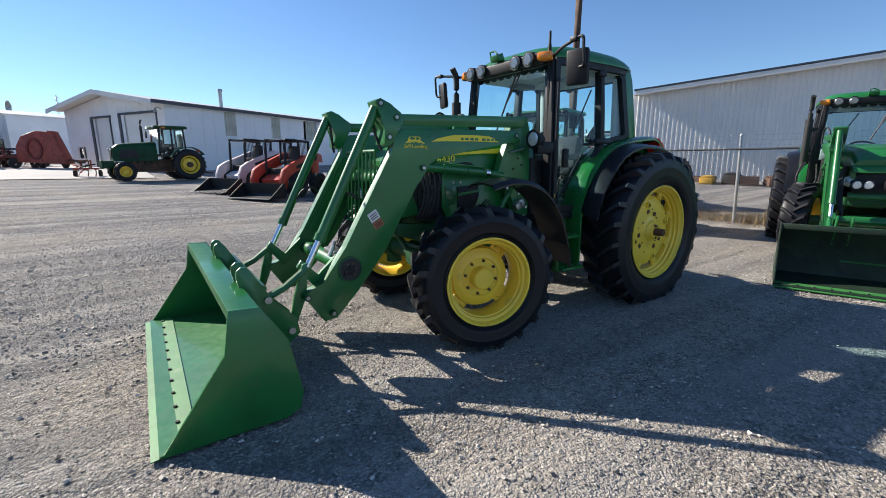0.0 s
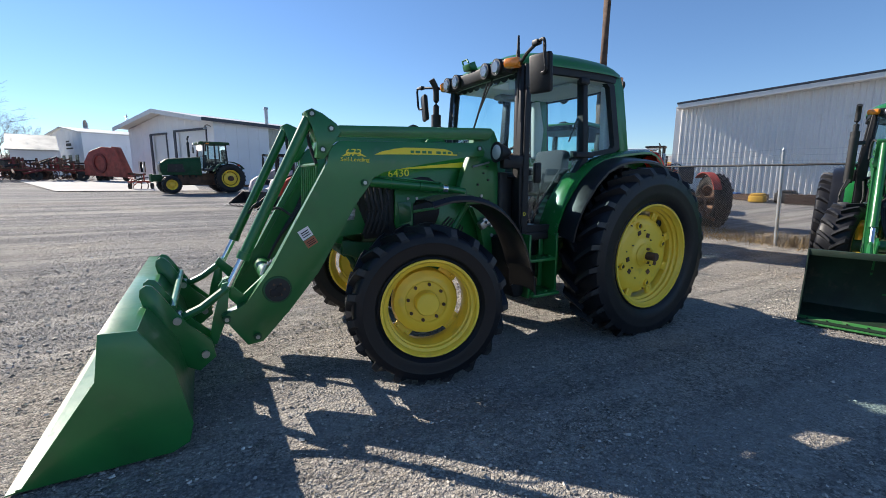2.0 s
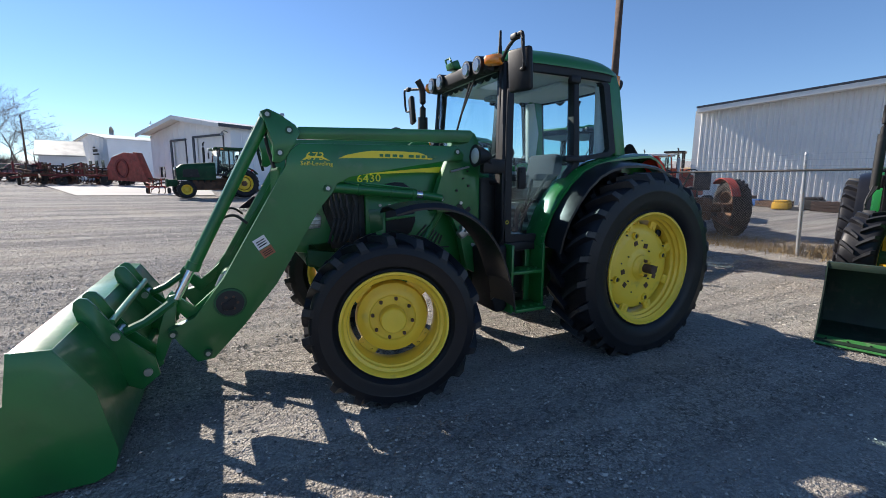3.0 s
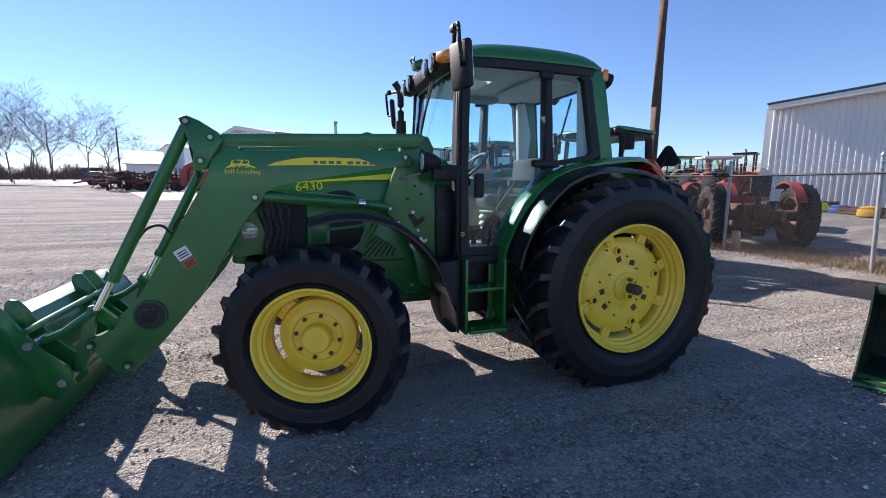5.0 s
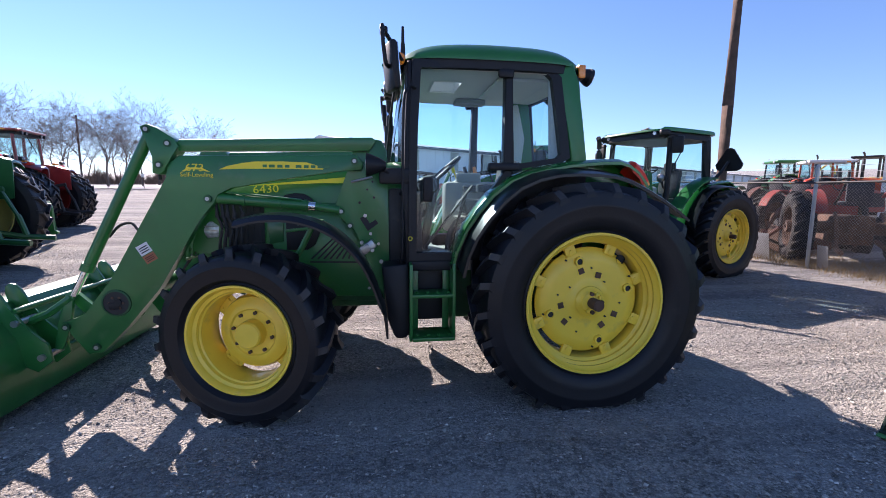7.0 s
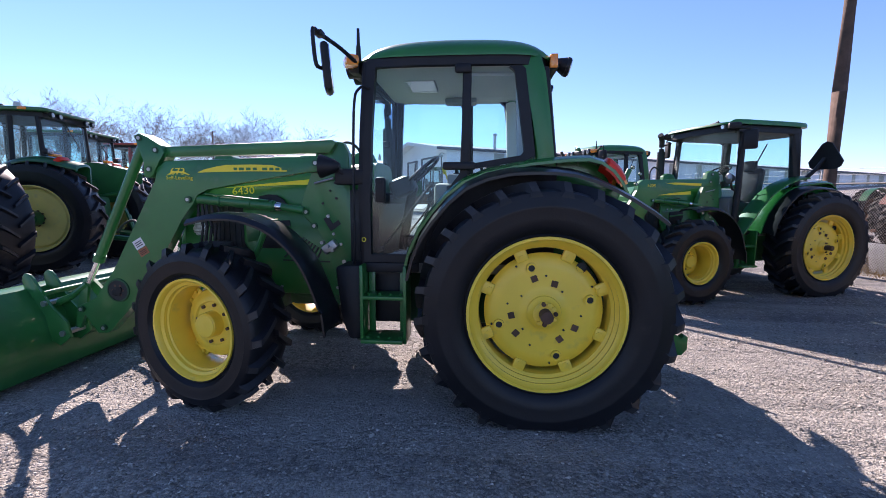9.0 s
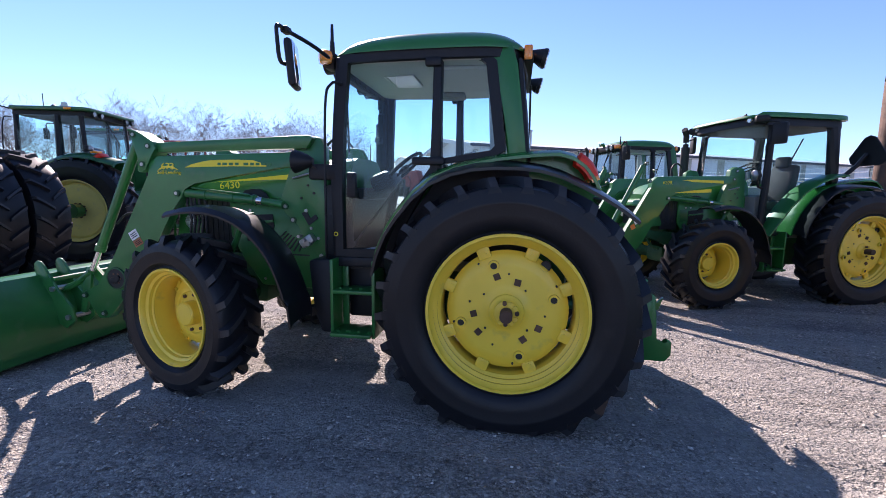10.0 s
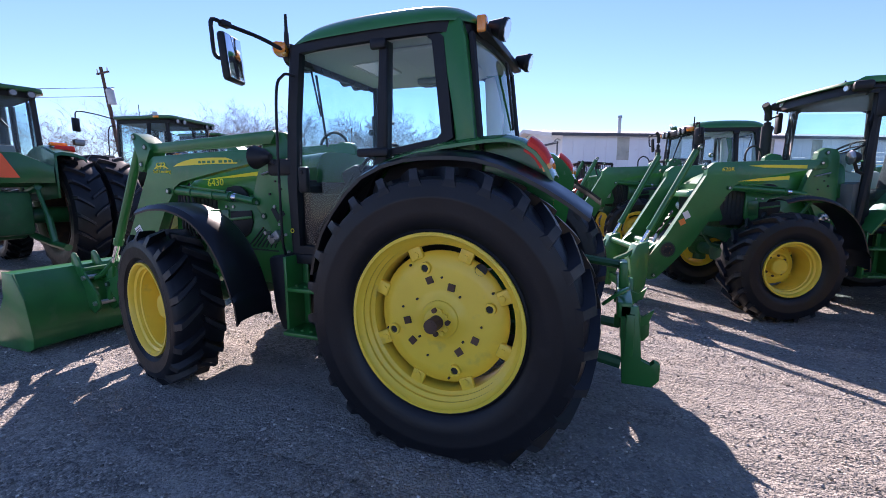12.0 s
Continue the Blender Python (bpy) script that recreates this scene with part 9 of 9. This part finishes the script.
def leaning_sheet(y, w, h, label):
    bm = B()
    box(bm, (0, 0, h / 2), (0.012, w, h), 0.003)
    solo("metal_sheet", bm, GALV, label, "sheet", group="sheets at the fence", m=Matrix.Translation((-7.66, y, ground_z(-7.66, y))) @ Matrix.Rotation(radians(8), 4, "Y"))


leaning_sheet(-5.3, 0.58, 0.62, "grey metal sheet leaning inside the fence")
leaning_sheet(-3.75, 0.22, 0.50, "narrow pale metal sheet leaning inside the fence")


def fence_litter():
    rnd = random.Random(4)
    v, f = [], []
    for i in range(16000):
        y = rnd.uniform(-12, 10)
        x = -7.5 + (rnd.gauss(-0.15, 0.28) if i % 3 == 0 else -rnd.uniform(0.0, 1.9))
        h = rnd.uniform(0.04, 0.26) * (1.4 if -1.0 < y < 1.5 else 0.8)
        a = rnd.uniform(0, math.tau)
        z = ground_z(x, y) - 0.01
        b = len(v)
        c, s = 0.006 * math.cos(a), 0.006 * math.sin(a)
        dx, dy = rnd.gauss(0, 0.08), rnd.gauss(0, 0.08)
        v += [(x - c, y - s, z), (x + c, y + s, z), (x + dx, y + dy, z + h)]
        f.append((b, b + 1, b + 2))
    me = bpy.data.meshes.new("dry_weeds")
    me.from_pydata(v, [], f)
    me.materials.append(STRAW)
    tagged(new("dry_weeds", me), "dry straw-coloured weeds along the fence foot", "weeds", kind="stuff")


fence_litter()


def road_sign(x, y, label, stop):
    z = ground_z(x, y)
    t = thing("road_sign", label, "sign", pose(x, y, z, 0, 0, -28))
    bm = B()
    box(bm, (0, 0, 0.95), (0.06, 0.05, 2.1), 0.005)
    part("post", bm, WOOD, t)
    bm = B()
    if stop:
        plate(bm, [(0.40 * math.cos(math.tau * (i + 0.5) / 8), 1.98 + 0.40 * math.sin(math.tau * (i + 0.5) / 8)) for i in range(8)], 0.03, 0.05)
        part("board", bm, RED, t, "red octagonal board")
        bm = B()
        box(bm, (0, 0.04, 1.32), (0.62, 0.02, 0.42), 0.004)
        part("plate", bm, WHITE, t, "white plate under the board")
    else:
        box(bm, (0, 0.04, 1.6), (0.50, 0.02, 0.40), 0.004)
        part("board", bm, WHITE, t, "pale square board")


road_sign(32.3, -54.66, "red stop sign with a white plate across the road", True)
road_sign(30.95, -55.3, "small pale road sign before the brush", False)
